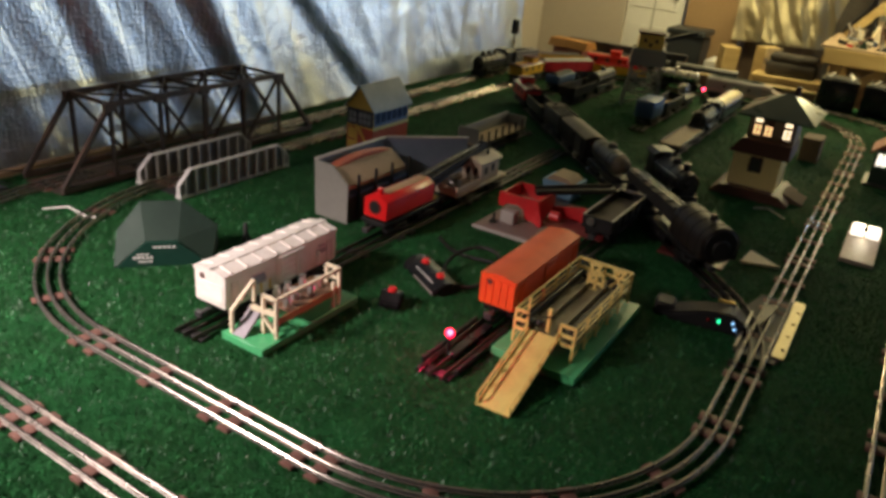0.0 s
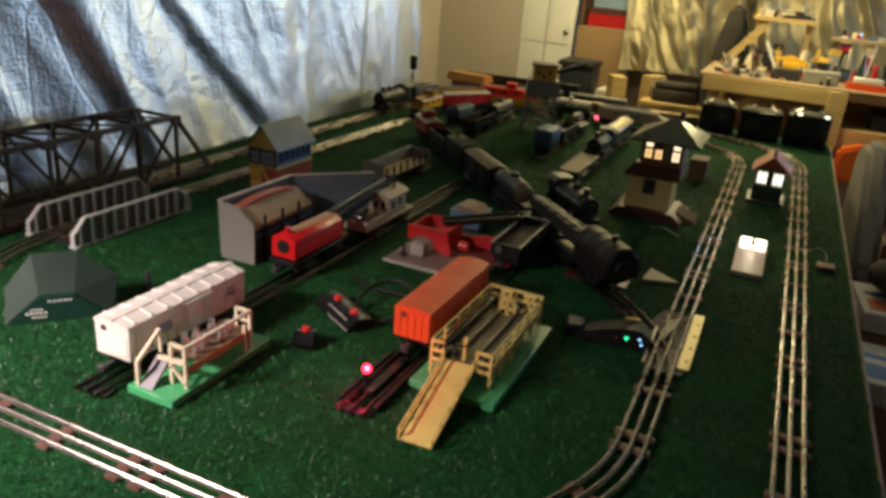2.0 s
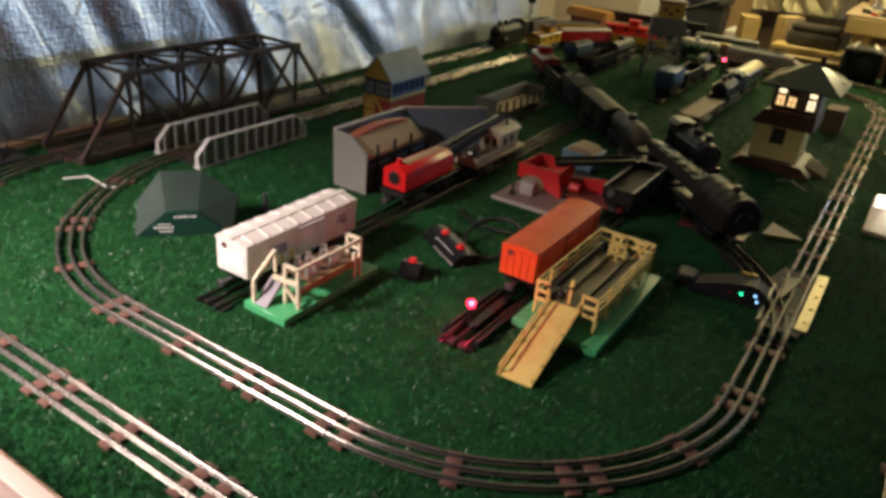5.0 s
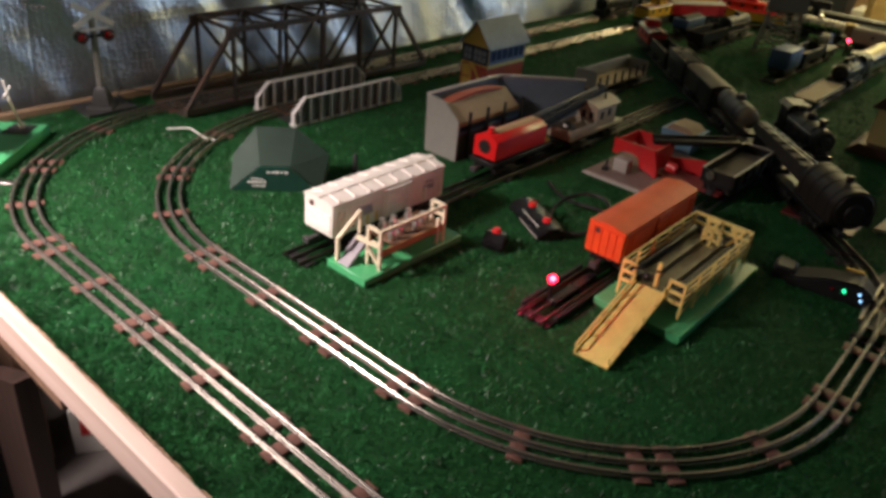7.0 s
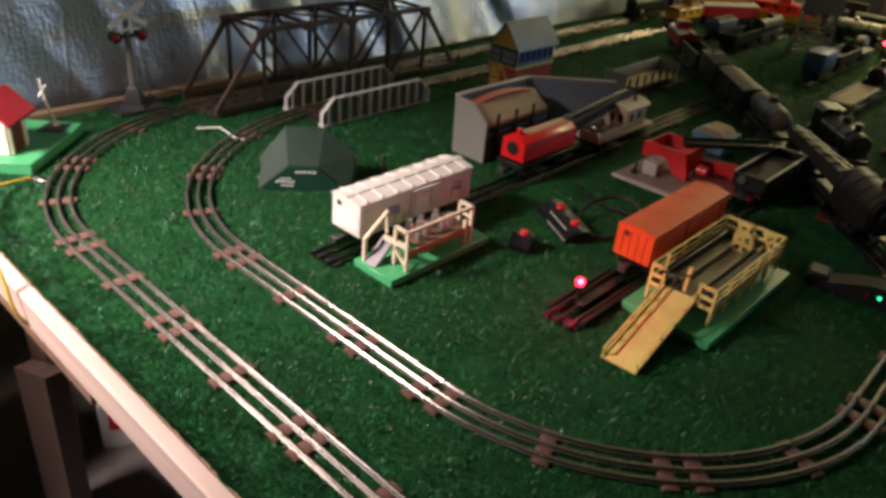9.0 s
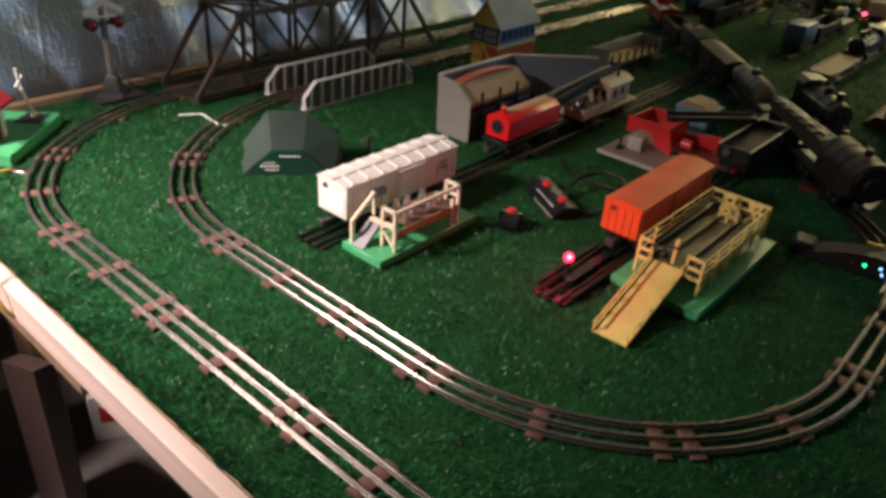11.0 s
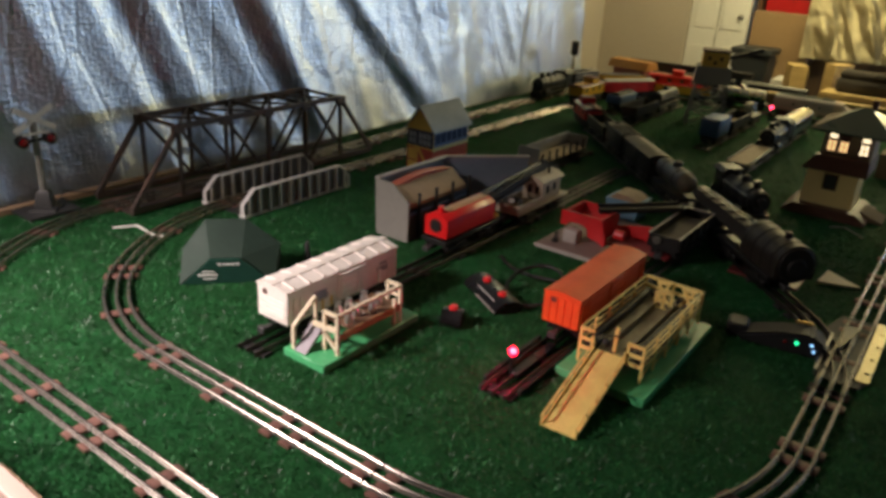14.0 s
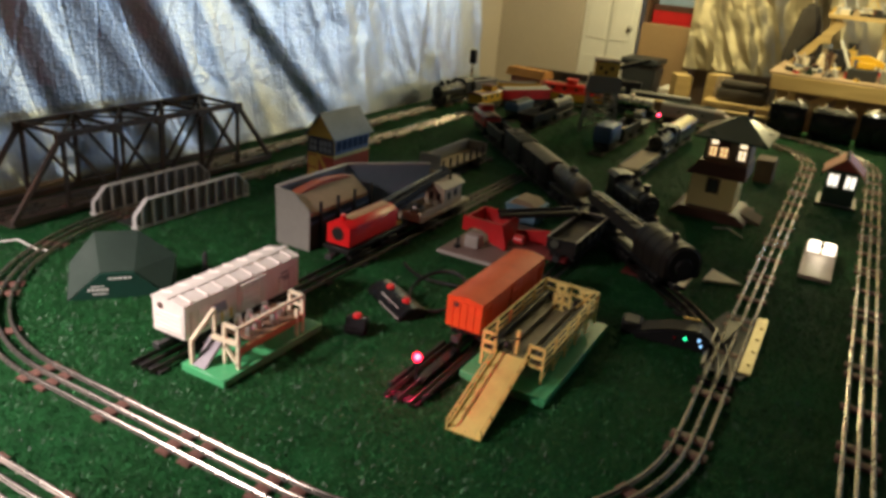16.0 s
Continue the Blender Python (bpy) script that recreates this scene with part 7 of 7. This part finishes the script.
for x0, x1 in ((0.03, 0.15), (0.19, 0.31)):
    for z0, z1 in ((0.15, 0.8), (0.9, 1.85)):
        bm = B()
        box(bm, x0, x1, -0.006, 0.0, z0, z1, 0.004)
        part("panel", bm, DOORWHITE, dr)
part("hinge_gap", box(B(), 0.167, 0.172, -0.003, 0.0, 0.005, 2.02), GREY, dr)
part("handle", ball(B(), (0.3, -0.015, 0.98), 0.016, 12), STEEL, dr)
tb_ = thing("trash_bin", pose(-0.74, 4.95, FLOOR_Z), "dark grey plastic bin standing by the door", "bin")
bm = B()
prism(bm, ((-0.085, 0), (0.085, 0), (0.1, 0.8), (-0.1, 0.8)), -0.1, 0.1, "y")
bmesh.ops.bevel(bm, geom=list(bm.edges), offset=0.01, segments=2, affect="EDGES")
part("body", bm, BINBLACK, tb_)
part("lid", box(B(), -0.112, 0.112, -0.115, 0.115, 0.8, 0.835, 0.01, 2), BINBLACK, tb_)
sb_ = thing("storage_shelf", pose(-0.7, 5.25, FLOOR_Z), "brown shelf with cartons behind the bin", "shelf")
part("board", box(B(), -0.16, 0.2, 0.0, 0.3, 0.98, 1.0), BROWNWOOD, sb_)
part("board", box(B(), -0.16, 0.2, 0.0, 0.3, 0.4, 0.42), BROWNWOOD, sb_)
for x in (-0.16, 0.18):
    part("upright", box(B(), x, x + 0.02, 0.0, 0.3, 0.0, 1.5), BROWNWOOD, sb_)
for z0, z1, mat, lb, w in ((0.42, 0.62, CARDB, "plain brown carton on the shelf", 0.15), (1.0, 1.13, RED, "red box on the shelf", 0.16), (1.13, 1.2, M("pale_blue_print", (0.3, 0.42, 0.6), 0.5), "pale blue printed box on the red box", 0.13)):
    c = thing("carton", pose(-0.68, 5.27, FLOOR_Z + z0), lb, "box", "cartons on the shelf")
    part("body", box(B(), -w * 0.85, w, 0.0, 0.22, 0, z1 - z0, 0.003), mat, c)
    part("lid", box(B(), -w * 0.86, w + 0.002, -0.003, 0.223, (z1 - z0) * 0.72, (z1 - z0) + 0.0, 0.002), mat if mat is not RED else BROWNROOF, c)
cd = thing("carton", pose(-0.67, 5.1, FLOOR_Z + 0.84 - 0.84), "tall brown cardboard carton behind the bin", "box")
part("body", box(B(), -0.16, 0.17, 0.0, 0.12, 0, 1.02, 0.003), CARDB, cd)
pb = thing("paper_stack", pose(-0.56, 4.9, FLOOR_Z), "stack of white papers and magazines beside the bin", "paper stack")
for k in range(14):
    part("magazine", box(B(), -0.04 + 0.006 * (k % 3), 0.05 + 0.005 * (k % 4), -0.1, 0.1, 0.05 * k, 0.05 * k + 0.045, 0.003), WHITE if k % 3 else PINKTAN, pb)
# wooden crates under the drape
for x, y, w, h, a in ((-0.42, 4.62, 0.08, 0.79, 28), (-0.28, 4.6, 0.07, 0.82, -35)):
    c = thing("wooden_crate", pose(x, y, FLOOR_Z, 0, 0, a), "yellow pine crate standing under the foil drape", "crate")
    part("front_board", box(B(), -w / 2, w / 2, 0.0, 0.02, 0, h, 0.002), BENCHWOOD, c)
    part("side_board", box(B(), -w / 2, -w / 2 + 0.02, 0.02, 0.12, 0, h, 0.002), BENCHWOOD, c)
    part("side_board", box(B(), w / 2 - 0.02, w / 2, 0.02, 0.12, 0, h, 0.002), BENCHWOOD, c)
    part("top_board", box(B(), -w / 2, w / 2, 0.0, 0.12, h, h + 0.015, 0.002), BENCHWOOD, c)
# added panel, darkens the blue-lit gap under the foil drape
setting("gap_panel", box(B(), -0.56, 0.14, 5.32, 5.36, FLOOR_Z, 0.6), FILLERWOOD, "added dark panel closing the gap behind the foil drape", "partition")
lb_ = thing("low_bench", pose(-0.1, 4.42, FLOOR_Z), "low pine bench standing against the crates", "bench")
part("seat_board", box(B(), -0.17, 0.15, 0.0, 0.16, 0.7, 0.725, 0.003), BENCHWOOD, lb_)
part("front_rail", box(B(), -0.16, 0.14, 0.01, 0.03, 0.6, 0.7, 0.003), BENCHWOOD, lb_)
for x in (-0.16, 0.11):
    part("leg", box(B(), x, x + 0.03, 0.035, 0.15, 0, 0.7, 0.003), BENCHWOOD, lb_)
dk = thing("folded_blanket", pose(-0.1, 4.46, FLOOR_Z + 0.725), "folded dark blanket lying on the low bench", "blanket")
part("fold", box(B(), -0.12, 0.12, 0.0, 0.11, 0, 0.07, 0.02, 3), DARKCLOTH, dk)
part("fold", box(B(), -0.11, 0.11, 0.005, 0.105, 0.07, 0.105, 0.015, 3), DARKCLOTH, dk)
mn = thing("camera_tripod_bag", pose(0.03, 4.84, FLOOR_Z), "tall dark cloth bag leaning in the corner", "bag")
bm = B()
prism(bm, ((-0.06, 0.0), (0.1, 0.0), (0.14, 1.1), (0.1, 1.24), (0.03, 1.22), (-0.02, 0.98)), 0, 0.12, "y")
bmesh.ops.bevel(bm, geom=list(bm.edges), offset=0.02, segments=3, affect="EDGES")
part("bag_body", bm, DARKCLOTH, mn)
part("strap", bar(B(), (-0.02, -0.004, 0.9), (0.12, -0.004, 1.1), 0.02, 0.006), BINBLACK, mn)

# ---- beside the table on the right ----
UPH = M("grey_upholstery", (0.24, 0.225, 0.2), 0.9, 0, 0.2, 200, 0.3, 8)
ch = thing("armchair", pose(0.7, 2.75, FLOOR_Z), "grey-brown wing armchair standing close to the table", "armchair")
part("seat", box(B(), 0.09, 0.6, 0.0, 0.62, 0.25, 0.45, 0.04, 3), DARKCLOTH, ch)
bm = B()
prism(bm, ((-0.05, 0.3), (0.52, 0.3), (0.64, 0.66), (0.62, 0.82), (0.52, 0.88), (0.36, 0.875), (0.12, 0.72), (-0.05, 0.6)), 0.0, 0.07, "x")
bmesh.ops.bevel(bm, geom=list(bm.edges), offset=0.02, segments=3, affect="EDGES")
part("wing", bm, UPH, ch)
bm = B()
prism(bm, ((-0.05, 0.3), (0.52, 0.3), (0.64, 0.66), (0.62, 0.82), (0.52, 0.88), (0.36, 0.875), (0.12, 0.72), (-0.05, 0.6)), 0.6, 0.67, "x")
bmesh.ops.bevel(bm, geom=list(bm.edges), offset=0.02, segments=3, affect="EDGES")
part("wing", bm, UPH, ch)
# back raised out of view to keep window light off the inner rails
bm = B()
prism(bm, ((0.07, 0.3), (0.6, 0.3), (0.6, 0.92), (0.52, 1.07), (0.15, 1.07), (0.105, 1.0), (0.07, 0.9)), 0.48, 0.62, "y")
bmesh.ops.bevel(bm, geom=list(bm.edges), offset=0.03, segments=3, affect="EDGES")
part("backrest", bm, UPH, ch)
for x in (0.02, 0.58):
    for y in (0.02, 0.5):
        part("foot", tube(B(), (x + 0.02, y, 0.0), (x + 0.02, y, 0.3), 0.018, 0.025), BROWNWOOD, ch)
oc = thing("orange_cloth", pose(0.78, 4.06, FLOOR_Z), "bright orange cloth draped over a box", "cloth")
bm = B()
prism(bm, ((-0.09, 0.55), (0.1, 0.58), (0.11, 0.72), (0.0, 0.735), (-0.095, 0.7)), -0.06, 0.03, "y")
bmesh.ops.bevel(bm, geom=list(bm.edges), offset=0.015, segments=2, affect="EDGES")
part("cloth", bm, M("bright_orange_cloth", (0.85, 0.16, 0.015), 0.8, 0, 0.2, 200, 0.3, 8), oc)
part("box", box(B(), -0.085, 0.095, -0.05, 0.02, 0, 0.56, 0.003), CARDB, oc, "plain carton under the cloth")
PRINTBLUE = M("blue_print", (0.1, 0.25, 0.5), 0.5)
ORANGEPRINT = M("orange_red_print", (0.65, 0.16, 0.06), 0.5)
for x, y, z, w, d, h, mat, lb, kind_ in ((0.87, 2.79, 0.49, 0.2, 0.2, 0.19, PINKTAN, "tan drawer box with brown lid on the armchair seat", 0),
                                        (0.79, 2.45, 0.0, 0.18, 0.24, 0.56, CARDB, "brown carton on the floor beside the table", 3),
                                        (0.785, 2.44, 0.562, 0.17, 0.22, 0.05, WHITE, "white box with orange print on the carton", 1),
                                        (0.78, 2.16, 0.0, 0.18, 0.24, 0.5, CARDB, "brown carton on the floor beside the table", 3),
                                        (0.775, 2.16, 0.502, 0.18, 0.22, 0.055, WHITE, "white box with blue print on the carton", 2)):
    c = thing("carton", pose(x, y, FLOOR_Z + z, 0, 0, 4 if kind_ == 1 else -3), lb, "box", "cartons beside the table")
    part("body", box(B(), -w / 2, w / 2, -d / 2, d / 2, 0, h, 0.003), mat, c)
    if kind_ == 0:
        part("lid", box(B(), -w / 2 - 0.003, w / 2 + 0.003, -d / 2 - 0.004, d / 2, h - 0.045, h + 0.004, 0.002), BROWNWOOD, c)
        for zz in (0.035, 0.095):
            part("pull", box(B(), -0.03, 0.03, -d / 2 - 0.004, -d / 2, zz, zz + 0.012, 0.001), DARKCLOTH, c)
    elif kind_ == 3:
        part("tape", box(B(), -w / 2 - 0.001, w / 2 + 0.001, -0.02, 0.02, h * 0.3, h + 0.001), SAND, c)
    else:
        part("print_band", box(B(), -w / 2 + 0.02, w / 2 - 0.02, -d * 0.38, -d * 0.05, h, h + 0.001), ORANGEPRINT if kind_ == 1 else PRINTBLUE, c)
        part("print_band", box(B(), -w / 2 - 0.001, -w / 2, -d * 0.4, d * 0.4, h * 0.25, h * 0.6), ORANGEPRINT if kind_ == 1 else PRINTBLUE, c)
        part("print_band", box(B(), -w / 2 + 0.02, w / 2 - 0.04, d * 0.1, d * 0.2, h, h + 0.001), PRINTBLUE, c)
hl = thing("dark_cushion", pose(0.8, 2.5, FLOOR_Z + 0.66), "round dark cushion on the boxes", "cushion")
part("cushion", ball(B(), (0, 0, 0), 0.085, 20, 0.55), DARKCLOTH, hl)

# ---- under the table ----
ub = thing("toy_box", pose(-0.973, 0.836, FLOOR_Z, 0, 0, 62), "white toy box with red mark under the table", "box")
part("carton", box(B(), 0.0, 0.24, 0.0, 0.18, 0, 0.13, 0.002), WHITE, ub)
part("cut_out", lathe(B(), ((0.045, 0.0), (0.045, 0.0012)), (0.1, 0.09, 0.13), 20), DARKGREY, ub)
for x0, x1 in ((0.02, 0.055), (0.065, 0.08), (0.09, 0.14)):
    part("red_mark", box(B(), x0, x1, -0.0012, 0.0, 0.055, 0.1), RED, ub, "plain red mark")
pg = thing("clear_bag", pose(-0.2, 0.95, FLOOR_Z), "pale plastic bag lying under the table", "bag")
bm = B()
bmesh.ops.create_icosphere(bm, subdivisions=4, radius=0.16)
for v in bm.verts:
    v.co += v.normal * 0.05 * noise.noise(v.co * 9)
    v.co.z = max(0.0, v.co.z * 0.7 + 0.08)
part("bag", bm, M("milky_plastic", (0.2, 0.17, 0.155), 0.25, 0, 0.2, 30, 0.3, 8), pg)
for x, y, w, h in ((-0.45, 1.75, 0.3, 0.35), (-0.62, 1.3, 0.3, 0.42)):
    c = thing("carton", pose(x, y, FLOOR_Z), "brown cardboard carton stored under the table", "box", "cartons under the table")
    part("body", box(B(), -w / 2, w / 2, -0.14, 0.14, 0, h, 0.003), CARDB, c)
    part("tape", box(B(), -0.02, 0.02, -0.1405, 0.1405, h * 0.5, h + 0.001), SAND, c)
bx = thing("black_case", pose(-0.95, 0.52, FLOOR_Z), "glossy black case standing before the table leg", "case")
part("case", box(B(), -0.2, 0.06, -0.1, 0.06, 0, 0.62, 0.01, 2), BLACKSAT, bx)
part("lid", box(B(), -0.205, 0.065, -0.105, 0.065, 0.62, 0.66, 0.008, 2), BLACKSAT, bx)
